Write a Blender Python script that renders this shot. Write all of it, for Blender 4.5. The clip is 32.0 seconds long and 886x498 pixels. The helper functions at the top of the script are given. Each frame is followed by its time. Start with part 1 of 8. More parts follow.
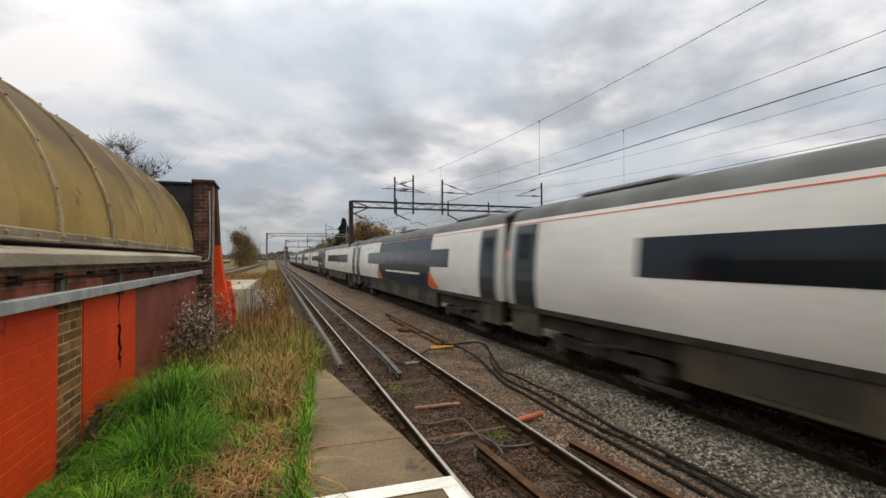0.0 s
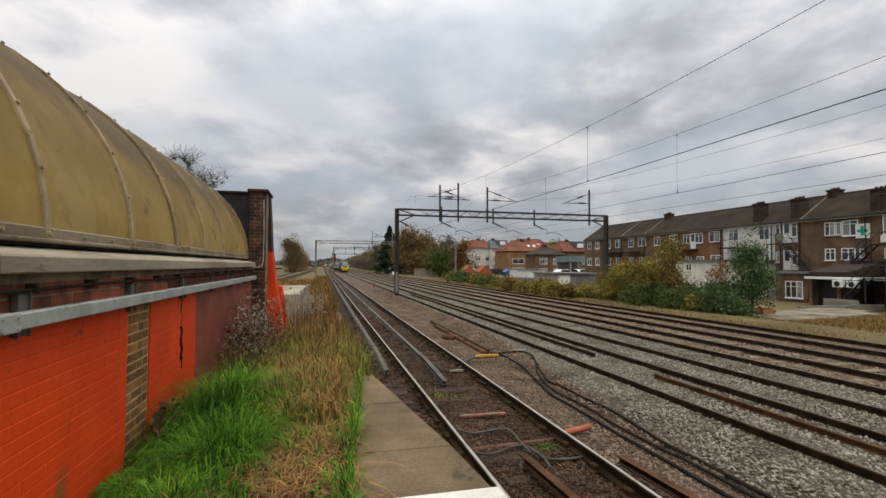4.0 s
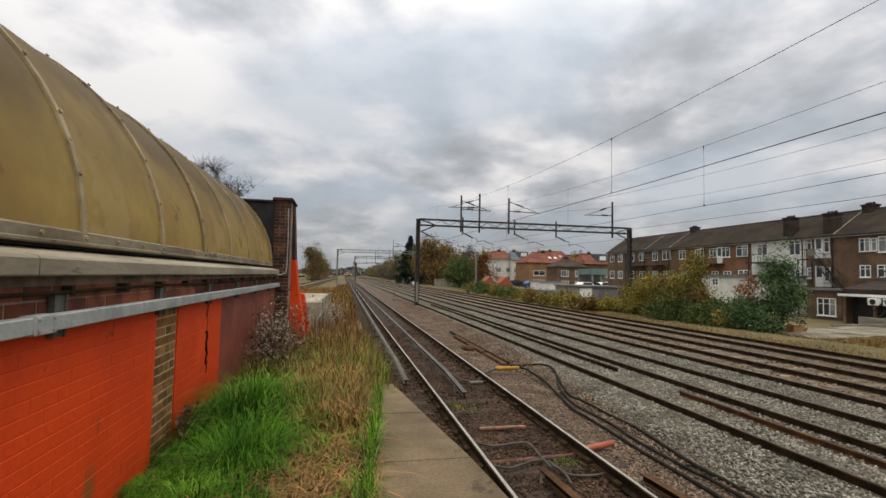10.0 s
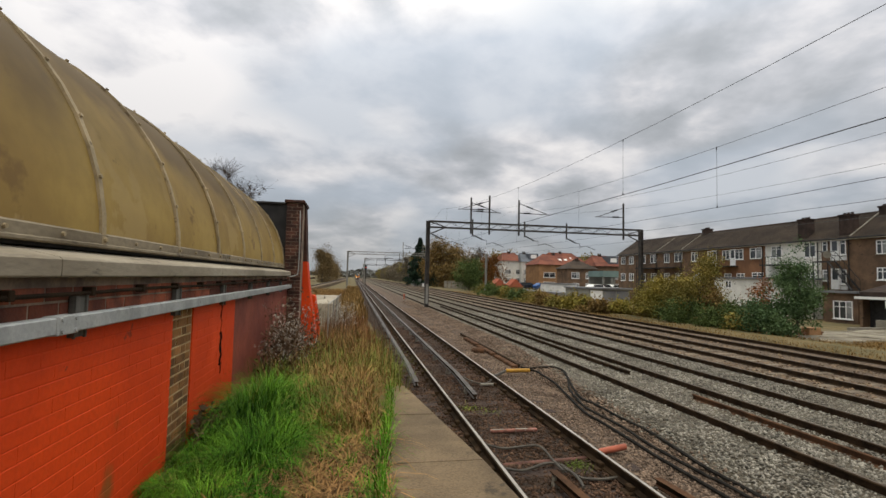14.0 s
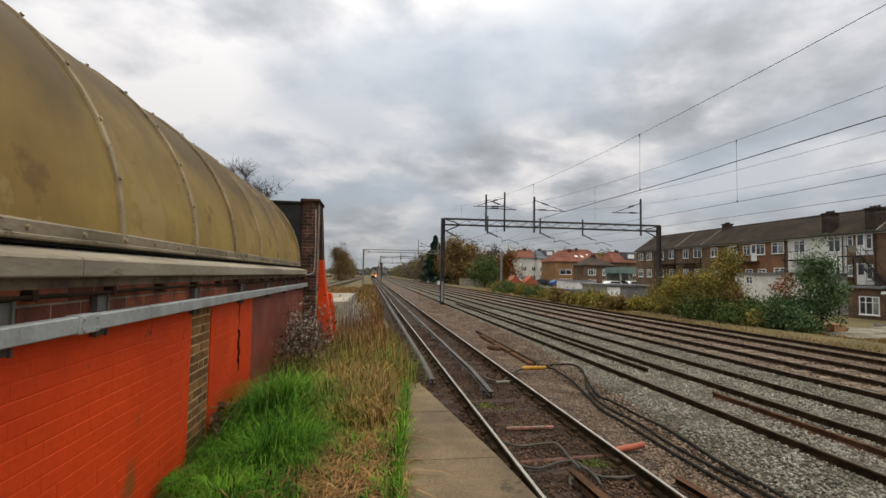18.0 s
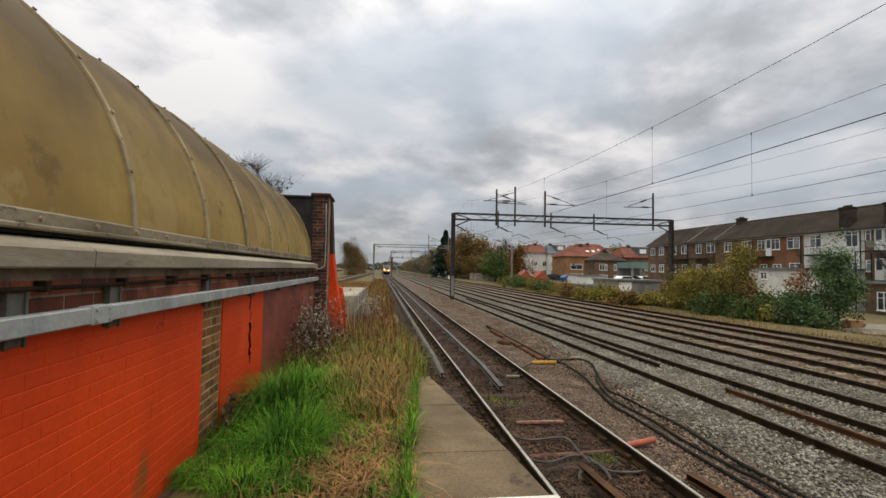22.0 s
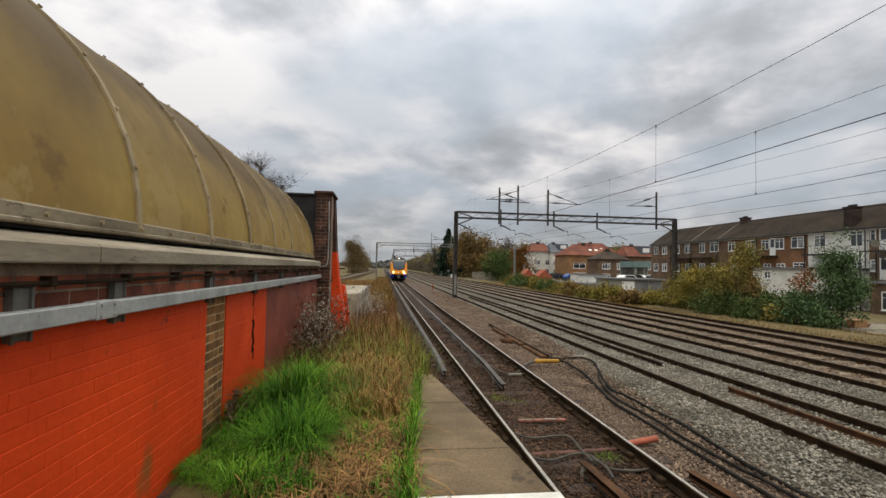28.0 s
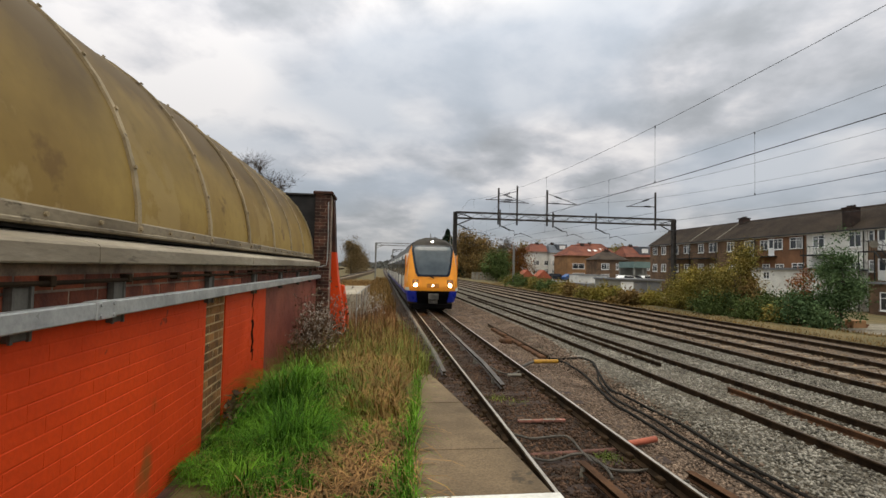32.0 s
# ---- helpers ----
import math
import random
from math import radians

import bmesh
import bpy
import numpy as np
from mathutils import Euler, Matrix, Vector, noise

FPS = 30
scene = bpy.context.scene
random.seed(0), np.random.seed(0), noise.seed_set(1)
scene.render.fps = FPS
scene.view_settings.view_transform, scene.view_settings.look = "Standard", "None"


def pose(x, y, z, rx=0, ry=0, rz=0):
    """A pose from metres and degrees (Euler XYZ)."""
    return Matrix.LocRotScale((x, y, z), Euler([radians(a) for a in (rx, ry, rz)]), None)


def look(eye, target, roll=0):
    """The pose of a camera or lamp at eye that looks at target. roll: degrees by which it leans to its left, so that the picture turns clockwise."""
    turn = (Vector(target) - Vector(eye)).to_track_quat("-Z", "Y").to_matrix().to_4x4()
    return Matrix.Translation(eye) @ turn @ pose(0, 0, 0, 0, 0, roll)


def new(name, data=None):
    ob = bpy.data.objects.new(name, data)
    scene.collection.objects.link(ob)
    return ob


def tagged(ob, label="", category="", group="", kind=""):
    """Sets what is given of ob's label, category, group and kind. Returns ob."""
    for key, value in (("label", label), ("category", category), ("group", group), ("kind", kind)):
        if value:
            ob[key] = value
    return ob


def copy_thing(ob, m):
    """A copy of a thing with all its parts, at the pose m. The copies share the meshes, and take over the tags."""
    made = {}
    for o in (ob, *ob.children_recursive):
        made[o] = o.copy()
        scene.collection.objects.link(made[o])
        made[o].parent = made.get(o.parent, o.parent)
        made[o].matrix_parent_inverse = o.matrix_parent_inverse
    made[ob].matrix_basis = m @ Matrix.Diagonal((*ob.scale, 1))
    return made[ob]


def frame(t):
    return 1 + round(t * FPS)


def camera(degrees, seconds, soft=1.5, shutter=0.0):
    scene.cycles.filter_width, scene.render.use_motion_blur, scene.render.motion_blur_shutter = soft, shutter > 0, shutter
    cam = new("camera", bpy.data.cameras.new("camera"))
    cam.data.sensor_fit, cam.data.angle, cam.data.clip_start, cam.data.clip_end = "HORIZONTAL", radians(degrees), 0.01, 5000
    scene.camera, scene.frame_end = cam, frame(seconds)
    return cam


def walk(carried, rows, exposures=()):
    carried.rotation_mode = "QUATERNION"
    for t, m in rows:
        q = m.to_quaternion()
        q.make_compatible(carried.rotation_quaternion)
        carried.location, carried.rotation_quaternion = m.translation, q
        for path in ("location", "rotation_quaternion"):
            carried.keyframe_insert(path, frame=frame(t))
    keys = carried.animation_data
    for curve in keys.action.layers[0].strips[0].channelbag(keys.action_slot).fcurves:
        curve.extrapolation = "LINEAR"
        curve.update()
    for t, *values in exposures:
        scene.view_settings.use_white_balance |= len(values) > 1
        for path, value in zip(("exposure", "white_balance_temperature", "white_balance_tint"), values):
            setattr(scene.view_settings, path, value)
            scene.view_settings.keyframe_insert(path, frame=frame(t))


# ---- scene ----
cam = camera(85.01, 32.0, soft=1.5, shutter=0.18)


def held(yaw, pitch, roll, x, y, z):
    """A hand-held camera: yaw to the left, pitch up, roll, in degrees."""
    return pose(x, y, z, 90 + pitch, 0, yaw) @ pose(0, 0, 0, 0, 0, roll)


walk(cam, [(r[0], held(*r[1:])) for r in (
    (0.0, -19.258, 1.070, -0.159, 0.042, -0.011, 2.339),
    (0.5, -18.371, 1.181, -0.137, 0.041, -0.011, 2.339),
    (1.0, -17.436, 1.295, -0.029, 0.039, -0.009, 2.339),
    (1.5, -16.888, 1.363, 0.026, 0.035, -0.009, 2.340),
    (2.0, -16.251, 1.473, 0.096, 0.031, -0.007, 2.341),
    (2.5, -15.576, 1.616, 0.153, 0.029, -0.006, 2.341),
    (3.0, -14.931, 1.770, 0.249, 0.025, -0.006, 2.341),
    (3.5, -14.366, 1.884, 0.256, 0.021, -0.007, 2.340),
    (5.5, -13.272, 2.342, 0.614, 0.018, -0.008, 2.339),
    (6.0, -12.919, 2.576, 0.799, 0.015, -0.008, 2.339),
    (6.5, -12.605, 2.807, 0.948, 0.012, -0.005, 2.338),
    (7.0, -12.315, 3.009, 1.058, 0.011, -0.003, 2.337),
    (7.5, -12.094, 3.122, 1.119, 0.009, -0.002, 2.336),
    (8.0, -12.066, 3.188, 1.086, 0.007, -0.001, 2.335),
    (8.5, -12.025, 3.214, 1.133, 0.006, -0.001, 2.334),
    (9.0, -11.792, 3.207, 1.166, 0.006, -0.002, 2.333),
    (9.5, -11.655, 3.187, 1.214, 0.004, -0.003, 2.332),
    (10.0, -11.539, 3.184, 1.205, 0.003, -0.002, 2.331),
    (10.5, -11.301, 3.192, 1.241, 0.000, -0.002, 2.330),
    (11.0, -10.998, 3.195, 1.266, -0.002, -0.003, 2.330),
    (11.5, -10.904, 3.190, 1.265, -0.006, -0.002, 2.329),
    (12.0, -10.925, 3.211, 1.268, -0.009, -0.003, 2.329),
    (12.5, -10.962, 3.222, 1.251, -0.013, -0.003, 2.329),
    (13.0, -10.710, 3.292, 1.289, -0.016, -0.005, 2.329),
    (13.5, -10.517, 3.388, 1.310, -0.019, -0.006, 2.330),
    (14.0, -10.391, 3.393, 1.288, -0.020, -0.007, 2.329),
    (14.5, -10.270, 3.399, 1.292, -0.019, -0.006, 2.329),
    (16.5, -9.132, 3.155, 1.002, -0.018, -0.007, 2.331),
    (17.0, -9.069, 3.122, 0.993, -0.017, -0.007, 2.331),
    (17.5, -8.896, 3.104, 0.976, -0.013, -0.004, 2.329),
    (18.0, -8.589, 3.059, 0.941, -0.010, -0.004, 2.330),
    (18.5, -8.111, 2.853, 0.958, -0.008, -0.003, 2.329),
    (19.0, -7.828, 2.673, 0.939, -0.004, -0.001, 2.327),
    (19.5, -7.832, 2.682, 0.960, 0.002, 0.001, 2.325),
    (20.0, -7.856, 2.721, 0.949, 0.004, 0.002, 2.323),
    (20.5, -7.736, 2.659, 0.963, 0.004, 0.004, 2.321),
    (21.0, -7.515, 2.454, 0.981, 0.004, 0.006, 2.319),
    (21.5, -7.373, 2.415, 1.030, 0.003, 0.007, 2.317),
    (22.0, -7.372, 2.429, 1.028, 0.001, 0.007, 2.316),
    (22.5, -7.426, 2.443, 1.021, -0.000, 0.006, 2.316),
    (23.0, -7.437, 2.458, 1.005, -0.002, 0.002, 2.316),
    (23.5, -7.438, 2.458, 1.003, -0.003, -0.000, 2.315),
    (24.0, -7.444, 2.454, 1.019, -0.004, -0.001, 2.314),
    (24.5, -7.351, 2.459, 1.044, -0.005, -0.000, 2.313),
    (25.0, -7.191, 2.328, 1.153, -0.004, -0.001, 2.312),
    (25.5, -7.119, 2.255, 1.156, -0.002, 0.000, 2.310),
    (27.5, -7.045, 2.231, 1.177, -0.001, 0.001, 2.309),
    (28.0, -7.054, 2.247, 1.200, -0.000, 0.002, 2.307),
    (28.5, -7.053, 2.248, 1.204, -0.000, 0.002, 2.305),
    (29.0, -7.040, 2.207, 1.220, -0.002, 0.002, 2.304),
    (29.5, -7.046, 2.200, 1.235, -0.002, 0.003, 2.304),
    (30.0, -7.050, 2.238, 1.214, -0.004, 0.004, 2.304),
    (30.5, -7.066, 2.249, 1.223, -0.004, 0.005, 2.304),
    (31.0, -7.118, 2.257, 1.231, -0.004, 0.004, 2.305),
    (31.5, -7.162, 2.257, 1.245, -0.004, 0.005, 2.305),
    (32.0, -7.162, 2.288, 1.234, -0.005, 0.006, 2.306),
)], exposures=((0.0, 0.12), (1.1, 0.12), (1.9, -0.04), (3.2, -0.03), (6.0, 0.0), (32.0, 0.0)))

# ---------------------------------------------------------------- light
def make_world():
    w = bpy.data.worlds.new("overcast_sky")
    w.use_nodes = True
    scene.world = w
    nt = w.node_tree
    nt.nodes.clear()
    N, L = nt.nodes.new, nt.links.new
    out = N("ShaderNodeOutputWorld")
    bg = N("ShaderNodeBackground")
    bg.inputs["Strength"].default_value = SKY
    L(bg.outputs[0], out.inputs[0])
    sky = N("ShaderNodeTexSky")
    sky.sky_type = "NISHITA"
    sky.sun_disc = False
    sky.sun_elevation, sky.sun_rotation = radians(65), radians(SUN_AZ)
    sky.dust_density, sky.ozone_density = 1.0, 2.0
    tc = N("ShaderNodeTexCoord")
    sep = N("ShaderNodeSeparateXYZ")
    L(tc.outputs["Generated"], sep.inputs[0])

    def math_node(op, a, b=None, clamp=False):
        m = N("ShaderNodeMath")
        m.operation, m.use_clamp = op, clamp
        for i, v in enumerate((a, b)):
            if v is None:
                continue
            if isinstance(v, (int, float)):
                m.inputs[i].default_value = v
            else:
                L(v, m.inputs[i])
        return m.outputs[0]

    # cloud layer: directions laid on a flat sheet overhead
    zc = math_node("ADD", math_node("MAXIMUM", sep.outputs[2], 0.0), 0.24)
    px = math_node("DIVIDE", sep.outputs[0], zc)
    py = math_node("DIVIDE", sep.outputs[1], zc)
    comb = N("ShaderNodeCombineXYZ")
    L(px, comb.inputs[0]), L(py, comb.inputs[1])
    comb.inputs[2].default_value = CLOUD_SEED
    turn = N("ShaderNodeMapping")
    turn.inputs["Rotation"].default_value[2] = radians(CLOUD_TURN)
    L(comb.outputs[0], turn.inputs[0])

    def noise_node(scale, detail, rough, dist=0.0):
        n = N("ShaderNodeTexNoise")
        n.inputs["Scale"].default_value = scale
        n.inputs["Detail"].default_value = detail
        n.inputs["Roughness"].default_value = rough
        n.inputs["Distortion"].default_value = dist
        L(turn.outputs[0], n.inputs["Vector"])
        return n.outputs["Fac"]

    big = noise_node(1.15, 3.0, 0.5, 0.15)
    mid = noise_node(3.1, 7.0, 0.52, 0.12)
    fac = math_node("ADD", math_node("MULTIPLY", big, 0.5), math_node("MULTIPLY", mid, 0.5))
    ramp = N("ShaderNodeValToRGB")
    e = ramp.color_ramp.elements
    e[0].position, e[0].color = 0.37, (0.47, 0.495, 0.525, 1)
    e[1].position, e[1].color = 0.58, (1.12, 1.09, 1.08, 1)
    for p, c in ((0.44, (0.58, 0.605, 0.64, 1)), (0.49, (0.73, 0.745, 0.785, 1)), (0.535, (0.95, 0.935, 0.95, 1))):
        n = e.new(p)
        n.color = c
    L(fac, ramp.inputs[0])
    # bluer thin places
    thin = noise_node(1.3, 2.0, 0.4)
    tr = N("ShaderNodeValToRGB")
    tr.color_ramp.elements[0].position, tr.color_ramp.elements[1].position = 0.42, 0.56
    L(thin, tr.inputs[0])
    blue = N("ShaderNodeMix")
    blue.data_type = "RGBA"
    L(math_node("MULTIPLY", tr.outputs[0], 0.65), blue.inputs["Factor"])
    L(ramp.outputs[0], blue.inputs["A"])
    blue.inputs["B"].default_value = (0.62, 0.70, 0.80, 1)
    # haze band near the horizon
    hz = math_node("MULTIPLY", math_node("SUBTRACT", 0.16, sep.outputs[2], True), 4.5, True)
    hmix = N("ShaderNodeMix")
    hmix.data_type = "RGBA"
    L(hz, hmix.inputs["Factor"]), L(blue.outputs["Result"], hmix.inputs["A"])
    hmix.inputs["B"].default_value = (0.50, 0.52, 0.525, 1)
    mix = N("ShaderNodeMix")
    mix.data_type = "RGBA"
    mix.inputs["Factor"].default_value = 0.97
    scl = N("ShaderNodeMix")
    scl.data_type, scl.blend_type = "RGBA", "MULTIPLY"
    scl.inputs["Factor"].default_value = 1.0
    L(hmix.outputs["Result"], scl.inputs["A"])
    # an overcast sky is brightest overhead
    up = math_node("MAXIMUM", sep.outputs[2], 0.0)
    lift = math_node("MULTIPLY", math_node("ADD", 0.90, math_node("MULTIPLY", up, math_node("ADD", 0.28, math_node("MULTIPLY", math_node("MULTIPLY", up, up), 3.3)))), 10.0)
    warm = N("ShaderNodeMix")
    warm.data_type = "RGBA"
    L(math_node("MULTIPLY", math_node("SUBTRACT", sep.outputs[2], 0.45, True), 3.0, True), warm.inputs["Factor"])
    warm.inputs["A"].default_value, warm.inputs["B"].default_value = (1, 1, 1, 1), (1.05, 1.0, 0.86, 1)
    tint = N("ShaderNodeVectorMath")
    tint.operation = "SCALE"
    L(warm.outputs["Result"], tint.inputs[0]), L(lift, tint.inputs["Scale"])
    L(tint.outputs[0], scl.inputs["B"])
    L(sky.outputs[0], mix.inputs["A"]), L(scl.outputs["Result"], mix.inputs["B"])
    L(mix.outputs["Result"], bg.inputs["Color"])


SKY, SUN_AZ, CLOUD_SEED, CLOUD_TURN = 0.0745, 140.0, 152.2, 300.0
make_world()
sun = new("sun", bpy.data.lights.new("sun", "SUN"))
sun.data.energy, sun.data.angle, sun.data.color = 1.0, radians(45), (1.0, 0.94, 0.84)
sun.matrix_world = look((0, 0, 50), (-5, 17, 0))

# ---------------------------------------------------------------- materials
def mat(name, a, b=None, rough=0.8, metal=0.0, scale=3.0, fine=40.0, bump=0.3, depth=0.01, vary=0.0, spots=None, stretch=(1, 1, 1), spec=0.3, contrast=0.12, fine_mix=0.35, world=False):
    """Two-scale procedural surface: colour a to b, fine grain, bump; vary: change from object to object; spots: (colour, amount)."""
    m = bpy.data.materials.new(name)
    m.use_nodes = True
    nt = m.node_tree
    N, L = nt.nodes.new, nt.links.new
    bs = nt.nodes["Principled BSDF"]
    bs.inputs["Roughness"].default_value, bs.inputs["Metallic"].default_value = rough, metal
    bs.inputs["Specular IOR Level"].default_value = spec
    b = b or tuple(c * 0.75 for c in a)
    tc = N("ShaderNodeTexCoord")
    vec = tc.outputs["Object"]
    if world:
        vec = N("ShaderNodeNewGeometry").outputs["Position"]
    if stretch != (1, 1, 1):
        mp = N("ShaderNodeMapping")
        mp.inputs["Scale"].default_value = stretch
        L(vec, mp.inputs[0])
        vec = mp.outputs[0]

    def nz(s, d=4.0, r=0.55):
        n = N("ShaderNodeTexNoise")
        n.inputs["Scale"].default_value, n.inputs["Detail"].default_value, n.inputs["Roughness"].default_value = s, d, r
        L(vec, n.inputs["Vector"])
        return n.outputs["Fac"]

    def mixc(f, x, y, blend="MIX"):
        n = N("ShaderNodeMix")
        n.data_type, n.blend_type = "RGBA", blend
        for sock, v in (("Factor", f), ("A", x), ("B", y)):
            if isinstance(v, (int, float)):
                n.inputs[sock].default_value = v
            elif isinstance(v, tuple):
                n.inputs[sock].default_value = (*v, 1) if len(v) == 3 else v
            else:
                L(v, n.inputs[sock])
        return n.outputs["Result"]

    def ramp(f, lo, hi):
        r = N("ShaderNodeMapRange")
        r.inputs["From Min"].default_value, r.inputs["From Max"].default_value = lo, hi
        L(f, r.inputs[0])
        return r.outputs[0]

    big, small = nz(scale), nz(fine, 3.0)
    col = mixc(ramp(big, 0.5 - contrast, 0.5 + contrast), a, b)
    dark = tuple(c * 0.55 for c in b)
    g = N("ShaderNodeMath")
    g.operation = "MULTIPLY"
    g.inputs[1].default_value = fine_mix
    L(ramp(small, 0.42, 0.75), g.inputs[0])
    col = mixc(g.outputs[0], col, dark)
    if spots:
        col = mixc(ramp(nz(scale * 2.3, 6.0, 0.65), 0.62 - spots[1], 0.66 - spots[1] * 0.6), col, spots[0])
    if vary:
        oi = N("ShaderNodeObjectInfo")
        hs = N("ShaderNodeHueSaturation")
        vr = N("ShaderNodeMapRange")
        vr.inputs["To Min"].default_value, vr.inputs["To Max"].default_value = 1 - vary, 1 + vary
        L(oi.outputs["Random"], vr.inputs[0]), L(vr.outputs[0], hs.inputs["Value"]), L(col, hs.inputs["Color"])
        col = hs.outputs[0]
    L(col, bs.inputs["Base Color"])
    rr = N("ShaderNodeMapRange")
    rr.inputs["To Min"].default_value, rr.inputs["To Max"].default_value = max(0.03, rough - 0.12), min(1, rough + 0.12)
    L(big, rr.inputs[0]), L(rr.outputs[0], bs.inputs["Roughness"])
    if bump:
        bp = N("ShaderNodeBump")
        bp.inputs["Strength"].default_value, bp.inputs["Distance"].default_value = bump, depth
        L(small, bp.inputs["Height"]), L(bp.outputs[0], bs.inputs["Normal"])
    return m


def glow(name, colour, strength):
    m = bpy.data.materials.new(name)
    m.use_nodes = True
    bs = m.node_tree.nodes["Principled BSDF"]
    bs.inputs["Base Color"].default_value = (*colour, 1)
    bs.inputs["Emission Color"].default_value = (*colour, 1)
    bs.inputs["Emission Strength"].default_value = strength
    return m


# ---------------------------------------------------------------- mesh tools
def box(bm, x0, y0, z0, x1, y1, z1, bevel=0.0, m=None):
    """A box between two corners, edges bevelled; m moves it."""
    r = bmesh.ops.create_cube(bm, size=1.0)
    vs = r["verts"]
    s = Matrix.Translation(((x0 + x1) / 2, (y0 + y1) / 2, (z0 + z1) / 2)) @ Matrix.Diagonal((abs(x1 - x0), abs(y1 - y0), abs(z1 - z0), 1))
    bmesh.ops.transform(bm, matrix=(m @ s) if m else s, verts=vs)
    if bevel:
        es = list({e for v in vs for e in v.link_edges})
        bmesh.ops.bevel(bm, geom=es, offset=bevel, segments=1, affect="EDGES")
    return bm


def rod(bm, p, q, r, n=6, r2=None):
    """A round bar from p to q."""
    p, q = Vector(p), Vector(q)
    d = q - p
    m = Matrix.Translation((p + q) / 2) @ d.to_track_quat("Z", "Y").to_matrix().to_4x4()
    bmesh.ops.create_cone(bm, cap_ends=True, segments=n, radius1=r, radius2=r if r2 is None else r2, depth=d.length, matrix=m)
    return bm


def pipe_along(bm, pts, r, n=6):
    """A round bar along a line of points."""
    rings = []
    for i, p in enumerate(pts):
        p = Vector(p)
        d = (Vector(pts[min(i + 1, len(pts) - 1)]) - Vector(pts[max(i - 1, 0)])).normalized()
        u = d.orthogonal().normalized() if abs(d.z) > 0.9 else Vector((0, 0, 1)).cross(d).normalized()
        v = d.cross(u)
        rings.append([bm.verts.new(p + u * (r * math.cos(2 * math.pi * k / n)) + v * (r * math.sin(2 * math.pi * k / n))) for k in range(n)])
    for a, b in zip(rings, rings[1:]):
        for k in range(n):
            bm.faces.new((a[k], a[(k + 1) % n], b[(k + 1) % n], b[k]))
    bm.faces.new(rings[0][::-1]), bm.faces.new(rings[-1])
    return bm


def prism(bm, outline, y0, y1, closed=True):
    """An outline of (x, z) drawn along y."""
    a = [bm.verts.new((x, y0, z)) for x, z in outline]
    b = [bm.verts.new((x, y1, z)) for x, z in outline]
    n = len(outline)
    for k in range(n if closed else n - 1):
        bm.faces.new((a[k], b[k], b[(k + 1) % n], a[(k + 1) % n]))
    if closed:
        bm.faces.new(a), bm.faces.new(b[::-1])
    return bm


def mesh_of(name, bm, *mats, smooth=False):
    bmesh.ops.recalc_face_normals(bm, faces=bm.faces)
    if smooth:
        for e in bm.edges:
            if len(e.link_faces) == 2 and e.calc_face_angle() > 0.6:
                e.smooth = False
    me = bpy.data.meshes.new(name)
    bm.to_mesh(me)
    bm.free()
    for m in mats:
        me.materials.append(m)
    if smooth:
        me.polygons.foreach_set("use_smooth", [True] * len(me.polygons))
    return me


def thing(name, bm, m, label="", category="", kind="", group="", smooth=False, at=None):
    """A top-level object: of a bmesh, or an empty when bm is None."""
    ob = new(name, mesh_of(name, bm, *(m if isinstance(m, tuple) else (m,)), smooth=smooth) if bm else None)
    if at:
        ob.matrix_basis = at
    return tagged(ob, label, category, group, kind)


def part(name, bm, m, parent, label="", smooth=False, kind="", at=None):
    """One mesh under a thing or a part."""
    ob = new(name, bm if isinstance(bm, bpy.types.Mesh) else mesh_of(name, bm, *(m if isinstance(m, tuple) else (m,)), smooth=smooth))
    ob.parent = parent
    if at:
        ob.matrix_basis = at
    return tagged(ob, label, kind=kind)


def B():
    return bmesh.new()


rnd = random.Random(7)

M_ORANGE = mat("orange_paint", (0.80, 0.074, 0.010), (0.56, 0.046, 0.008), 0.6, spec=0.16, scale=1.1, fine=30, bump=0.3, depth=0.005, spots=((0.30, 0.045, 0.018), -0.03), contrast=0.22, fine_mix=0.22, world=True)

def stain_paint(m, blots):
    """Olive damp stains on paint; blots: (y, z, half width, half height, amount)."""
    nt = m.node_tree
    N, L = nt.nodes.new, nt.links.new
    bs = nt.nodes["Principled BSDF"]
    col = bs.inputs["Base Color"].links[0].from_socket
    pos = N("ShaderNodeNewGeometry").outputs["Position"]
    nz = N("ShaderNodeTexNoise")
    nz.inputs["Scale"].default_value, nz.inputs["Detail"].default_value = 14.0, 4.0
    L(pos, nz.inputs["Vector"])
    for y, z, hw, hh, amount in blots:
        mp, ln, ad, mr, mx = N("ShaderNodeMapping"), N("ShaderNodeVectorMath"), N("ShaderNodeMath"), N("ShaderNodeMapRange"), N("ShaderNodeMix")
        mp.inputs["Scale"].default_value = (0, 1 / hw, 1 / hh)
        mp.inputs["Location"].default_value = (0, -y / hw, -z / hh)
        L(pos, mp.inputs[0])
        ln.operation = "LENGTH"
        L(mp.outputs[0], ln.inputs[0])
        ad.operation = "ADD"
        L(ln.outputs["Value"], ad.inputs[0]), L(nz.outputs["Fac"], ad.inputs[1])
        mr.inputs["From Min"].default_value, mr.inputs["From Max"].default_value = 1.5, 0.75
        mr.inputs["To Max"].default_value = amount
        L(ad.outputs[0], mr.inputs[0])
        mx.data_type = "RGBA"
        L(mr.outputs[0], mx.inputs["Factor"]), L(col, mx.inputs["A"])
        mx.inputs["B"].default_value = (0.26, 0.095, 0.022, 1)
        col = mx.outputs["Result"]
    L(col, bs.inputs["Base Color"])


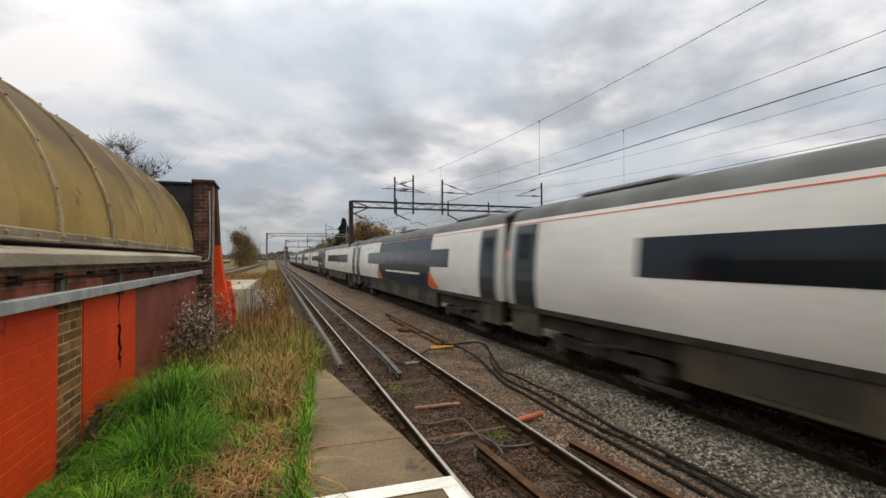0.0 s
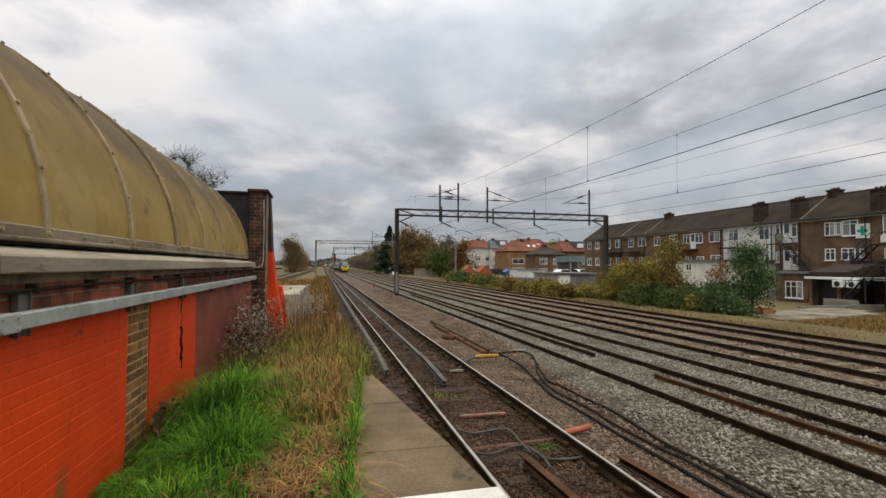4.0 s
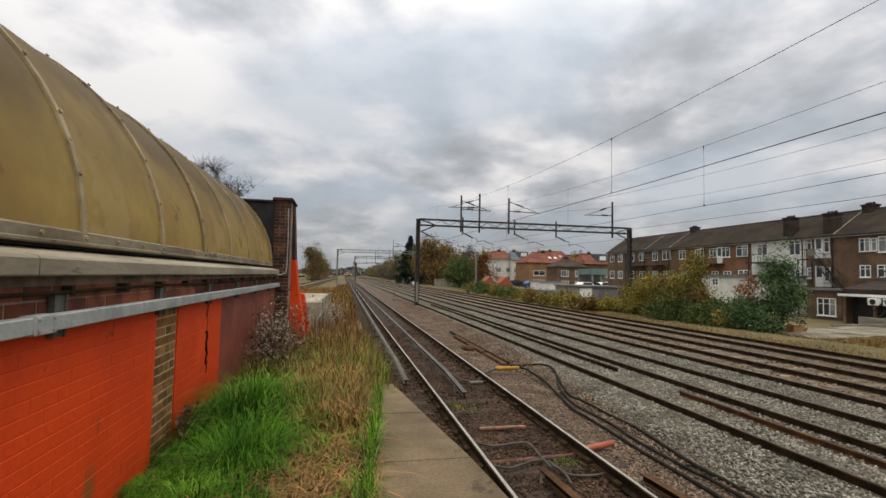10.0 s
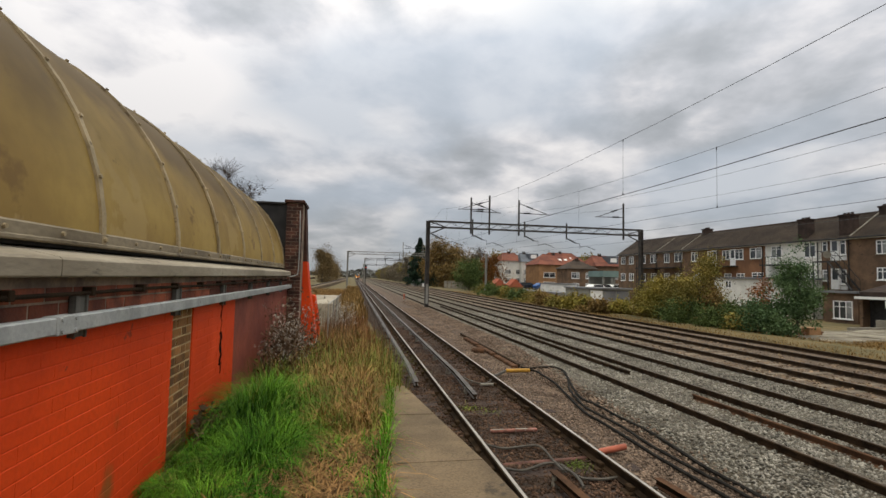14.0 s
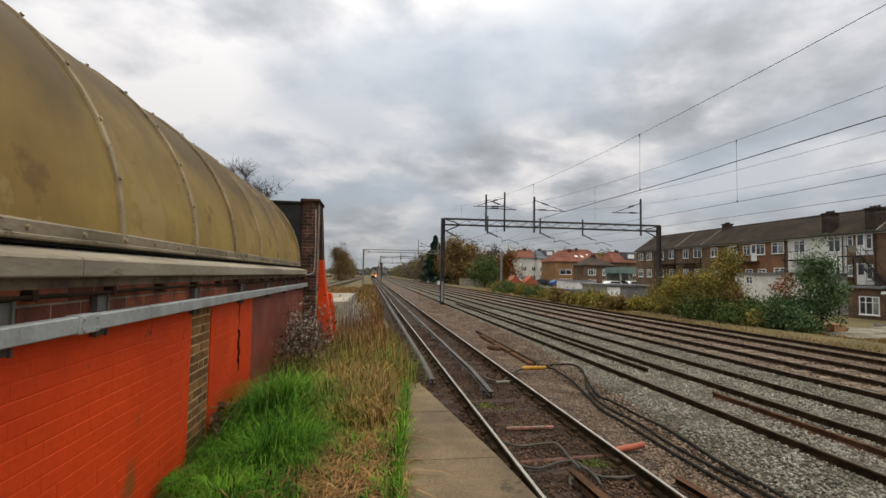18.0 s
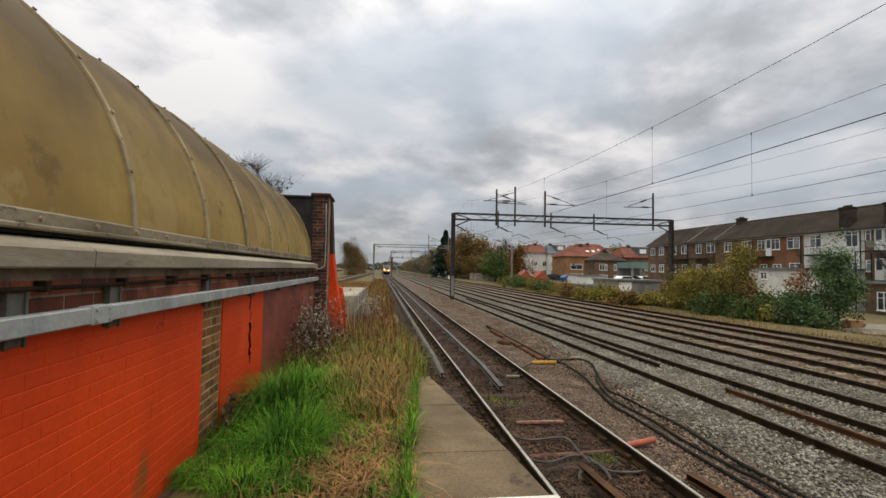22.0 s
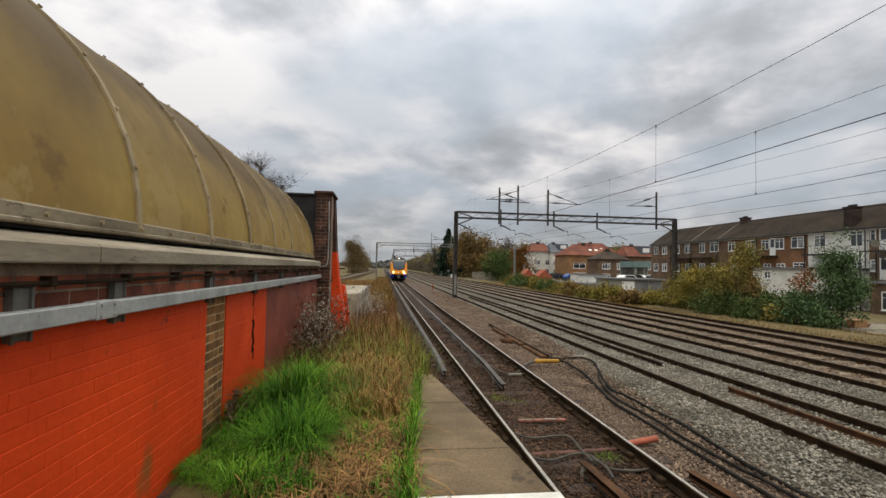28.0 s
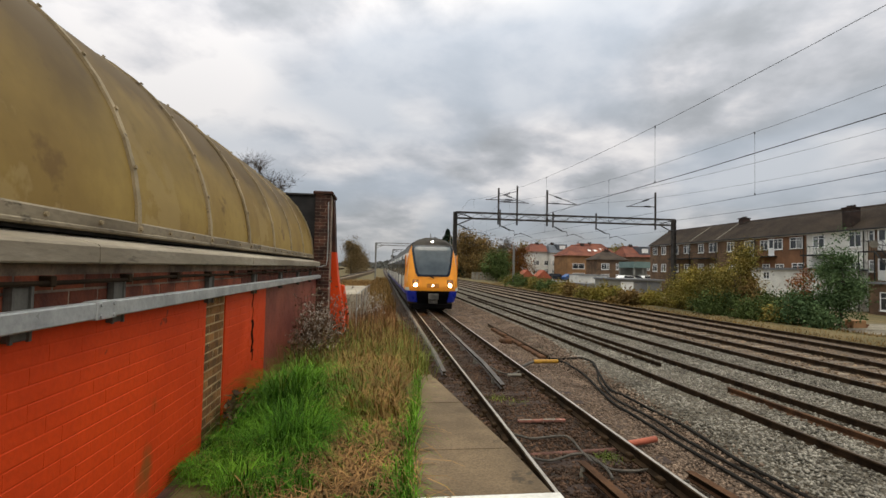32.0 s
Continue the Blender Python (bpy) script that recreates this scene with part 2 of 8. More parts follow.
stain_paint(M_ORANGE, ((3.287, 1.41, 0.05, 0.06, 0.3), (3.215, 1.04, 0.09, 0.2, 0.9), (3.14, 0.97, 0.08, 0.13, 0.6)))
M_MAROON = mat("maroon_paint", (0.31, 0.075, 0.042), (0.20, 0.052, 0.034), 0.6, scale=2, fine=25, bump=0.3, world=True)
M_BRICK_RED = mat("red_brick", (0.34, 0.088, 0.038), (0.135, 0.046, 0.028), 0.9, scale=5, fine=60, bump=0.5, vary=0.6, world=True, contrast=0.16)
M_BRICK_BROWN = mat("weathered_brick", (0.27, 0.12, 0.036), (0.13, 0.062, 0.022), 0.9, scale=6, fine=60, bump=0.5, vary=0.4, world=True)
M_BRICK_DARK = mat("sooty_brick", (0.11, 0.045, 0.03), (0.05, 0.026, 0.02), 0.9, scale=5, fine=60, bump=0.5, vary=0.4, world=True)
M_MORTAR = mat("mortar", (0.56, 0.39, 0.20), (0.36, 0.235, 0.115), 0.95, scale=5, fine=70)
M_MORTAR_DARK = mat("sooty_mortar", (0.33, 0.24, 0.165), (0.14, 0.105, 0.08), 0.95, scale=5, fine=70)
M_COPING = mat("grey_coping", (0.29, 0.262, 0.21), (0.19, 0.17, 0.135), 0.75, scale=1.6, fine=30, bump=0.2, spots=((0.13, 0.12, 0.10), 0.03), stretch=(1, 0.4, 1.6))
M_GALV = mat("galvanised_steel", (0.43, 0.435, 0.42), (0.30, 0.305, 0.295), 0.55, 0.15, scale=5, fine=50, bump=0.1, spots=((0.2, 0.195, 0.18), -0.01))
M_LEDGE = mat("stained_ledge", (0.37, 0.315, 0.235), (0.23, 0.19, 0.135), 0.8, scale=1.6, fine=30, bump=0.3, spots=((0.14, 0.115, 0.085), 0.01), stretch=(1, 0.4, 1.6))
M_CLIP = mat("dull_bracket_steel", (0.13, 0.12, 0.10), (0.06, 0.055, 0.05), 0.7, 0.2, scale=4, fine=40, bump=0.2)
M_NEAR_BLACK = mat("near_black_matt", (0.007, 0.006, 0.006), (0.004, 0.004, 0.004), 1.0, scale=6, fine=40, bump=0.3, spec=0.02)
M_STRIP = mat("weathered_aluminium", (0.40, 0.31, 0.18), (0.23, 0.175, 0.10), 0.7, 0.0, scale=4, fine=50, bump=0.1, spots=((0.12, 0.085, 0.05), -0.01))
M_DARK = mat("black_steel", (0.03, 0.028, 0.027), (0.018, 0.017, 0.017), 0.7, scale=4, fine=40, bump=0.2)
M_RUBBER = mat("black_rubber", (0.024, 0.021, 0.017), (0.014, 0.012, 0.010), 0.85, scale=6, fine=40, bump=0.1, spec=0.12)
M_CANOPY = mat("yellowed_plastic", (0.385, 0.262, 0.072), (0.275, 0.174, 0.047), 0.7, scale=0.55, fine=9, bump=0.03, spots=((0.165, 0.097, 0.032), 0.03), contrast=0.2, fine_mix=0.25, spec=0.22, world=True)


def weather_canopy(m):
    """Washed pale runs low on the sheets and brown algae in cloudy blots."""
    nt = m.node_tree
    N, L = nt.nodes.new, nt.links.new
    bs = nt.nodes["Principled BSDF"]
    col = bs.inputs["Base Color"].links[0].from_socket
    pos = N("ShaderNodeNewGeometry").outputs["Position"]

    def blot(stretch, scale, lo, hi, colour, amount, src):
        mp, nz, mr, mx, am = N("ShaderNodeMapping"), N("ShaderNodeTexNoise"), N("ShaderNodeMapRange"), N("ShaderNodeMix"), N("ShaderNodeMath")
        mp.inputs["Scale"].default_value = stretch
        L(pos, mp.inputs[0])
        nz.inputs["Scale"].default_value, nz.inputs["Detail"].default_value, nz.inputs["Roughness"].default_value = scale, 6.0, 0.6
        L(mp.outputs[0], nz.inputs["Vector"])
        mr.inputs["From Min"].default_value, mr.inputs["From Max"].default_value = lo, hi
        L(nz.outputs["Fac"], mr.inputs[0])
        am.operation = "MULTIPLY"
        am.inputs[1].default_value = amount
        L(mr.outputs[0], am.inputs[0])
        mx.data_type = "RGBA"
        L(am.outputs[0], mx.inputs["Factor"]), L(src, mx.inputs["A"])
        mx.inputs["B"].default_value = (*colour, 1)
        return mx.outputs["Result"]

    col = blot((1, 1, 1), 0.9, 0.46, 0.62, (0.20, 0.12, 0.036), 0.55, col)
    col = blot((1, 1, 0.8), 1.15, 0.585, 0.605, (0.40, 0.285, 0.115), 0.45, col)
    col = blot((1, 1, 1), 4.0, 0.66, 0.70, (0.13, 0.07, 0.026), 0.55, col)
    # darker brown towards the crown, by height and broken up by noise
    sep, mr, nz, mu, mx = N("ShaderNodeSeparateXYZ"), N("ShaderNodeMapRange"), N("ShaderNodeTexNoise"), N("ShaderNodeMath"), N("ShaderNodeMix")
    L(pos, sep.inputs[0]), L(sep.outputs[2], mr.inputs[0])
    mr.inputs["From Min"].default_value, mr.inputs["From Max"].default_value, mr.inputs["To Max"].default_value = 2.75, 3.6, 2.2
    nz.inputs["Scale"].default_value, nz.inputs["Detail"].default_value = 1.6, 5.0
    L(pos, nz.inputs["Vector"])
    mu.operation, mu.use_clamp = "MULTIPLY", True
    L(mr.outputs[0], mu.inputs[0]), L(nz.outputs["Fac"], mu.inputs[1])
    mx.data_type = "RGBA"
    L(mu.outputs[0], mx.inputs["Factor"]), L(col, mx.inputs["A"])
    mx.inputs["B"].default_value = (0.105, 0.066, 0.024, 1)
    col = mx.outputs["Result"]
    L(col, bs.inputs["Base Color"])


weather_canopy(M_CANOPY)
M_SLAB = mat("worn_concrete", (0.215, 0.15, 0.085), (0.09, 0.064, 0.038), 0.9, scale=1.1, fine=55, bump=0.6, spots=((0.065, 0.048, 0.03), 0.0), contrast=0.14, fine_mix=0.55, world=True)
M_WHITE_LINE = mat("white_paint", (0.75, 0.74, 0.70), (0.6, 0.58, 0.53), 0.7, scale=5, fine=40, bump=0.2)
M_RAIL_TOP = mat("polished_rail", (0.58, 0.525, 0.45), (0.40, 0.36, 0.30), 0.36, 0.7, scale=2, fine=30, bump=0.05)
M_RAIL = mat("rusty_rail", (0.048, 0.029, 0.015), (0.022, 0.014, 0.008), 0.9, 0.0, scale=4, fine=60, bump=0.4, spec=0.1)
M_COND = mat("conductor_rail", (0.115, 0.096, 0.076), (0.06, 0.05, 0.04), 0.45, 0.3, scale=3, fine=40, bump=0.2)
M_RED_RUST = mat("red_rust", (0.115, 0.058, 0.03), (0.055, 0.03, 0.018), 0.95, scale=3, fine=40, bump=0.5, spec=0.08)
M_SLEEPER = mat("old_timber_sleeper", (0.075, 0.048, 0.036), (0.045, 0.03, 0.025), 0.95, scale=3, fine=35, bump=0.6, vary=0.25, stretch=(1, 6, 1))
M_SLEEPER_C = mat("concrete_sleeper", (0.24, 0.19, 0.135), (0.13, 0.10, 0.072), 0.9, scale=3, fine=50, bump=0.4, vary=0.3)
M_BALLAST = mat("grey_ballast", (0.17, 0.14, 0.10), (0.075, 0.062, 0.043), 0.95, scale=14, fine=55, bump=1.0, depth=0.05, world=True, fine_mix=0.8)
M_BALLAST_OLD = mat("rusty_ballast", (0.075, 0.043, 0.025), (0.028, 0.018, 0.011), 0.95, scale=12, fine=50, bump=1.0, depth=0.05, world=True, fine_mix=0.8)
M_BALLAST_MID = mat("brown_shoulder_ballast", (0.175, 0.118, 0.08), (0.07, 0.048, 0.034), 0.95, scale=13, fine=52, bump=1.0, depth=0.05, world=True, fine_mix=0.75)
M_EARTH = mat("rough_ground", (0.15, 0.108, 0.046), (0.09, 0.074, 0.03), 1.0, scale=0.5, fine=7, bump=0.6, depth=0.05, world=True)
M_STONE = mat("ballast_stone", (0.27, 0.255, 0.235), (0.17, 0.16, 0.145), 0.95, scale=9, fine=60, bump=0.4, world=True)
M_STONE_OLD = mat("rust_stained_stone", (0.19, 0.105, 0.075), (0.10, 0.06, 0.045), 0.95, scale=9, fine=60, bump=0.4, world=True)
M_GRASS = mat("green_grass", (0.075, 0.15, 0.02), (0.045, 0.10, 0.014), 0.7, scale=2.5, fine=20, bump=0, world=True)
M_STRAW = mat("dry_grass", (0.30, 0.19, 0.07), (0.20, 0.115, 0.04), 0.9, scale=2.5, fine=20, bump=0, world=True)
M_RUST_WEED = mat("rust_brown_weeds", (0.20, 0.10, 0.04), (0.13, 0.06, 0.025), 0.9, scale=2.5, fine=20, bump=0, world=True)
M_MAST = mat("grey_mast_steel", (0.062, 0.054, 0.047), (0.034, 0.03, 0.027), 0.65, 0.2, scale=3, fine=30, bump=0.2)
M_MAST_LIGHT = mat("pale_mast_steel", (0.30, 0.285, 0.255), (0.20, 0.19, 0.17), 0.6, 0.2, scale=3, fine=30, bump=0.2)
M_WIRE = mat("contact_wire", (0.085, 0.085, 0.09), (0.055, 0.057, 0.06), 0.6, 0.3, scale=3, fine=30, bump=0)
M_YELLOW = mat("yellow_sleeve", (0.50, 0.26, 0.03), (0.34, 0.17, 0.02), 0.5, scale=4, fine=30, bump=0.1)
M_REDPIPE = mat("orange_duct", (0.40, 0.10, 0.05), (0.28, 0.075, 0.04), 0.5, scale=4, fine=30, bump=0.1)

# ---------------------------------------------------------------- ground, tracks, platform
TRACKS = ((1.872, 3.374), (6.22, 7.725), (9.07, 10.575), (11.94, 13.445), (15.15, 16.655))


def ground_sheet():
    xs = (-3000, -900, -300, -120, -60, -35, -20, -14, -9, -5.6, -5.2, -1.6, -1.3, 0.4, 1.25, 1.6, 18.2, 19.4, 21.5, 25, 30, 36, 46, 60, 90, 160, 400, 1000, 3000)
    ys = (-3000, -600, -150, -60, -20, -6, 2, 6.6, 9, 13, 20, 30, 45, 60, 80, 110, 150, 220, 350, 600, 1200, 3000)

    def z(x, y):
        if 1.5 < x < 18.5:
            return -0.5
        if x >= 18.5:
            h = -0.42 if x < 20 else -0.30 if x < 23 else -0.55 if x < 32 else -0.95
            return h if x < 300 else 2.0
        if x <= -9:
            return (-0.4 if x > -15 else 0.3 if x > -40 else 2.0) 
        if -1.35 < x < 1.3:
            top = 0.84 if y <= 6.7 else max(-0.3, 0.84 - (y - 6.6) * 0.065)
            return top if x < 0.5 else -0.45
        return 0.5 if y < 15 else -0.4
    bm = B()
    grid = [[bm.verts.new((x, y, z(x, y) + (0 if abs(x) > 100 else rnd.uniform(-0.03, 0.03)))) for x in xs] for y in ys]
    for a, b in zip(grid, grid[1:]):
        for k in range(len(xs) - 1):
            bm.faces.new((a[k], a[k + 1], b[k + 1], b[k]))
    return thing("ground", bm, M_EARTH, "rough earth and rank grass beside a railway", "ground", "structure")


ground_sheet()


def bed(name, outline, m, label, y0=-30.0, y1=600.0, step=1.2, seed=1):
    """A ballast bed: an uneven strip along the line with an outline of (x, z)."""
    r = random.Random(seed)
    ys, y = [], y0
    while y < y1:
        ys.append(y)
        y += step if -4 < y < 40 else step * 6 if y < 120 else 60
    ys.append(y1)
    bm = B()
    rows = [[bm.verts.new((x + (r.uniform(-0.06, 0.06) if 0 < k < len(outline) - 1 else 0), yy, zz + r.uniform(-0.012, 0.012))) for k, (x, zz) in enumerate(outline)] for yy in ys]
    for a, b in zip(rows, rows[1:]):
        for k in range(len(outline) - 1):
            bm.faces.new((a[k], a[k + 1], b[k + 1], b[k]))
    return thing(name, bm, m, label, "ballast", "structure", smooth=True)


bed("ballast_bed_slow", ((0.7, -0.5), (1.1, -0.30), (1.45, -0.20), (1.9, -0.18), (2.6, -0.19), (3.3, -0.18), (3.56, -0.185), (3.7, -0.4)), M_BALLAST_OLD, "rust-stained ballast round the near track")
bed("ballast_verge", ((3.42, -0.3), (3.56, -0.184), (3.8, -0.186), (4.3, -0.236), (4.75, -0.268), (5.05, -0.3), (5.5, -0.42)), M_BALLAST_MID, "brown ballast verge beside the near track", seed=9)
bed("ballast_bed_fast", ((4.6, -0.42), (4.95, -0.24), (5.35, -0.15), (6.1, -0.125), (6.9, -0.14), (7.7, -0.125), (8.4, -0.13), (9.1, -0.125), (9.8, -0.14), (10.6, -0.125), (11.15, -0.14)), M_BALLAST, "clean grey stone ballast between the fast tracks", seed=2)
bed("ballast_bed_far", ((11.1, -0.15), (11.7, -0.14), (12.7, -0.15), (13.5, -0.14), (14.3, -0.16), (15.1, -0.14), (15.9, -0.15), (16.7, -0.14), (17.4, -0.2), (18.1, -0.38), (18.6, -0.5)), mat("brown_ballast", (0.20, 0.145, 0.10), (0.10, 0.072, 0.05), 0.95, scale=13, fine=55, bump=1.0, depth=0.05, world=True, fine_mix=0.7), "brown weathered ballast under the far tracks", seed=3)

bed("ballast_shoulder", ((4.65, -0.275), (5.2, -0.17), (5.55, -0.128), (5.85, -0.112), (6.05, -0.14)), M_BALLAST_MID, "brown ballast shoulder beside the fast tracks", y0=15.5, seed=7)

RAIL_OUTLINE = ((-0.07, -0.155), (0.07, -0.155), (0.07, -0.142), (0.012, -0.115), (0.012, -0.04), (0.036, -0.03), (0.036, -0.008), (0.02, 0.0), (-0.02, 0.0), (-0.036, -0.008), (-0.036, -0.03), (-0.012, -0.04), (-0.012, -0.115), (-0.07, -0.142))


def rail_mesh(name, y0, y1, top):
    bm = B()
    prism(bm, RAIL_OUTLINE, y0, y1)
    bmesh.ops.recalc_face_normals(bm, faces=bm.faces)
    bm.faces.ensure_lookup_table()
    for f in bm.faces:
        if f.normal.z > 0.95 and min(v.co.z for v in f.verts) > -0.01:
            f.material_index = 1
    return mesh_of(name, bm, M_RAIL, top)


def sleeper_mesh(name, m, w=2.55, d=0.25):
    bm = B()
    box(bm, -w / 2, -d / 2, -0.13, w / 2, d / 2, 0.0, 0.012)
    return mesh_of(name, bm, m)


def chair_mesh(m):
    bm = B()
    box(bm, -0.17, -0.08, -0.01, 0.17, 0.08, 0.035, 0.01)
    box(bm, -0.11, -0.06, 0.03, -0.03, 0.06, 0.10, 0.012)
    box(bm, 0.03, -0.06, 0.03, 0.11, 0.06, 0.10, 0.012)
    return mesh_of("chair", bm, m)


M_RAIL_DULL = mat("dull_rail_top", (0.12, 0.085, 0.055), (0.06, 0.042, 0.028), 0.55, 0.3, scale=2, fine=30, bump=0.05, spec=0.2)
SLEEPER_T, SLEEPER_C = sleeper_mesh("sleeper", M_SLEEPER), sleeper_mesh("sleeper", M_SLEEPER_C)
CHAIR = chair_mesh(M_RAIL)
LONG_RAIL, LONG_RAIL_DULL = rail_mesh("rail", -40, 600, M_RAIL_TOP), rail_mesh("rail", -40, 600, M_RAIL_DULL)
track_roots = []
for i, (xa, xb) in enumerate(TRACKS):
    tr = thing("track", None, None, ("timber-sleepered electric track with bright running rails", "fast-line track in grey ballast with concrete sleepers", "fast-line track in grey ballast with concrete sleepers", "slow-line track in brown ballast with pale sleepers", "outermost slow-line track beside the railway fence")[i], "track", "structure")
    tr.location = ((xa + xb) / 2, 0, 0)
    track_roots.append(tr)
    for x in (xa, xb):
        part("rail", LONG_RAIL if i == 0 else LONG_RAIL_DULL, None, tr, at=Matrix.Translation((x - tr.location.x, 0, 0)))
    y = -3.0
    bmr = B()
    while y < 140:
        top = (-0.182, -0.165, -0.150, -0.130, -0.146)[i] + rnd.uniform(-0.014, 0.006)
        at = Matrix.Translation((rnd.uniform(-0.02, 0.02), y + rnd.uniform(-0.02, 0.02), top)) @ pose(0, 0, 0, 0, 0, rnd.uniform(-0.6, 0.6))
        if y < (60 if i == 0 else 45):
            part("sleeper", SLEEPER_T if i == 0 else SLEEPER_C, None, tr, at=at)
            if i == 0 and y < 30:
                for x in (xa, xb):
                    part("chair", CHAIR, None, tr, at=Matrix.Translation((x - tr.location.x, at.translation.y, top)))
        else:
            box(bmr, -1.27, y - 0.125, top - 0.1, 1.27, y + 0.125, top)
        y += 0.70
    part("far_sleepers", bmr, M_SLEEPER if i == 0 else M_SLEEPER_C, tr, kind="stuff")

# the other electric track, beyond the island platform
far_left = thing("track", None, None, "electric track on the far side of the island platform", "track", "structure")
far_left.location = (-8.2, 0, 0)
for x in (-0.75, 0.75):
    part("rail", LONG_RAIL, None, far_left, at=Matrix.Translation((x, 0, 0)))
bmr = B()
for k in range(150):
    box(bmr, -1.27, k * 0.8 - 0.12, -0.25, 1.27, k * 0.8 + 0.12, -0.15)
part("far_sleepers", bmr, M_SLEEPER, far_left, kind="stuff")
bed("ballast_bed_left", ((-10.4, -0.5), (-9.8, -0.2), (-8.2, -0.18), (-6.6, -0.2), (-6.0, -0.5)), M_BALLAST_OLD, "rust-stained ballast under the left-hand track", seed=5)


def conductor(name, x, y0, y1, ramp_at, label, top=0.07, m=M_COND):
    """A conductor rail on pots; one end ramps down over 1.6 m."""
    th = thing(name, None, None, label, "conductor rail", "structure")
    bm = B()
    o = ((-0.05, 0.0), (0.05, 0.0), (0.05, -0.012), (0.012, -0.03), (0.012, -0.075), (0.045, -0.09), (0.045, -0.10), (-0.045, -0.10), (-0.045, -0.09), (-0.012, -0.075), (-0.012, -0.03), (-0.05, -0.012))
    d = 1 if ramp_at == y0 else -1
    stations = sorted(((ramp_at, -0.085), (ramp_at + d * 0.25, -0.07), (ramp_at + d * 1.9, 0.0), ((y1 if d > 0 else y0), 0.0)))
    rows = [[bm.verts.new((x + ox, yy, top + oz + dz)) for ox, oz in o] for yy, dz in stations]
    for a, b in zip(rows, rows[1:]):
        for k in range(len(o)):
            bm.faces.new((a[k], b[k], b[(k + 1) % len(o)], a[(k + 1) % len(o)]))
    bm.faces.new(rows[0]), bm.faces.new(rows[-1][::-1])
    bmesh.ops.recalc_face_normals(bm, faces=bm.faces)
    for f in bm.faces:
        f.material_index = 1 if f.normal.z > 0.6 else 0
    part("bar", bm, (M_RAIL, m), th)
    pot = B()
    bmesh.ops.create_cone(pot, cap_ends=True, segments=8, radius1=0.07, radius2=0.05, depth=0.15)
    pm = mesh_of("insulator", pot, M_COPING)
    y = y0 + 0.8
    while y < min(y1, 60):
        part("insulator", pm, None, th, at=Matrix.Translation((x, y, top - 0.165 - (0.03 if abs(y - ramp_at) < 0.9 else 0))))
        y += 2.1
    return th


conductor("conductor_rail", 1.45, 10.9, 500, 10.9, "steel conductor rail outside the near running rail")
conductor("conductor_rail", 2.5, 9.7, 500, 9.7, "centre conductor rail with a ramped end", 0.055)
conductor("conductor_rail", 2.5, -14, 5.8, 5.8, "rusty centre conductor rail beside bonding cables", 0.055, M_RED_RUST)
conductor("conductor_rail", 3.66, -14, 5.4, 5.4, "rusty conductor rail in brown ballast", 0.065, M_RED_RUST)


def platform():
    # body with a tapering coping edge
    th = thing("platform", None, None, "island platform end with worn concrete edge slabs", "platform", "structure")
    bm = B()
    pts = [(-1.42, -14), (1.10, -14), (1.10, 3.0), (0.62, 6.4), (0.30, 6.6), (-1.42, 6.6)]
    a = [bm.verts.new((x, y, -0.5)) for x, y in pts]
    b = [bm.verts.new((x, y, 0.80)) for x, y in pts]
    for k in range(len(pts)):
        bm.faces.new((a[k], a[(k + 1) % len(pts)], b[(k + 1) % len(pts)], b[k]))
    bm.faces.new(b)
    part("body", bm, M_BRICK_DARK, th)

    def right(y):
        return 1.17 if y < 3.0 else 1.17 - (y - 3.0) * 0.136

    def left(y):
        return 0.16 + max(0, (y - 3.0)) * 0.10 if y > 0 else 0.16
    cuts = (-14.0, -11.0, -8.0, -5.4, -3.2, -1.4, 0.2, 1.4, 2.55, 3.84, 5.16, 6.52)
    for y0, y1 in zip(cuts, cuts[1:]):
        bm = B()
        z = 0.88 + rnd.uniform(-0.002, 0.002)
        q = [(left(y0), y0 + 0.002), (right(y0), y0 + 0.002), (right(y1), y1 - 0.002), (left(y1), y1 - 0.002)]
        lo, hi = [bm.verts.new((x, y, 0.78)) for x, y in q], [bm.verts.new((x, y, z)) for x, y in q]
        for k in range(4):
            bm.faces.new((lo[k], lo[(k + 1) % 4], hi[(k + 1) % 4], hi[k]))
        bm.faces.new(hi), bm.faces.new(lo[::-1])
        bmesh.ops.bevel(bm, geom=[e for e in bm.edges if all(v.co.z > 0.85 for v in e.verts)], offset=0.004, segments=2, affect="EDGES")
        part("edge_slab", bm, M_SLAB, th)
    bm = B()
    box(bm, 0.22, 2.90, 0.884, 1.165, 3.04, 0.8885)
    box(bm, 1.05, -14, 0.884, 1.165, 2.896, 0.8885)
    part("white_line", bm, M_WHITE_LINE, th, "worn white painted edge line")
    return th


platform()

# ---------------------------------------------------------------- covered stair wall
WX = -1.4
cover = thing("stair_wall", None, None, "orange-painted brick wall of a covered stair", "wall", "structure")
bm = B()
box(bm, -1.75, -14, 0.3, WX - 0.075, 10.7, 2.29)
part("core", bm, M_MORTAR_DARK, cover)


def brick_mesh(m, l=0.215, h=0.065, d=0.06, worn=0.004):
    bm = B()
    box(bm, -d, -l / 2, -h / 2, 0, l / 2, h / 2, worn)
    return mesh_of("brick", bm, m)


def painted_brick(m, l):
    """A brick under thick paint: rounded bed edges, end joints nearly filled."""
    bm = B()
    prism(bm, ((-0.06, -0.0364), (-0.0025, -0.0364), (-0.0006, -0.034), (0, -0.030), (0, 0.030), (-0.0006, 0.034), (-0.0025, 0.0364), (-0.06, 0.0364)), -l / 2, l / 2)
    return mesh_of("brick", bm, m)


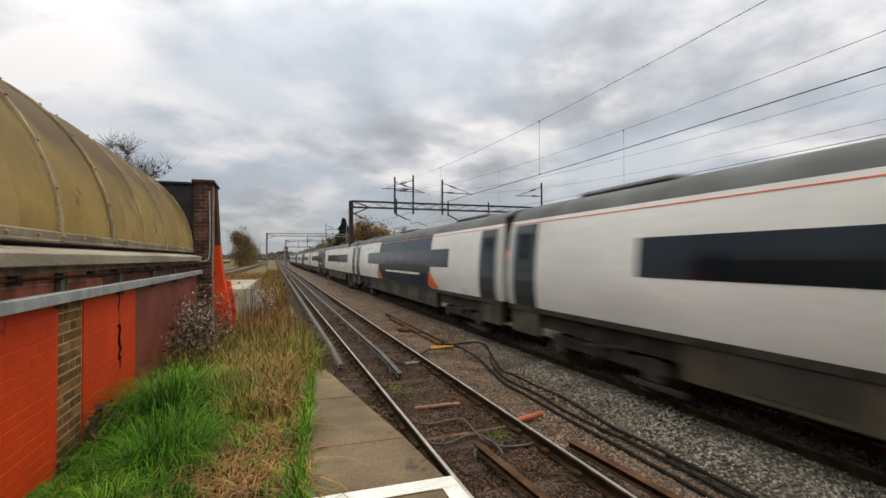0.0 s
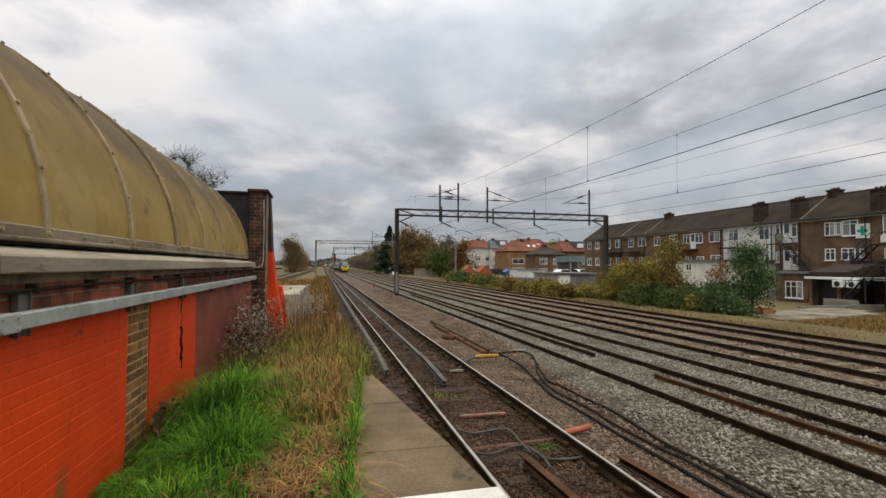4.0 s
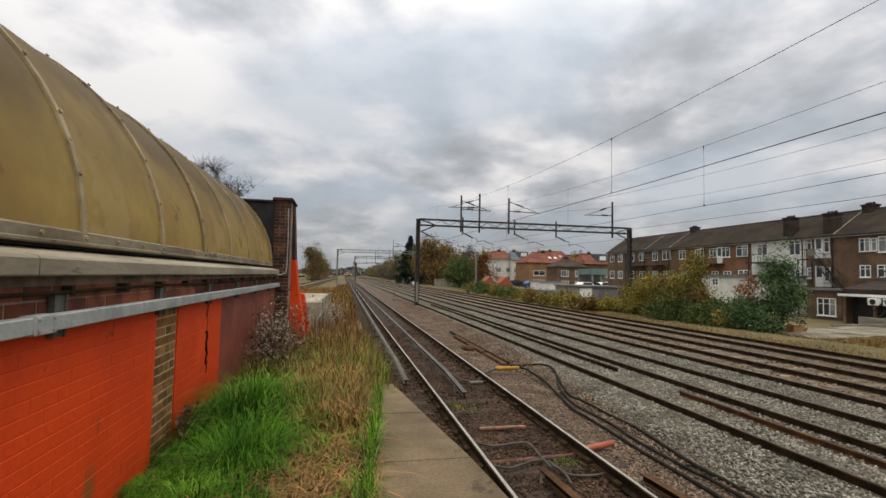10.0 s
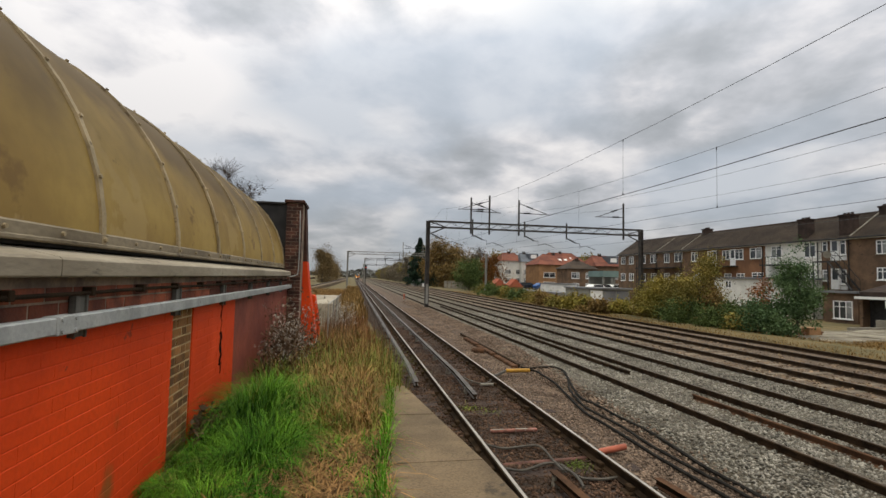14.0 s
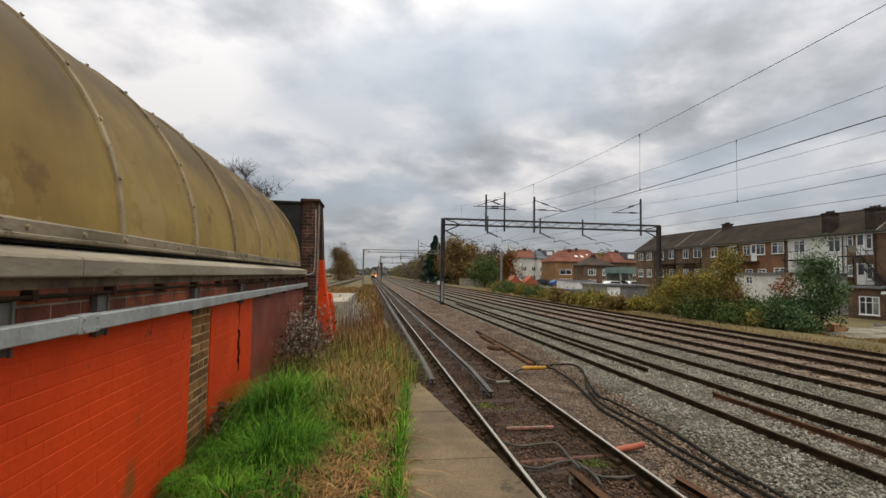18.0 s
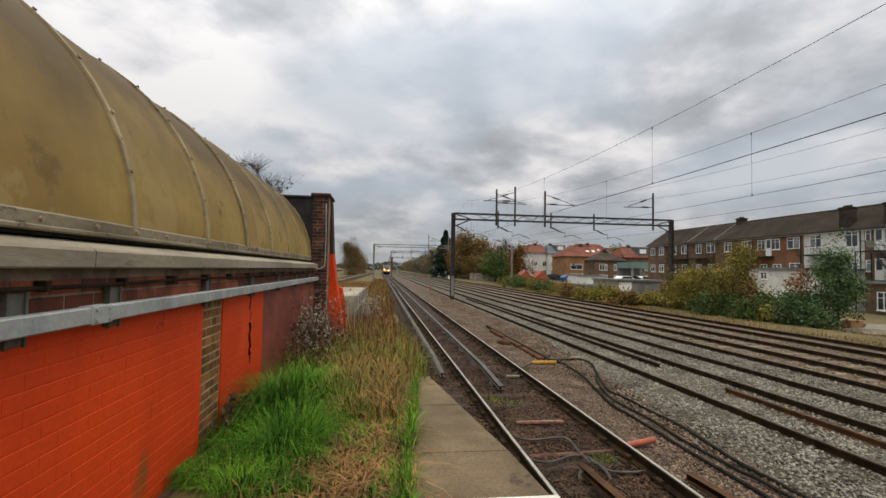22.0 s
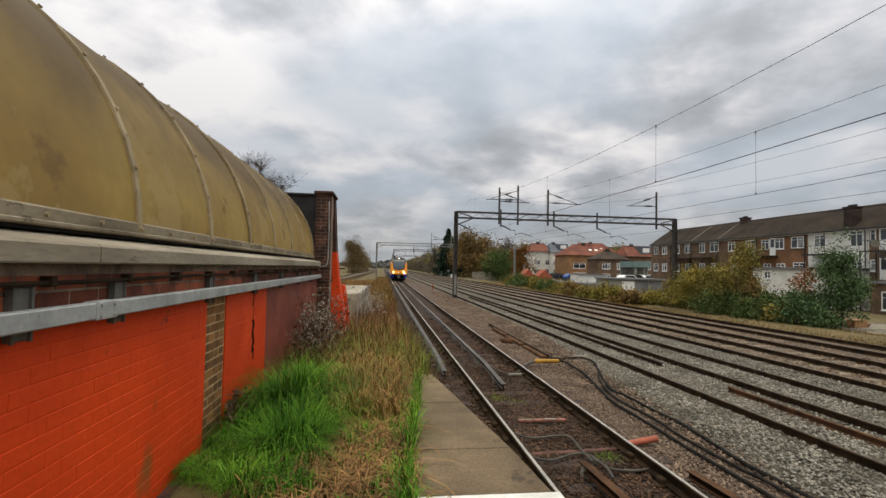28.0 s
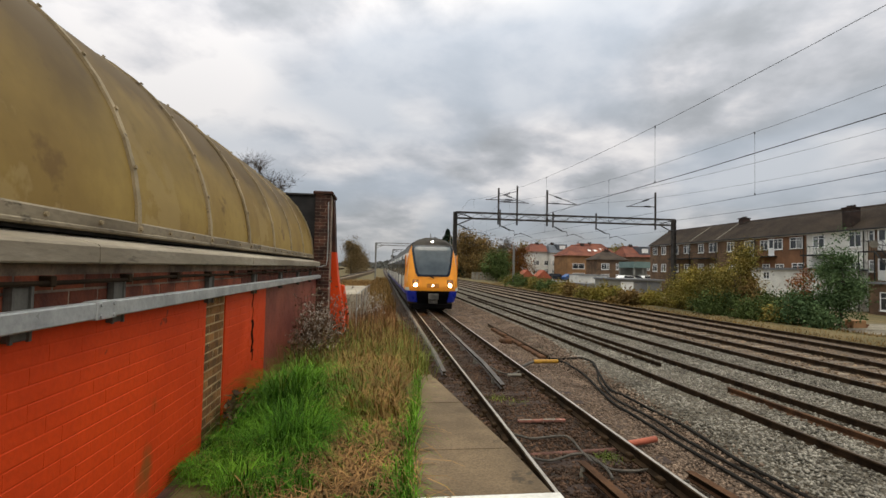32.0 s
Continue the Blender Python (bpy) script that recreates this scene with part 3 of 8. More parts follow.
BR_O, BR_R, BR_B = painted_brick(M_ORANGE, 0.2247), brick_mesh(M_BRICK_RED), brick_mesh(M_BRICK_BROWN, 0.222, 0.064)
BR_BH = brick_mesh(M_BRICK_BROWN, 0.108, 0.064)
rest = {"painted": B(), "maroon": B(), "red": B()}
rb = random.Random(3)
for row in range(19):
    z = 0.86 + row * 0.075
    upper = z > 2.03
    cut = [] if upper else [(4.13, 4.618)]
    y = -2.0 + (0.1125 if row % 2 else 0)
    while y < 10.6:
        spans = [(y + 0.002, y + 0.223)]
        for a, b in cut:
            spans = [s for p, q in spans for s in ((p, min(q, a)), (max(p, b), q)) if s[1] - s[0] > 0.012]
        if not upper:
            spans = [s for p, q in spans for s in ((p, min(q, 6.15)), (max(p, 6.152), q)) if s[1] - s[0] > 0.012]
        for p, q in spans:
            mid, off = (p + q) / 2, rb.uniform(-0.0010, 0.0006)
            kind = "red" if upper else "maroon" if mid > 6.15 else "painted"
            if q - p > 0.22 and 1.7 < mid < (5.5 if not upper else 5.0):
                part("brick", BR_R if upper else BR_O, None, cover, at=Matrix.Translation((WX + off, mid, z)))
            else:
                box(rest[kind], WX - 0.06, p, z - 0.0355, WX + off, q, z + 0.0355)
        y += 0.225
    if not upper:
        # unpainted patch: one and a half bricks wide
        x = 4.14 + rb.uniform(-0.004, 0.004)
        for l, me in (((0.222, BR_B), (0.108, BR_BH), (0.108, BR_BH)) if row % 2 else ((0.108, BR_BH), (0.222, BR_B), (0.108, BR_BH))):
            part("brick", me, None, cover, at=Matrix.Translation((WX - 0.008 + rb.uniform(-0.002, 0.002), x + l / 2, z)))
            x += l + 0.0125
part("painted_bricks", rest["painted"], M_ORANGE, cover, kind="stuff")
part("maroon_bricks", rest["maroon"], M_MAROON, cover, "dark red painted brick", kind="stuff")
part("red_bricks", rest["red"], M_BRICK_RED, cover, kind="stuff")
bm = B()
box(bm, WX - 0.074, 4.122, 0.8, WX - 0.0115, 4.6175, 2.03)
part("patch_mortar", bm, M_MORTAR, cover)
bm = B()
for y0, y1 in ((-14, 4.12), (4.622, 5.47), (5.65, 6.15)):
    box(bm, WX - 0.074, y0, 0.6, WX - 0.0019, y1, 2.03)
box(bm, WX - 0.074, 5.474, 0.6, WX - 0.0019, 5.646, 2.03)
part("paint_coat", bm, M_ORANGE, cover)
bm = B()
box(bm, WX - 0.074, 6.154, 0.6, WX - 0.003, 10.7, 2.03)
part("paint_coat", bm, M_MAROON, cover)
bm = B()
for k in range(34):
    # near-black pieces level with the wall: the gap's shade is put into colour
    # ragged split: hair-thin above, wide and chipped below
    z0 = 1.25 + k * 0.0235
    c = 5.60 - k * 0.0016 + 0.016 * math.sin(k * 0.9) + rb.uniform(-0.008, 0.008)
    hw = rb.uniform(0.035, 0.062) if 3 < k < 19 else rb.uniform(0.012, 0.03) if k <= 3 or k > 25 else rb.uniform(0.004, 0.010)
    box(bm, WX - 0.074, c - hw, z0, WX + 0.0018, c + hw * rb.uniform(0.5, 1.0), z0 + 0.0237)
part("crack", bm, M_NEAR_BLACK, cover, "split in brickwork, its dark depth painted near-black")
part("upper_mortar", box(B(), WX - 0.074, -14, 2.034, WX - 0.0035, 10.7, 2.288), M_MORTAR_DARK, cover)

# coping ledge in lengths
cop = thing("coping", None, None, "grey weathered coping ledge along a brick wall", "coping", "structure")
cuts = (-14, -8, -3.2, -0.4, 2.46, 5.2, 8.0, 10.62)
for y0, y1 in zip(cuts, cuts[1:]):
    bm = B()
    prism(bm, ((-1.75, 2.292), (-1.325, 2.292), (-1.318, 2.30), (-1.318, 2.372), (-1.33, 2.385), (-1.56, 2.437), (-1.75, 2.437)), y0 + 0.004, y1 - 0.004)
    part("coping_length", bm, M_LEDGE, cop)

# rail of galvanised box section with clips
hr = thing("handrail", None, None, "galvanised steel box rail fixed along the wall", "handrail", "structure")
for y0, y1 in ((-8.0, 2.50), (2.53, 13.9)):
    bm = B()
    box(bm, -1.375, y0, 2.034, -1.31, y1, 2.112, 0.006)
    part("rail", bm, M_GALV, hr)
bm = B()
box(bm, -1.37, 2.43, 2.029, -1.303, 2.60, 2.117, 0.004)
for y in (2.46, 2.57):
    for z in (2.046, 2.10):
        rod(bm, (-1.305, y, z), (-1.295, y, z), 0.009)
part("joint_sleeve", bm, M_GALV, hr, "bolted joint sleeve")
clip = B()
box(clip, -1.40, -0.055, 1.99, -1.372, 0.055, 2.20, 0.004)
box(clip, -1.375, -0.055, 1.985, -1.365, -0.04, 2.20)
box(clip, -1.375, 0.04, 1.985, -1.362, 0.055, 2.20)
cm = mesh_of("bracket", clip, M_CLIP)
for k in (-7, -5, -3, -1, 0, 1, 3, 5, 7, 9, 11, 13, 15):
    part("bracket", cm, None, hr, at=Matrix.Translation((0, 2.05 + k * 0.69, 0)))
pp = thing("conduit", None, None, "black cable conduit clipped under the coping", "conduit", "structure")
bm = B()
pipe_along(bm, [(-1.365, -8 + k * 0.6, 2.212 + 0.004 * math.sin(k * 1.7)) for k in range(32)], 0.0115)
part("tube", bm, M_RAIL, pp)
cl = B()
box(cl, -1.40, -0.018, 2.194, -1.349, 0.018, 2.240, 0.004)
clm = mesh_of("clip", cl, M_RAIL)
for k in range(-4, 26):
    part("clip", clm, None, pp, at=Matrix.Translation((0, 2.2 + k * 0.62, 0)))

# arched roof of yellowed sheets
AX, AZ, AR = -3.30, 2.46, 1.80
canopy = thing("arched_canopy", None, None, "barrel roof of yellowed plastic sheets with metal ribs", "canopy", "structure")
RIB_Y = [3.172 + 1.264 * k for k in range(-13, 7)]


def arc(y0, y1, r0, r1, n=28):
    bm = B()
    o = [(AX + r1 * math.cos(math.pi * k / n), AZ + r1 * math.sin(math.pi * k / n)) for k in range(n + 1)]
    i = [(AX + r0 * math.cos(math.pi * k / n), AZ + r0 * math.sin(math.pi * k / n)) for k in range(n, -1, -1)]
    return prism(bm, o + i, y0, y1)


for y0, y1 in zip(RIB_Y, RIB_Y[1:]):
    sag = rnd.uniform(-0.006, 0.006)
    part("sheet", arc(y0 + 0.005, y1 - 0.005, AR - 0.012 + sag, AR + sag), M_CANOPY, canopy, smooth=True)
for y in RIB_Y:
    rib = part("rib", arc(y - 0.024, y + 0.024, AR + 0.001, AR + 0.022), M_STRIP, canopy, smooth=False)
    bm = B()
    for k in range(15):
        a = math.radians(1.5 + k * 12)
        c = Vector((AX + (AR + 0.022) * math.cos(a), y, AZ + (AR + 0.022) * math.sin(a)))
        n = Vector((math.cos(a), 0, math.sin(a)))
        rod(bm, c, c + n * 0.014, 0.014)
    part("bolts", bm, M_STRIP, rib)
strip = B()
prism(strip, ((-1.56, 2.455), (-1.478, 2.455), (-1.470, 2.462), (-1.470, 2.475), (-1.482, 2.482), (-1.482, 2.535), (-1.492, 2.545), (-1.56, 2.545)), -13.0, 10.9)
strip = part("edge_strip", strip, mat("grimy_edge_strip", (0.29, 0.235, 0.155), (0.16, 0.125, 0.08), 0.75, scale=2.5, fine=40, bump=0.2, spots=((0.09, 0.07, 0.045), 0.02), stretch=(1, 0.5, 1)), canopy)
bolt = B()
rod(bolt, (-1.482, 0, 2.508), (-1.468, 0, 2.508), 0.011, 8)
bolt_me = mesh_of("bolt", bolt, M_STRIP)
for k in range(-13, 18):
    part("bolt", bolt_me, None, strip, at=Matrix.Translation((0, 3.172 + k * 0.42133, 0)))
bm = B()
box(bm, -1.60, -13, 2.437, -1.50, 10.9, 2.457)
part("gasket", bm, M_RUBBER, canopy)
# far side wall and closing ends
bm = B()
box(bm, -5.3, -14, 0.3, -4.95, 10.7, 2.46)
thing("stair_wall", bm, M_BRICK_DARK, "sooty brick wall on the far side of the covered stair", "wall", "structure")

# end screen, pier and raked wing walls
endw = thing("end_pier", None, None, "dark brick end pier with orange-painted raked base", "pier", "structure")
bm = B()
box(bm, -5.3, 10.9, 0.3, -1.46, 11.15, 3.84)
part("screen", bm, M_DARK, endw, "black boarded end screen")
bm = B()
box(bm, -5.3, 10.86, 3.84, -1.2, 11.3, 3.89, 0.01)
part("screen_cap", bm, M_DARK, endw)
bm = B()
box(bm, -1.47, 10.75, 0.3, -1.145, 11.25, 3.86)
part("core", bm, M_MORTAR_DARK, endw)
BR_D, BR_DH = brick_mesh(M_BRICK_DARK, 0.215, 0.065, 0.05), brick_mesh(M_BRICK_DARK, 0.105, 0.065, 0.05)
for row in range(46):
    z = 0.44 + row * 0.075
    if z > 3.84:
        break
    x = -1.475
    for l in ((0.215, 0.105) if row % 2 else (0.105, 0.215)):
        part("brick", BR_D if l > 0.2 else BR_DH, None, endw, at=Matrix.Translation((x + l / 2, 10.742, z)) @ pose(0, 0, 0, 0, 0, -90))
        x += l + 0.012
bm = B()
box(bm, -1.52, 10.7, 3.86, -1.10, 11.7, 3.93, 0.015)
part("cap", bm, M_BRICK_DARK, endw, "dark brick-on-edge cap")


def wing(y0, y1, prof, z_paint, name):
    bm = B()
    prism(bm, [(-1.6, prof[-1][1])] + [(-1.6, prof[0][1])] + list(prof), y0, y1)
    return part(name, bm, M_ORANGE if z_paint else M_BRICK_DARK, endw)


wing(11.2, 11.65, ((-1.13, 3.85), (-1.11, 3.55), (-1.06, 2.62)), False, "upper_rake")
wing(11.19, 11.66, ((-1.055, 2.62), (-1.0, 2.1), (-0.845, 1.2), (-0.72, 0.2)), True, "painted_rake")
wing(12.6, 12.95, ((-1.02, 1.82), (-0.955, 1.80), (-0.91, 1.55), (-0.85, 1.15), (-0.76, 0.1)), True, "low_rake")
bm = B()
pipe_along(bm, [(-1.19, 10.70, 3.7), (-1.175, 10.70, 3.0), (-1.18, 10.70, 2.45), (-1.2, 10.70, 2.32), (-1.32, 10.70, 2.28), (-1.42, 10.69, 2.30)], 0.012)
part("conduit", bm, M_GALV, endw, "pale bent conduit pipe")
# stair enclosure floor so that the inside is closed
bm = B()
box(bm, -4.95, -14, 0.25, -1.75, 10.8, 0.3)
thing("stair_floor", bm, M_SLAB, "concrete floor inside the covered stair", "floor", "structure")

# ---------------------------------------------------------------- overhead line
def column(bm, x, y, z0, z1, w=0.30):
    """H-section post."""
    box(bm, x - w / 2, y - w / 2, z0, x - w / 2 + 0.03, y + w / 2, z1)
    box(bm, x + w / 2 - 0.03, y - w / 2, z0, x + w / 2, y + w / 2, z1)
    box(bm, x - w / 2 + 0.03, y - 0.015, z0, x + w / 2 - 0.03, y + 0.015, z1)


def ribbed(p, q, r, n=5):
    """A ribbed insulator rod in one piece."""
    bm = B()
    p, q = Vector(p), Vector(q)
    dz = (q - p).normalized()
    u = dz.orthogonal().normalized()
    v = dz.cross(u)
    rings = []
    for k in range(n * 4 + 1):
        rad = r if k % 4 in (1, 2) else r * 0.45
        c = p.lerp(q, k / (n * 4))
        rings.append([bm.verts.new(c + (u * math.cos(a) + v * math.sin(a)) * rad) for a in (i * math.pi / 4 for i in range(8))])
    for a, b in zip(rings, rings[1:]):
        for i in range(8):
            bm.faces.new((a[i], a[(i + 1) % 8], b[(i + 1) % 8], b[i]))
    bm.faces.new(rings[0][::-1]), bm.faces.new(rings[-1])
    return bm


def arm(th, x, y, z, d, reach, top):
    """A cantilever: level tube with insulator and a stay from the post's top."""
    a = part("cantilever", rod(B(), (x, y, z), (x + d * reach, y, z - 0.05), 0.032), M_MAST, th)
    bm = B()
    rod(bm, (x + d * 0.05, y, top), (x + d * reach * 0.86, y, z + 0.02), 0.026)
    part("stay", bm, M_MAST, a)
    part("insulator", ribbed((x + d * 0.45, y, z), (x + d * 1.05, y, z), 0.085), M_DARK, a)
    p, q = Vector((x + d * 0.05, y, top)), Vector((x + d * reach * 0.86, y, z + 0.02))
    part("insulator", ribbed(p.lerp(q, 0.25), p.lerp(q, 0.5), 0.08), M_DARK, a)


def registration(th, x, y, z, d=1):
    """Drop bracket with a slanting insulator and a bent steady arm."""
    a = part("registration_arm", pipe_along(B(), [(x, y, z), (x + d * 0.9, y, z - 0.42), (x + d * 1.2, y, z - 0.42), (x + d * 1.25, y, z - 0.85)], 0.03), M_MAST, th)
    part("insulator", ribbed((x + d * 0.15, y, z - 0.07), (x + d * 0.85, y, z - 0.40), 0.075), M_DARK, a)
    part("steady_arm", pipe_along(B(), [(x + d * 1.25, y, z - 0.75), (x + d * 1.8, y, z - 0.62), (x + d * 2.3, y, z - 0.78), (x + d * 2.7, y, z - 0.95)], 0.022), M_MAST, a)


def gantry(y, x0, x1, top, ups, downs, arms, m=None, near=True, light_left=False):
    m = m or M_MAST
    th = thing("line_gantry", None, None, "dark steel lattice gantry spanning the railway tracks" if not light_left else "grey steel gantry far along the railway", "gantry", group="overhead line gantries")
    for x in (x0, x1):
        bm = B()
        column(bm, x, y, -0.45, top, 0.32)
        c = part("column", bm, M_MAST_LIGHT if light_left else m, th)
        bm = B()
        box(bm, x - 0.10, y - 0.19, 0.15 if x == x0 else -0.2, x + 0.10, y - 0.162, 1.8 if x == x0 else 0.15)
        part("lower_plate", bm, M_MAST_LIGHT, c, "white painted lower plate")
        bm = B()
        box(bm, x - 0.42, y - 0.42, -0.6, x + 0.42, y + 0.42, -0.36, 0.03)
        part("footing", bm, M_SLAB, c)
        d = 1 if x == x0 else -1
        bm = B()
        rod(bm, (x, y - 0.1, top - 1.15), (x + d * 1.5, y - 0.1, top - 0.5), 0.05)
        rod(bm, (x, y - 0.1, top - 0.05), (x + d * 1.5, y - 0.1, top - 0.5), 0.04)
        part("knee_brace", bm, m, c)
    for z, n in ((top - 0.03, "top_chord"), (top - 0.52, "bottom_chord")):
        bm = B()
        for dy in (-0.22, 0.22):
            box(bm, x0, y + dy - 0.04, z - 0.05, x1, y + dy + 0.04, z + 0.05)
        part(n, bm, m, th)
    bm = B()
    n = int((x1 - x0) / 0.65)
    for k in range(n):
        xa, xb = x0 + (x1 - x0) * k / n, x0 + (x1 - x0) * (k + 1) / n
        za, zb = (top - 0.08, top - 0.47) if k % 2 else (top - 0.47, top - 0.08)
        for dy in (-0.22, 0.22):
            rod(bm, (xa, y + dy, za), (xb, y + dy, zb), 0.014, 4)
        rod(bm, (xa, y - 0.22, top - 0.5), (xb, y + 0.22, top - 0.5), 0.014, 4)
    part("lacing", bm, m, th)
    for x, z in ups:
        bm = B()
        box(bm, x - 0.06, y - 0.06, top - 0.95, x + 0.06, y + 0.06, z)
        part("post", bm, m, th)
    for x, z in downs:
        bm = B()
        box(bm, x - 0.055, y - 0.34, z, x + 0.055, y - 0.26, top + 0.25)
        part("drop_post", bm, m, th)
        registration(th, x, y - 0.3, z + 0.12)
    for x, z, d, reach, t in arms:
        arm(th, x, y, z, d, reach, t)
    return th


GY = 39.3
gantry(GY, 5.9, 25.2, 7.0, ((9.52, 9.12), (11.12, 9.36), (13.73, 9.1), (23.5, 9.3)), ((9.6, 5.85), (14.15, 5.92), (17.95, 5.85)),
       ((9.52, 7.98, 1, 2.6, 8.7), (11.12, 8.15, -1, 2.7, 8.9), (13.73, 8.0, 1, 2.9, 8.8), (23.5, 8.05, -1, 2.7, 8.9)))
bm_th = bpy.data.objects["line_gantry"]
registration(bm_th, 6.05, GY - 0.3, 5.95)
gantry(96.0, -1.25, 14.2, 7.1, ((9.5, 9.2), (13.5, 9.2)), ((9.6, 5.9),), ((9.5, 8.0, 1, 2.6, 8.7),), M_MAST_LIGHT, False, True)
gantry(152.0, 3.3, 16.9, 7.9, ((9.5, 9.4), (14, 9.4)), ((9.6, 5.9),), ((9.5, 8.0, 1, 2.6, 8.7),), M_MAST, False, True)
gantry(208.0, 3.9, 26.0, 7.4, ((9.5, 9.4),), (), (), M_MAST, False, True)
gantry(-19.0, 5.2, 25.2, 7.0, ((11.12, 9.3), (13.73, 9.1)), ((9.6, 5.85),), ((11.12, 8.1, -1, 2.7, 8.9),))

# wires: a sagging carrier and a level contact wire over each main track
for k, ((xa, xb), zc) in enumerate(zip(TRACKS[1:], (4.62, 4.42, 4.5, 4.5))):
    x = (xa + xb) / 2
    th = thing("catenary", None, None, "overhead contact and carrier wires above a track", "overhead wires", group="catenary wires")

    def zm(y, lo=6.12):
        s = (y - 10.1) / 58.3
        s -= math.floor(s + 0.5)
        return lo + 7.6 * s * s

    def zcw(y, zc=zc):
        return zc + 0.012 * max(0.0, min(y - 10, 30))
    part("carrier_wire", pipe_along(B(), [(x, -19 + 2.9 * i, zm(-19 + 2.9 * i)) for i in range(62)], 0.0055, 5), M_WIRE, th)
    part("contact_wire", pipe_along(B(), [(x, -19 + 2.9 * i, zcw(-19 + 2.9 * i)) for i in range(62)], 0.009 if k < 1 else 0.0065, 5), M_WIRE, th)
    y = 3.3 - 2 * 8.4
    while y < (90 if k < 2 else 0):
        bm = B()
        rod(bm, (x, y, zcw(y)), (x, y, zm(y)), 0.004, 5)
        rod(bm, (x, y, zcw(y) - 0.01), (x, y, zcw(y) + 0.05), 0.016, 6)
        rod(bm, (x, y, zm(y) - 0.05), (x, y, zm(y) + 0.02), 0.014, 6)
        part("dropper", bm, M_WIRE, th)
        y += 8.4

# a pale single mast, an orange marker post and a signal along the line
th = thing("line_mast", None, None, "slim pale steel mast beside the outer track", "mast")
bm = B()
column(bm, 22.2, 80, -0.45, 6.6, 0.3)
part("post", bm, M_MAST_LIGHT, th)
bm = B()
box(bm, 21.8, 79.6, -0.5, 22.6, 80.4, -0.2, 0.04)
part("footing", bm, M_SLAB, th)
th = thing("marker_post", None, None, "short orange marker post in the ballast", "marker post")
part("post", box(B(), 5.42, 52.9, -0.3, 5.54, 53.02, 0.42, 0.01), M_REDPIPE, th)
part("head", box(B(), 5.38, 52.88, 0.2, 5.58, 53.04, 0.46, 0.02), M_REDPIPE, th)
th = thing("railway_signal", None, None, "black post signal showing a red light", "signal")
part("post", rod(B(), (3.35, 140, -0.4), (3.35, 140, 4.2), 0.09, 8), M_MAST, th)
hd = part("head", box(B(), 3.05, 139.8, 4.0, 3.65, 140.1, 5.5, 0.04), M_DARK, th)
part("red_lamp", rod(B(), (3.35, 139.78, 4.7), (3.35, 139.74, 4.7), 0.13, 10), glow("red_signal_light", (1.0, 0.06, 0.03), 1.2), hd, "lit red lamp")

# ---------------------------------------------------------------- houses
M_HB_BROWN = mat("brown_house_brick", (0.19, 0.115, 0.066), (0.105, 0.066, 0.042), 0.9, scale=0.7, fine=9, bump=0.3, depth=0.02, world=True, spots=((0.06, 0.04, 0.03), 0.01))
M_HB_RED = mat("orange_house_brick", (0.245, 0.118, 0.058), (0.16, 0.08, 0.043), 0.9, scale=0.7, fine=9, bump=0.3, depth=0.02, world=True)
M_HB_TAN = mat("tan_house_brick", (0.34, 0.185, 0.085), (0.25, 0.135, 0.065), 0.9, scale=0.7, fine=9, bump=0.3, depth=0.02, world=True)
M_RENDER = mat("white_render", (0.78, 0.755, 0.69), (0.62, 0.60, 0.545), 0.9, scale=0.6, fine=8, bump=0.2, depth=0.01, world=True, spots=((0.42, 0.40, 0.36), 0.0))
M_RENDER_G = mat("grey_render", (0.30, 0.29, 0.25), (0.22, 0.21, 0.18), 0.9, scale=0.6, fine=8, bump=0.2, world=True)
M_TILE_BROWN = mat("brown_roof_tiles", (0.058, 0.04, 0.027), (0.034, 0.024, 0.017), 0.9, scale=0.5, fine=11, bump=0.6, depth=0.03, world=True)
M_TILE_RED = mat("red_roof_tiles", (0.21, 0.07, 0.04), (0.12, 0.042, 0.028), 0.9, scale=0.4, fine=7, bump=0.6, depth=0.04, world=True)
M_TILE_GREY = mat("grey_slates", (0.12, 0.13, 0.15), (0.08, 0.088, 0.10), 0.8, scale=0.4, fine=7, bump=0.4, world=True)
M_FRAME = mat("white_window_frame", (0.86, 0.85, 0.82), (0.78, 0.77, 0.74), 0.5, scale=2, fine=20, bump=0)
M_PANE = mat("house_window_glass", (0.05, 0.055, 0.06), (0.025, 0.028, 0.032), 0.1, scale=1.2, fine=9, bump=0, spec=0.7)
M_CURTAIN = mat("net_curtain_glass", (0.30, 0.30, 0.29), (0.14, 0.145, 0.15), 0.15, scale=1.0, fine=9, bump=0, spec=0.6)
M_STACK = mat("blackened_chimney_brick", (0.055, 0.034, 0.026), (0.026, 0.018, 0.015), 0.9, scale=1.5, fine=14, bump=0.4, world=True)
M_FLAT = mat("grey_roof_felt", (0.20, 0.20, 0.205), (0.14, 0.14, 0.145), 0.9, scale=0.6, fine=9, bump=0.3, world=True)
M_GREEN_CLAD = mat("grey_green_cladding", (0.17, 0.24, 0.22), (0.13, 0.19, 0.175), 0.6, scale=0.6, fine=9, bump=0.1, world=True)
M_CROSS = mat("green_sign_paint", (0.015, 0.36, 0.24), (0.012, 0.30, 0.2), 0.5, scale=2, fine=20, bump=0)


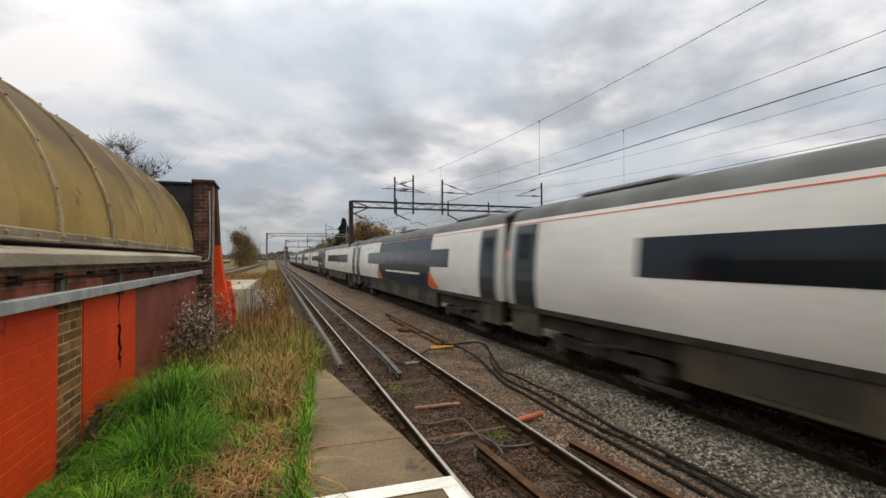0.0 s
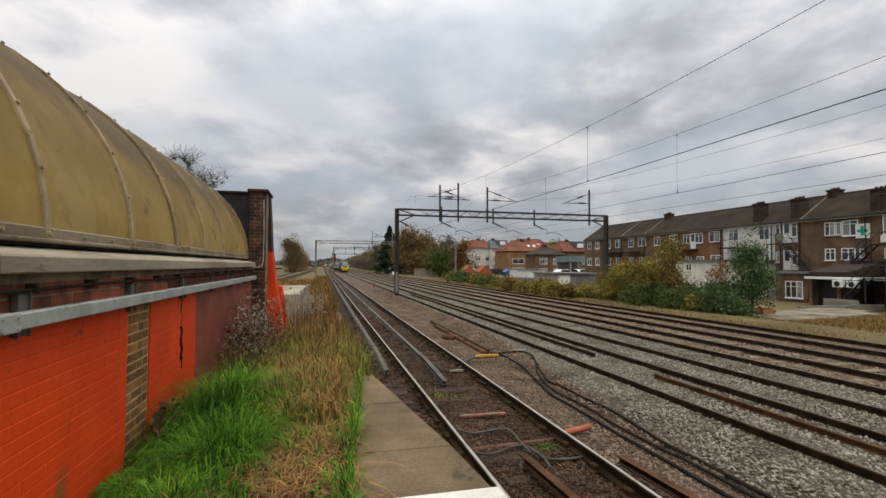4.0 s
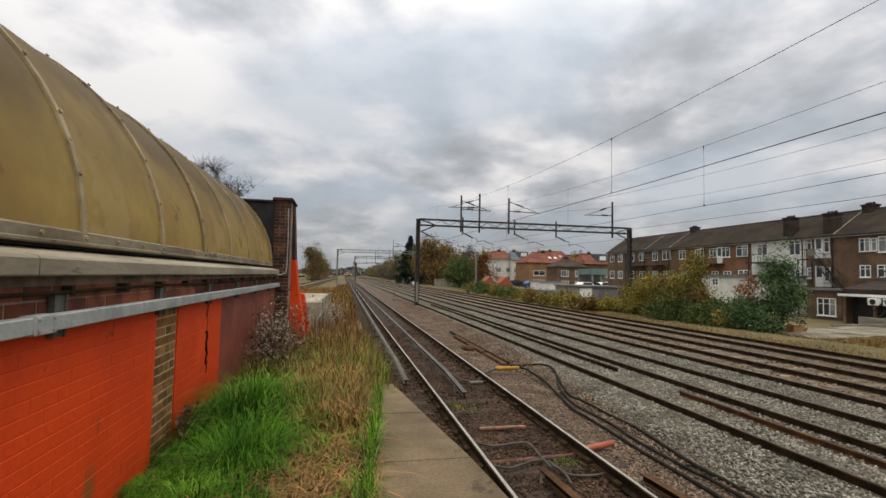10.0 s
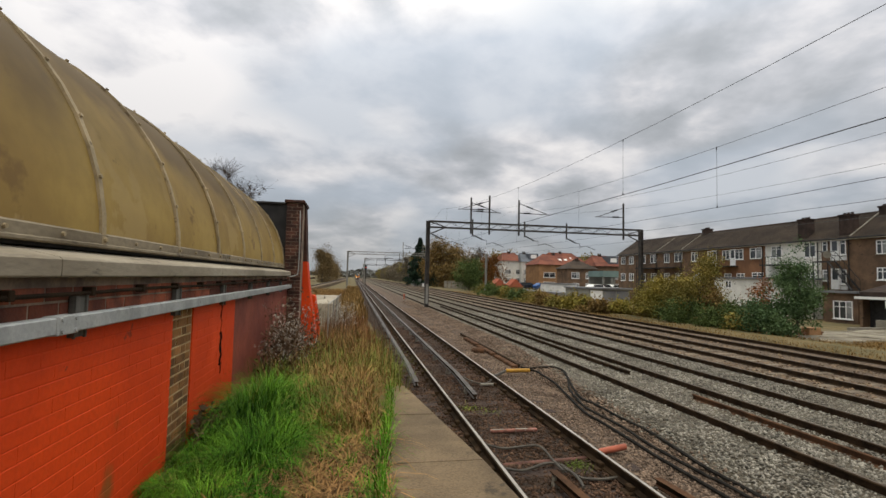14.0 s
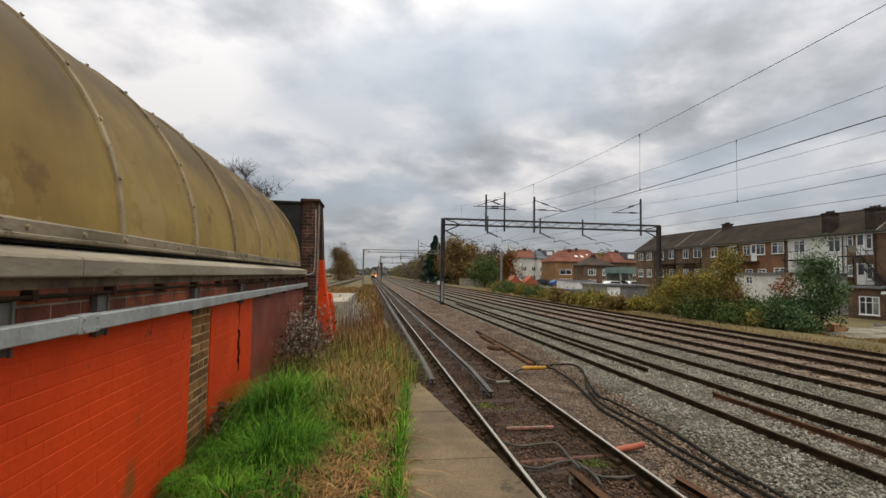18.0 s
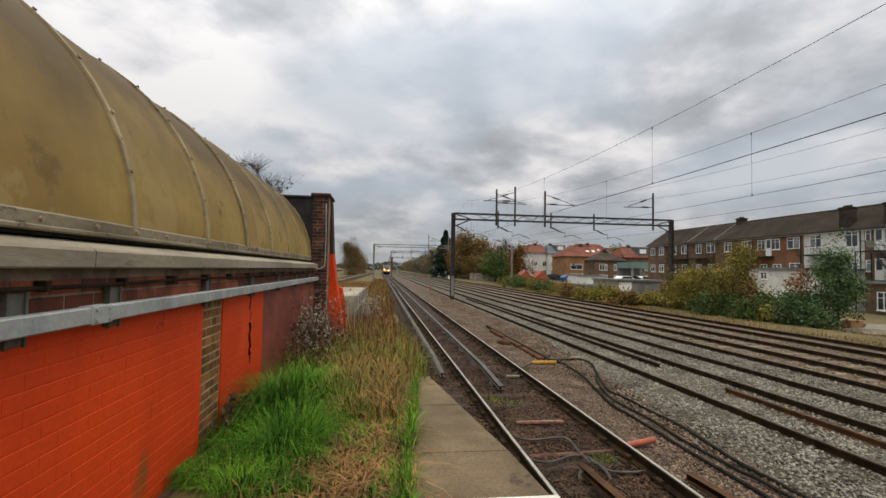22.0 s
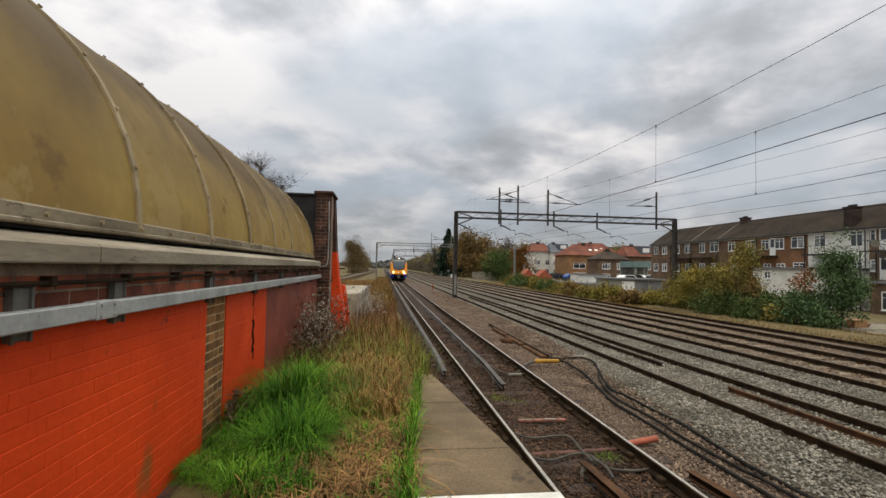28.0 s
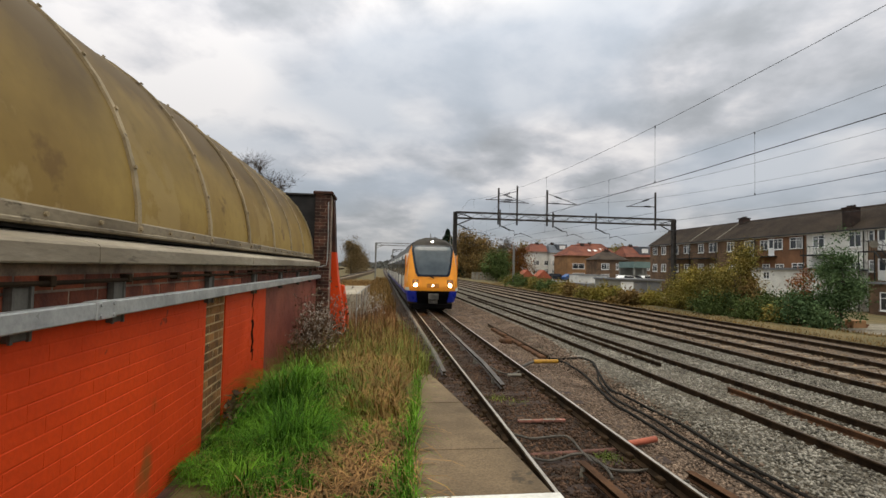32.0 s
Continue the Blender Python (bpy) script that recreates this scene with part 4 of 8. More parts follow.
def window(th, x, yc, z0, w, h, cols=2, top=0.32, pane=None, facing="x"):
    """A casement in a wall that faces -x (or -y): frame, panes and sill."""
    at = Matrix.Translation((x, yc, z0)) if facing == "x" else Matrix.Translation((yc, x, z0)) @ pose(0, 0, 0, 0, 0, 90)
    bm = B()
    ring = [[bm.verts.new((x0, s * (w / 2 - g), g if lo else h - g)) for s, lo in ((-1, 1), (1, 1), (1, 0), (-1, 0))] for x0 in (-0.06, 0.04) for g in (0.0, 0.08)]
    for a, b in ((0, 1), (1, 3), (3, 2), (2, 0)):
        for k in range(4):
            bm.faces.new((ring[a][k], ring[a][(k + 1) % 4], ring[b][(k + 1) % 4], ring[b][k]))
    win = part("window", bm, M_FRAME, th, at=at)
    for k in range(1, cols):
        y = -w / 2 + w * k / cols
        part("mullion", box(B(), -0.055, y - 0.035, 0.08, 0.035, y + 0.035, h - 0.08), M_FRAME, win)
    if top:
        part("transom", box(B(), -0.05, -w / 2 + 0.08, h - top - 0.05, 0.03, w / 2 - 0.08, h - top), M_FRAME, win)
    for k in range(cols):
        ya, yb = -w / 2 + w * k / cols, -w / 2 + w * (k + 1) / cols
        part("pane", box(B(), -0.02, ya + 0.035, 0.07, -0.008, yb - 0.035, h - 0.07), pane or (M_CURTAIN if rnd.random() < 0.35 else M_PANE), win)
    part("sill", box(B(), -0.12, -w / 2 - 0.05, -0.07, 0.05, w / 2 + 0.05, -0.004), M_FRAME if rnd.random() < 0.6 else M_COPING, win)
    return win


def glazed_door(th, x, yc, z0, w=0.85, h=2.05):
    d = part("door", box(B(), x - 0.05, yc - w / 2, z0, x + 0.05, yc + w / 2, z0 + h), M_FRAME, th, "white half-glazed door")
    part("pane", box(B(), x - 0.06, yc - w / 2 + 0.16, z0 + 0.95, x - 0.045, yc + w / 2 - 0.16, z0 + h - 0.15), M_PANE, d)
    return d


HX, EAVE, RIDGE, BASE = 46.0, 7.1, 9.45, -1.0
RUN = 3.4


def terrace(y0, y1, wall_m, windows, label, doors=(), chimney=None, flash=True):
    th = thing("terraced_house", None, None, label, "house", group="terrace of houses behind the railway")
    part("wall", box(B(), HX, y0 + 0.002, BASE - 0.3, HX + 2 * RUN, y1 - 0.002, EAVE), wall_m, th)
    bm = B()
    for s in ((HX - 0.35, EAVE - 0.22, HX + RUN, RIDGE), (HX + 2 * RUN + 0.35, EAVE - 0.22, HX + RUN, RIDGE)):
        xa, za, xb, zb = s
        a = [bm.verts.new(p) for p in ((xa, y0, za), (xa, y1, za), (xb, y1, zb), (xb, y0, zb))]
        b = [bm.verts.new((v.co.x, v.co.y, v.co.z + 0.14)) for v in a]
        for k in range(4):
            bm.faces.new((a[k], a[(k + 1) % 4], b[(k + 1) % 4], b[k]))
        bm.faces.new(a), bm.faces.new(b)
    rf = part("roof", bm, M_TILE_BROWN, th, "brown tiled pitched roof")
    bm = B()
    for k in range(18):
        xa = HX - 0.36 + (RUN + 0.3) * k / 18
        za = EAVE - 0.07 + (RIDGE - EAVE + 0.22) * k / 18
        box(bm, xa, y0 + 0.01, za, xa + 0.03, y1 - 0.01, za + 0.018)
    part("tile_course", bm, M_TILE_BROWN, rf, kind="stuff")
    part("ridge_tiles", rod(B(), (HX + RUN, y0, RIDGE + 0.10), (HX + RUN, y1, RIDGE + 0.10), 0.13, 8), M_TILE_BROWN, rf)
    if flash:
        bm = B()
        d = (RIDGE - EAVE + 0.22) / (RUN + 0.35)
        pipe_along(bm, [(HX - 0.3, y0, EAVE - 0.02), (HX + RUN, y0, EAVE - 0.08 + (RUN + 0.35) * d)], 0.07, 5)
        part("verge_flashing", bm, M_COPING, rf, "pale mortar verge")
    gt = part("gutter", rod(B(), (HX - 0.42, y0, EAVE - 0.18), (HX - 0.42, y1, EAVE - 0.18), 0.07, 6), M_DARK, th)
    part("downpipe", rod(B(), (HX - 0.12, y0 + 0.3, BASE), (HX - 0.12, y0 + 0.3, EAVE - 0.2), 0.05, 6), M_DARK, gt)
    part("soffit", box(B(), HX - 0.33, y0, EAVE - 0.30, HX, y1, EAVE - 0.22), M_FRAME, th)
    for w in windows:
        window(th, HX, *w)
    for d in doors:
        glazed_door(th, HX, *d)
    if chimney:
        yc, xo, w, zt = chimney
        x = HX + xo
        c = part("chimney", box(B(), x - 0.5, yc - w / 2, EAVE, x + 0.5, yc + w / 2, zt), M_STACK, rf, "sooty brick chimney stack")
        part("chimney_cap", box(B(), x - 0.58, yc - w / 2 - 0.08, zt, x + 0.58, yc + w / 2 + 0.08, zt + 0.14), M_STACK, c)
        for k in range(3):
            yy = yc - w / 2 + w * (k + 0.5) / 3
            part("chimney_pot", rod(B(), (x, yy, zt + 0.14), (x, yy, zt + 0.34), 0.12, 8), M_STACK, c)
    return th


T2, T1, T0 = 5.35, 2.55, -0.35
L_BR = "brown brick terraced house with a tiled roof"
terrace(72.4, 78.4, M_HB_BROWN, ((76.9, T2, 1.3, 1.25), (74.4, T2, 1.3, 1.25), (76.9, T1, 1.3, 1.25), (74.4, T1, 1.3, 1.25)), L_BR, flash=False)
terrace(67.2, 72.4, M_HB_BROWN, ((71, T2, 1.2, 1.3), (68.3, T2, 1.5, 1.3), (71, T1, 1.2, 1.2), (68.2, T1, 1.4, 1.2)), L_BR)
terrace(61.4, 67.2, M_HB_BROWN, ((65, T2, 1.2, 1.3), (62.4, T2, 1.7, 1.35), (65, T1, 1.2, 1.2), (62.3, T1, 1.5, 1.2)), L_BR)
terrace(54.4, 61.4, M_HB_BROWN, ((59, T2, 1.3, 1.25), (56.0, T2, 1.0, 1.25), (58.6, T1, 1.3, 1.2)), L_BR, doors=((55.2, 4.62),), chimney=(60.6, 3.3, 0.9, 9.95), flash=False)
terrace(47.4, 54.4, M_HB_RED, ((53.3, T2, 1.2, 1.2), (51.2, T2, 1.3, 1.25), (48.7, T2, 1.7, 1.3), (53.0, T1, 1.1, 1.1), (51.0, T1, 1.2, 1.1), (48.5, T1, 1.6, 1.2)), "orange-red brick terraced house with white windows", doors=((52.2, 4.62),), flash=False)
terrace(40.7, 47.4, M_RENDER, ((45.9, T2, 1.4, 1.3), (41.9, T2 - 0.1, 1.3, 1.55), (43.9, T1, 1.3, 1.2), (41.9, T1, 1.2, 1.2), (41.6, T0, 1.3, 1.5)), "white rendered terraced house with peeling paint", chimney=(42.7, 0.45, 1.0, 9.15), flash=False)
wb = terrace(37.6, 40.7, M_HB_BROWN, ((40.3, T2 + 0.35, 0.55, 1.1, 1), (40.3, T1 + 0.3, 0.55, 1.1, 1), (38.5, T2 - 0.05, 0.6, 1.5, 1), (38.5, T1 - 0.1, 0.6, 1.5, 1)), "brown brick house with white balcony doors", doors=((39.3, 4.85), (39.3, 2.05)), chimney=(38.25, 0.45, 1.1, 9.1))
for z in (4.85, 2.05):
    part("white_panel", box(B(), HX - 0.03, 38.15, z + 0.0, HX - 0.004, 38.82, z + 0.62), M_FRAME, wb)
terrace(31.6, 37.6, M_HB_BROWN, ((35.0, T2 - 0.05, 0.95, 1.25), (34.2, T2 - 0.05, 0.5, 1.2, 1), (33.2, T2 - 0.15, 1.35, 1.4), (35.0, 3.0, 0.95, 1.1), (33.4, 3.0, 1.2, 1.1), (32.2, 3.2, 0.5, 0.8, 1)), "dark brown brick house with a pharmacy sign", chimney=(36.9, 3.3, 0.9, 9.9), flash=False)
wb = terrace(26.0, 31.6, M_HB_BROWN, ((30.2, 5.1, 0.75, 1.75, 1), (29.4, 5.1, 0.75, 1.75, 1), (30.1, 2.2, 0.8, 1.8, 1), (29.3, 2.2, 0.8, 1.8, 1), (27.2, T2, 1.2, 1.3), (27.2, T1, 1.2, 1.3)), "brown brick house with tall white windows", chimney=(30.95, 0.45, 1.1, 9.0))
part("white_panel", box(B(), HX - 0.16, 28.7, 4.5, HX - 0.004, 30.7, 5.05), M_FRAME, wb, "white boarded panel below the windows")
terrace(18.0, 26.0, M_HB_RED, ((24.2, T2, 1.4, 1.3), (21.0, T2, 1.4, 1.3), (24.2, T1, 1.4, 1.3)), "red brick terraced house with white windows")

# pharmacy cross board
th = thing("cross_sign", None, None, "white board with a green cross on brickwork", "sign")
part("board", box(B(), HX - 0.10, 31.55, 4.92, HX - 0.01, 32.72, 6.2, 0.01), M_FRAME, th)
bm = B()
box(bm, HX - 0.125, 32.01, 5.16, HX - 0.101, 32.27, 5.98)
box(bm, HX - 0.125, 31.72, 5.44, HX - 0.101, 32.006, 5.70)
box(bm, HX - 0.125, 32.274, 5.44, HX - 0.101, 32.56, 5.70)
part("cross", bm, M_CROSS, th, "green cross")

# low rear extensions
th = thing("rear_extension", None, None, "brown brick ground-floor extension with a white window", "house extension")
part("wall", box(B(), 43.2, 35.0, -1.3, HX - 0.004, 38.1, 1.75), M_HB_BROWN, th)
part("roof", box(B(), 42.9, 34.8, 1.75, HX - 0.004, 38.3, 1.95), M_FLAT, th)
window(th, 43.2, 36.3, -0.55, 1.75, 1.6, 3, 0.5)
th = thing("rear_extension", None, None, "whitewashed ground-floor extension behind autumn bushes", "house extension")
part("wall", box(B(), 41.0, 40.8, -1.3, HX - 0.004, 49.3, 2.9), M_RENDER, th)
part("roof", box(B(), 40.8, 40.6, 2.9, HX - 0.004, 49.5, 3.12), M_FLAT, th)
window(th, 41.0, 47.2, 1.9, 0.9, 0.8)
window(th, 41.0, 42.4, 0.0, 1.2, 1.1)
th = thing("rear_extension", None, None, "brick rear store with open black doorway and felt roof", "house extension")
part("wall", box(B(), 44.2, 27.0, -1.3, HX - 0.004, 33.0, 1.35), M_HB_BROWN, th)
part("side_wall", box(B(), 40.9, 32.75, -1.3, 44.2, 33.0, 1.35), M_HB_BROWN, th)
part("side_wall", box(B(), 40.9, 30.4, -1.3, 44.2, 30.65, 1.35), M_HB_BROWN, th)
part("roof", box(B(), 40.6, 26.8, 1.35, HX - 0.004, 33.1, 1.55), M_FLAT, th)
part("fascia", box(B(), 40.5, 26.8, 1.36, 40.6, 33.1, 1.57), M_FRAME, th, "white fascia board")
bm = B()
prism(bm, ((40.9, 1.56), (45.9, 1.56), (45.9, 3.1), (40.9, 1.95)), 29.8, 33.0)
# added dark sheet that paints the shade inside the open doorway
part("doorway_shade", box(B(), 41.6, 30.66, -1.0, 41.7, 32.74, 1.34), M_DARK, th, "dark sheet standing for the shade deep in the doorway")
part("lean_to_roof", bm, M_STACK, th, "sloping lean-to roof")
for y in (30.1, 29.0):
    u = part("air_conditioner", box(B(), 40.15, y - 0.4, 0.75, 40.5, y + 0.4, 1.3, 0.03), M_FRAME, th)
    part("fan_grille", rod(B(), (40.15, y, 1.02), (40.12, y, 1.02), 0.22, 12), M_DARK, u)
th = thing("rear_extension", None, None, "pale grey-green rendered outbuilding", "house extension")
part("wall", box(B(), 39.0, 17.0, -1.3, HX - 0.004, 25.2, 1.9), M_RENDER_G, th)
part("roof", box(B(), 38.8, 16.8, 1.9, HX - 0.004, 25.4, 2.1), M_FLAT, th)
window(th, 39.0, 23.6, 0.2, 0.9, 1.0)


def fire_stair(x, y_low, z_low, y_high, z_high, w=0.9, landing=2.0):
    th = thing("fire_stair", None, None, "black steel outside stair with railings", "staircase")
    d = 1 if y_high > y_low else -1
    for xx in (x, x + w):
        part("stringer", rod(B(), (xx, y_low, z_low), (xx, y_high, z_high), 0.09, 4), M_DARK, th)
        part("handrail", pipe_along(B(), [(xx, y_low, z_low + 0.95), (xx, y_high, z_high + 0.95), (xx, y_high + d * landing, z_high + 0.95)], 0.03, 5), M_DARK, th)
        for k in range(6):
            t = k / 5
            y, z = y_low + (y_high - y_low) * t, z_low + (z_high - z_low) * t
            part("baluster", rod(B(), (xx, y, z), (xx, y, z + 0.95), 0.02, 4), M_DARK, th)
        for k in range(4):
            y = y_high + d * landing * k / 3
            part("baluster", rod(B(), (xx, y, z_high), (xx, y, z_high + 0.95), 0.02, 4), M_DARK, th)
    n = int(abs(z_high - z_low) / 0.19)
    for k in range(n):
        t = (k + 0.5) / n
        y, z = y_low + (y_high - y_low) * t, z_low + (z_high - z_low) * t
        part("tread", box(B(), x, y - 0.13, z - 0.02, x + w, y + 0.13, z + 0.02), M_DARK, th)
    part("landing", box(B(), x, min(y_high, y_high + d * landing), z_high - 0.1, x + w, max(y_high, y_high + d * landing), z_high), M_DARK, th)
    for y in (y_high, y_high + d * landing):
        part("leg", rod(B(), (x + 0.05, y, BASE), (x + 0.05, y, z_high), 0.06, 6), M_DARK, th)
    return th


fire_stair(44.0, 32.9, 1.62, 30.2, 4.3, landing=-0.0 + 4.0)
fire_stair(39.5, 29.9, -1.0, 27.6, 1.55, landing=1.4)
fire_stair(44.6, 36.6, 2.0, 38.9, 4.75, landing=1.5)
for y0, y1 in ((51.4, 56.4), (66.6, 71.2), (62.0, 65.6), (44.0, 46.8)):
    th = thing("balcony", None, None, "black steel balcony across an upper storey", "balcony", group="balconies of the terrace")
    part("deck", box(B(), 44.6, y0, 4.45, HX - 0.004, y1, 4.58), M_DARK, th)
    n = int((y1 - y0) / 0.35)
    for k in range(n + 1):
        y = y0 + 0.05 + (y1 - y0 - 0.1) * k / n
        part("baluster", rod(B(), (44.63, y, 4.58), (44.63, y, 5.4), 0.018, 4), M_DARK, th)
    part("handrail", rod(B(), (44.63, y0, 5.42), (44.63, y1, 5.42), 0.03, 5), M_DARK, th)
th = thing("satellite_dish", None, None, "grey satellite dish on a balcony rail", "satellite dish")
bm = B()
bmesh.ops.create_cone(bm, cap_ends=True, segments=16, radius1=0.35, radius2=0.12, depth=0.12, matrix=pose(44.3, 38.6, 5.35, 0, 80, 20))
part("dish", bm, M_COPING, th)
part("bracket", rod(B(), (44.35, 38.6, 5.35), (46.0, 38.6, 5.2), 0.03, 5), M_DARK, th)

# yard: lamp column, low walls, paved slab
th = thing("street_lamp", None, None, "white lamp column with a short bracket", "lamp post")
part("post", rod(B(), (34.4, 22.7, -0.9), (34.4, 22.7, 2.6), 0.055, 8, 0.045), M_FRAME, th)
part("bracket", pipe_along(B(), [(34.4, 22.7, 2.55), (34.6, 22.4, 2.85), (35.1, 21.9, 2.95), (36.0, 21.1, 2.85)], 0.036), M_FRAME, th)
th = thing("low_wall", None, None, "low pale concrete wall round a back yard", "low wall", "structure")
part("length", box(B(), 33.0, 27.3, -1.0, 41.0, 27.5, -0.42), M_COPING, th)
part("length", box(B(), 38.6, 27.5, -1.0, 38.8, 30.0, -0.1), M_COPING, th)
th = thing("yard_paving", None, None, "pale broken paving in a back yard", "paving", "structure")
M_PAVING = mat("pale_broken_concrete", (0.27, 0.235, 0.175), (0.13, 0.11, 0.08), 0.9, scale=0.9, fine=14, bump=0.5, depth=0.02, world=True, spots=((0.16, 0.13, 0.07), 0.0))
for k in range(24):
    i, j = k % 8, k // 8
    if (i, j) in ((0, 2), (1, 2), (7, 0)):
        continue
    part("slab", box(B(), -0.72, -0.66, -0.3, 0.72, 0.66, 0.0, 0.02), M_PAVING, th, at=pose(22.9 + i * 1.5 + j * 0.35, 21.0 + j * 1.4 + i * 0.27, -0.45 + rnd.uniform(-0.02, 0.02), rnd.uniform(-1, 1), rnd.uniform(-1, 1), rnd.uniform(-5, 5)))
th = thing("brick_pile", None, None, "small heap of orange bricks on rough ground", "brick pile")
for k in range(26):
    lay = k // 10
    part("brick", box(B(), -0.11, -0.05, 0, 0.11, 0.05, 0.07, 0.004), M_HB_RED, th, at=pose(25.4 + (k % 5) * 0.26 + rnd.uniform(-0.05, 0.05), 23.6 + (k // 5 % 2) * 0.3 + rnd.uniform(-0.05, 0.05), -0.48 + lay * 0.075, 0, 0, rnd.uniform(0, 180)))
part("crate", box(B(), 25.5, 23.4, -0.5, 26.3, 23.9, -0.05, 0.02), M_HB_TAN, th)
th = thing("rubbish_heap", None, None, "heap of pale sacks and rubbish by a wall", "rubbish")
for k in range(9):
    bm = B()
    bmesh.ops.create_icosphere(bm, subdivisions=2, radius=rnd.uniform(0.3, 0.5), matrix=pose(36.5 + rnd.uniform(-1, 1.6), 22.6 + rnd.uniform(-0.8, 0.6), -0.55 + rnd.uniform(0, 0.35)))
    for v in bm.verts:
        v.co += Vector((rnd.uniform(-1, 1), rnd.uniform(-1, 1), rnd.uniform(-1, 1))) * 0.07
    part("sack", bm, (M_FRAME, M_GREEN_CLAD, M_HB_RED, M_DARK)[k % 4], th)


# semi-detached houses further off
def semi(xc, y, w, d, base, eave, ridge, wall_m, roof_m, label, bay=True, skylights=0, dormer=False, hip=2.6):
    th = thing("semi_detached_house", None, None, label, "house", group="semi-detached houses beyond the railway")
    x0, x1 = xc - w / 2, xc + w / 2
    part("wall", box(B(), x0, y, base - 0.5, x1, y + d, eave), wall_m, th)
    bm = B()
    e = [bm.verts.new(p) for p in ((x0 - 0.4, y - 0.4, eave - 0.1), (x1 + 0.4, y - 0.4, eave - 0.1), (x1 + 0.4, y + d + 0.4, eave - 0.1), (x0 - 0.4, y + d + 0.4, eave - 0.1))]
    r = [bm.verts.new((x0 + hip, y + d / 2, ridge)), bm.verts.new((x1 - hip, y + d / 2, ridge))]
    for f in ((e[0], e[1], r[1], r[0]), (e[1], e[2], r[1]), (e[2], e[3], r[0], r[1]), (e[3], e[0], r[0]), (e[3], e[2], e[1], e[0])):
        bm.faces.new(f)
    rf = part("roof", bm, roof_m, th, "hipped tiled roof")
    part("ridge_tiles", rod(B(), (x0 + hip, y + d / 2, ridge), (x1 - hip, y + d / 2, ridge), 0.14, 6), roof_m, rf)
    for xx in (xc,):
        c = part("chimney", box(B(), xx - 0.4, y + d / 2 - 0.3, eave + 0.6, xx + 0.4, y + d / 2 + 0.3, ridge + 0.4), M_STACK, rf)
        for k in (-0.25, 0.25):
            part("chimney_pot", rod(B(), (xx + k, y + d / 2, ridge + 0.4), (xx + k, y + d / 2, ridge + 0.65), 0.1, 6), M_STACK, c)
    for k in range(skylights):
        t = 0.5
        yy, zz = y - 0.4 + (d / 2 + 0.4) * t, eave - 0.1 + (ridge - eave + 0.1) * t
        part("skylight", box(B(), -0.36, -0.40, 0.02, 0.36, 0.40, 0.10), M_FRAME, rf, at=pose(xc + 0.8 + k * 1.5, yy, zz, math.degrees(math.atan2(ridge - eave + 0.1, d / 2 + 0.4)), 0, 0))
    if dormer:
        dm = part("dormer", box(B(), xc + 0.4, y + 0.8, eave + 0.3, xc + 3.0, y + d / 2, ridge - 0.1), M_TILE_GREY, rf, "slate-hung dormer")
        part("dormer_window", box(B(), xc + 0.9, y + 0.74, eave + 0.9, xc + 2.5, y + 0.79, eave + 1.9), M_FRAME, dm)
    for s in (-1, 1):
        for zz, h in ((base + 3.2, 1.3), (base + 0.8, 1.4)):
            window(th, y, xc + s * w * 0.25, zz, w * 0.27, h, 3 if bay else 2, 0.35, facing="y")
    return th


semi(42.7, 126, 6.1, 8.5, 0.5, 7.4, 9.6, M_RENDER, M_TILE_RED, "white semi-detached house with a red tiled roof", hip=1.2)
semi(46.3, 124, 3.6, 8.0, 0.5, 7.2, 9.5, M_RENDER, M_TILE_GREY, "narrow white house with a grey slate roof and dormer", dormer=True, hip=0.6)
semi(50.0, 112, 11.2, 9.0, -0.3, 6.2, 8.8, M_HB_TAN, M_TILE_RED, "tan brick semi-detached house with red roof and skylights", skylights=2, bay=False, hip=2.6)
semi(48.9, 98, 6.6, 6.0, -0.4, 5.0, 6.8, M_HB_BROWN, M_TILE_BROWN, "brick house with white bay windows facing the yards", hip=2.4)
semi(59.6, 106, 6.2, 9.0, -0.4, 6.0, 8.5, M_HB_BROWN, M_TILE_RED, "brick semi-detached house with a red-brown roof", dormer=True, hip=1.0)
semi(63.5, 138, 14.0, 9.0, -0.4, 7.4, 10.8, M_HB_BROWN, M_TILE_RED, "long brick house with a red roof above its neighbours", skylights=2, hip=3.0)
semi(58.0, 145, 11, 9, -0.8, 5.2, 9.8, M_RENDER, M_TILE_RED, "white semi-detached house behind red roofs")
semi(70.0, 142, 11, 9, -0.8, 5.2, 10.0, M_HB_BROWN, M_TILE_BROWN, "brick semi-detached house with a brown roof")
semi(80.0, 128, 11, 9, -0.8, 5.2, 9.6, M_HB_BROWN, M_TILE_RED, "brick semi-detached house with a red roof")

# yards between the houses and the line
th = thing("flat_roof_garage", None, None, "low flat-roofed garages with pale walls", "garage")
part("wall", box(B(), 34.0, 66.0, -1.0, 40.5, 74.0, 1.15), M_RENDER_G, th)
part("roof", box(B(), 33.8, 65.7, 1.15, 40.8, 74.3, 1.38), M_FLAT, th)
for k in range(3):
    part("garage_door", box(B(), 34.2 + k * 2.1, 65.93, -0.8, 36.1 + k * 2.1, 65.99, 0.95), (M_FRAME, M_FLAT, M_FLAT)[k], th)
th = thing("flat_roof_garage", None, None, "long low shed with a white wall", "garage")
part("wall", box(B(), 35.3, 84.0, -0.8, 40.8, 88.0, 1.6), M_RENDER, th)
part("roof", box(B(), 35.2, 83.8, 1.6, 40.9, 88.2, 1.76), M_FLAT, th)
th = thing("shop_canopy", None, None, "grey-green clad canopy over a yard", "canopy")
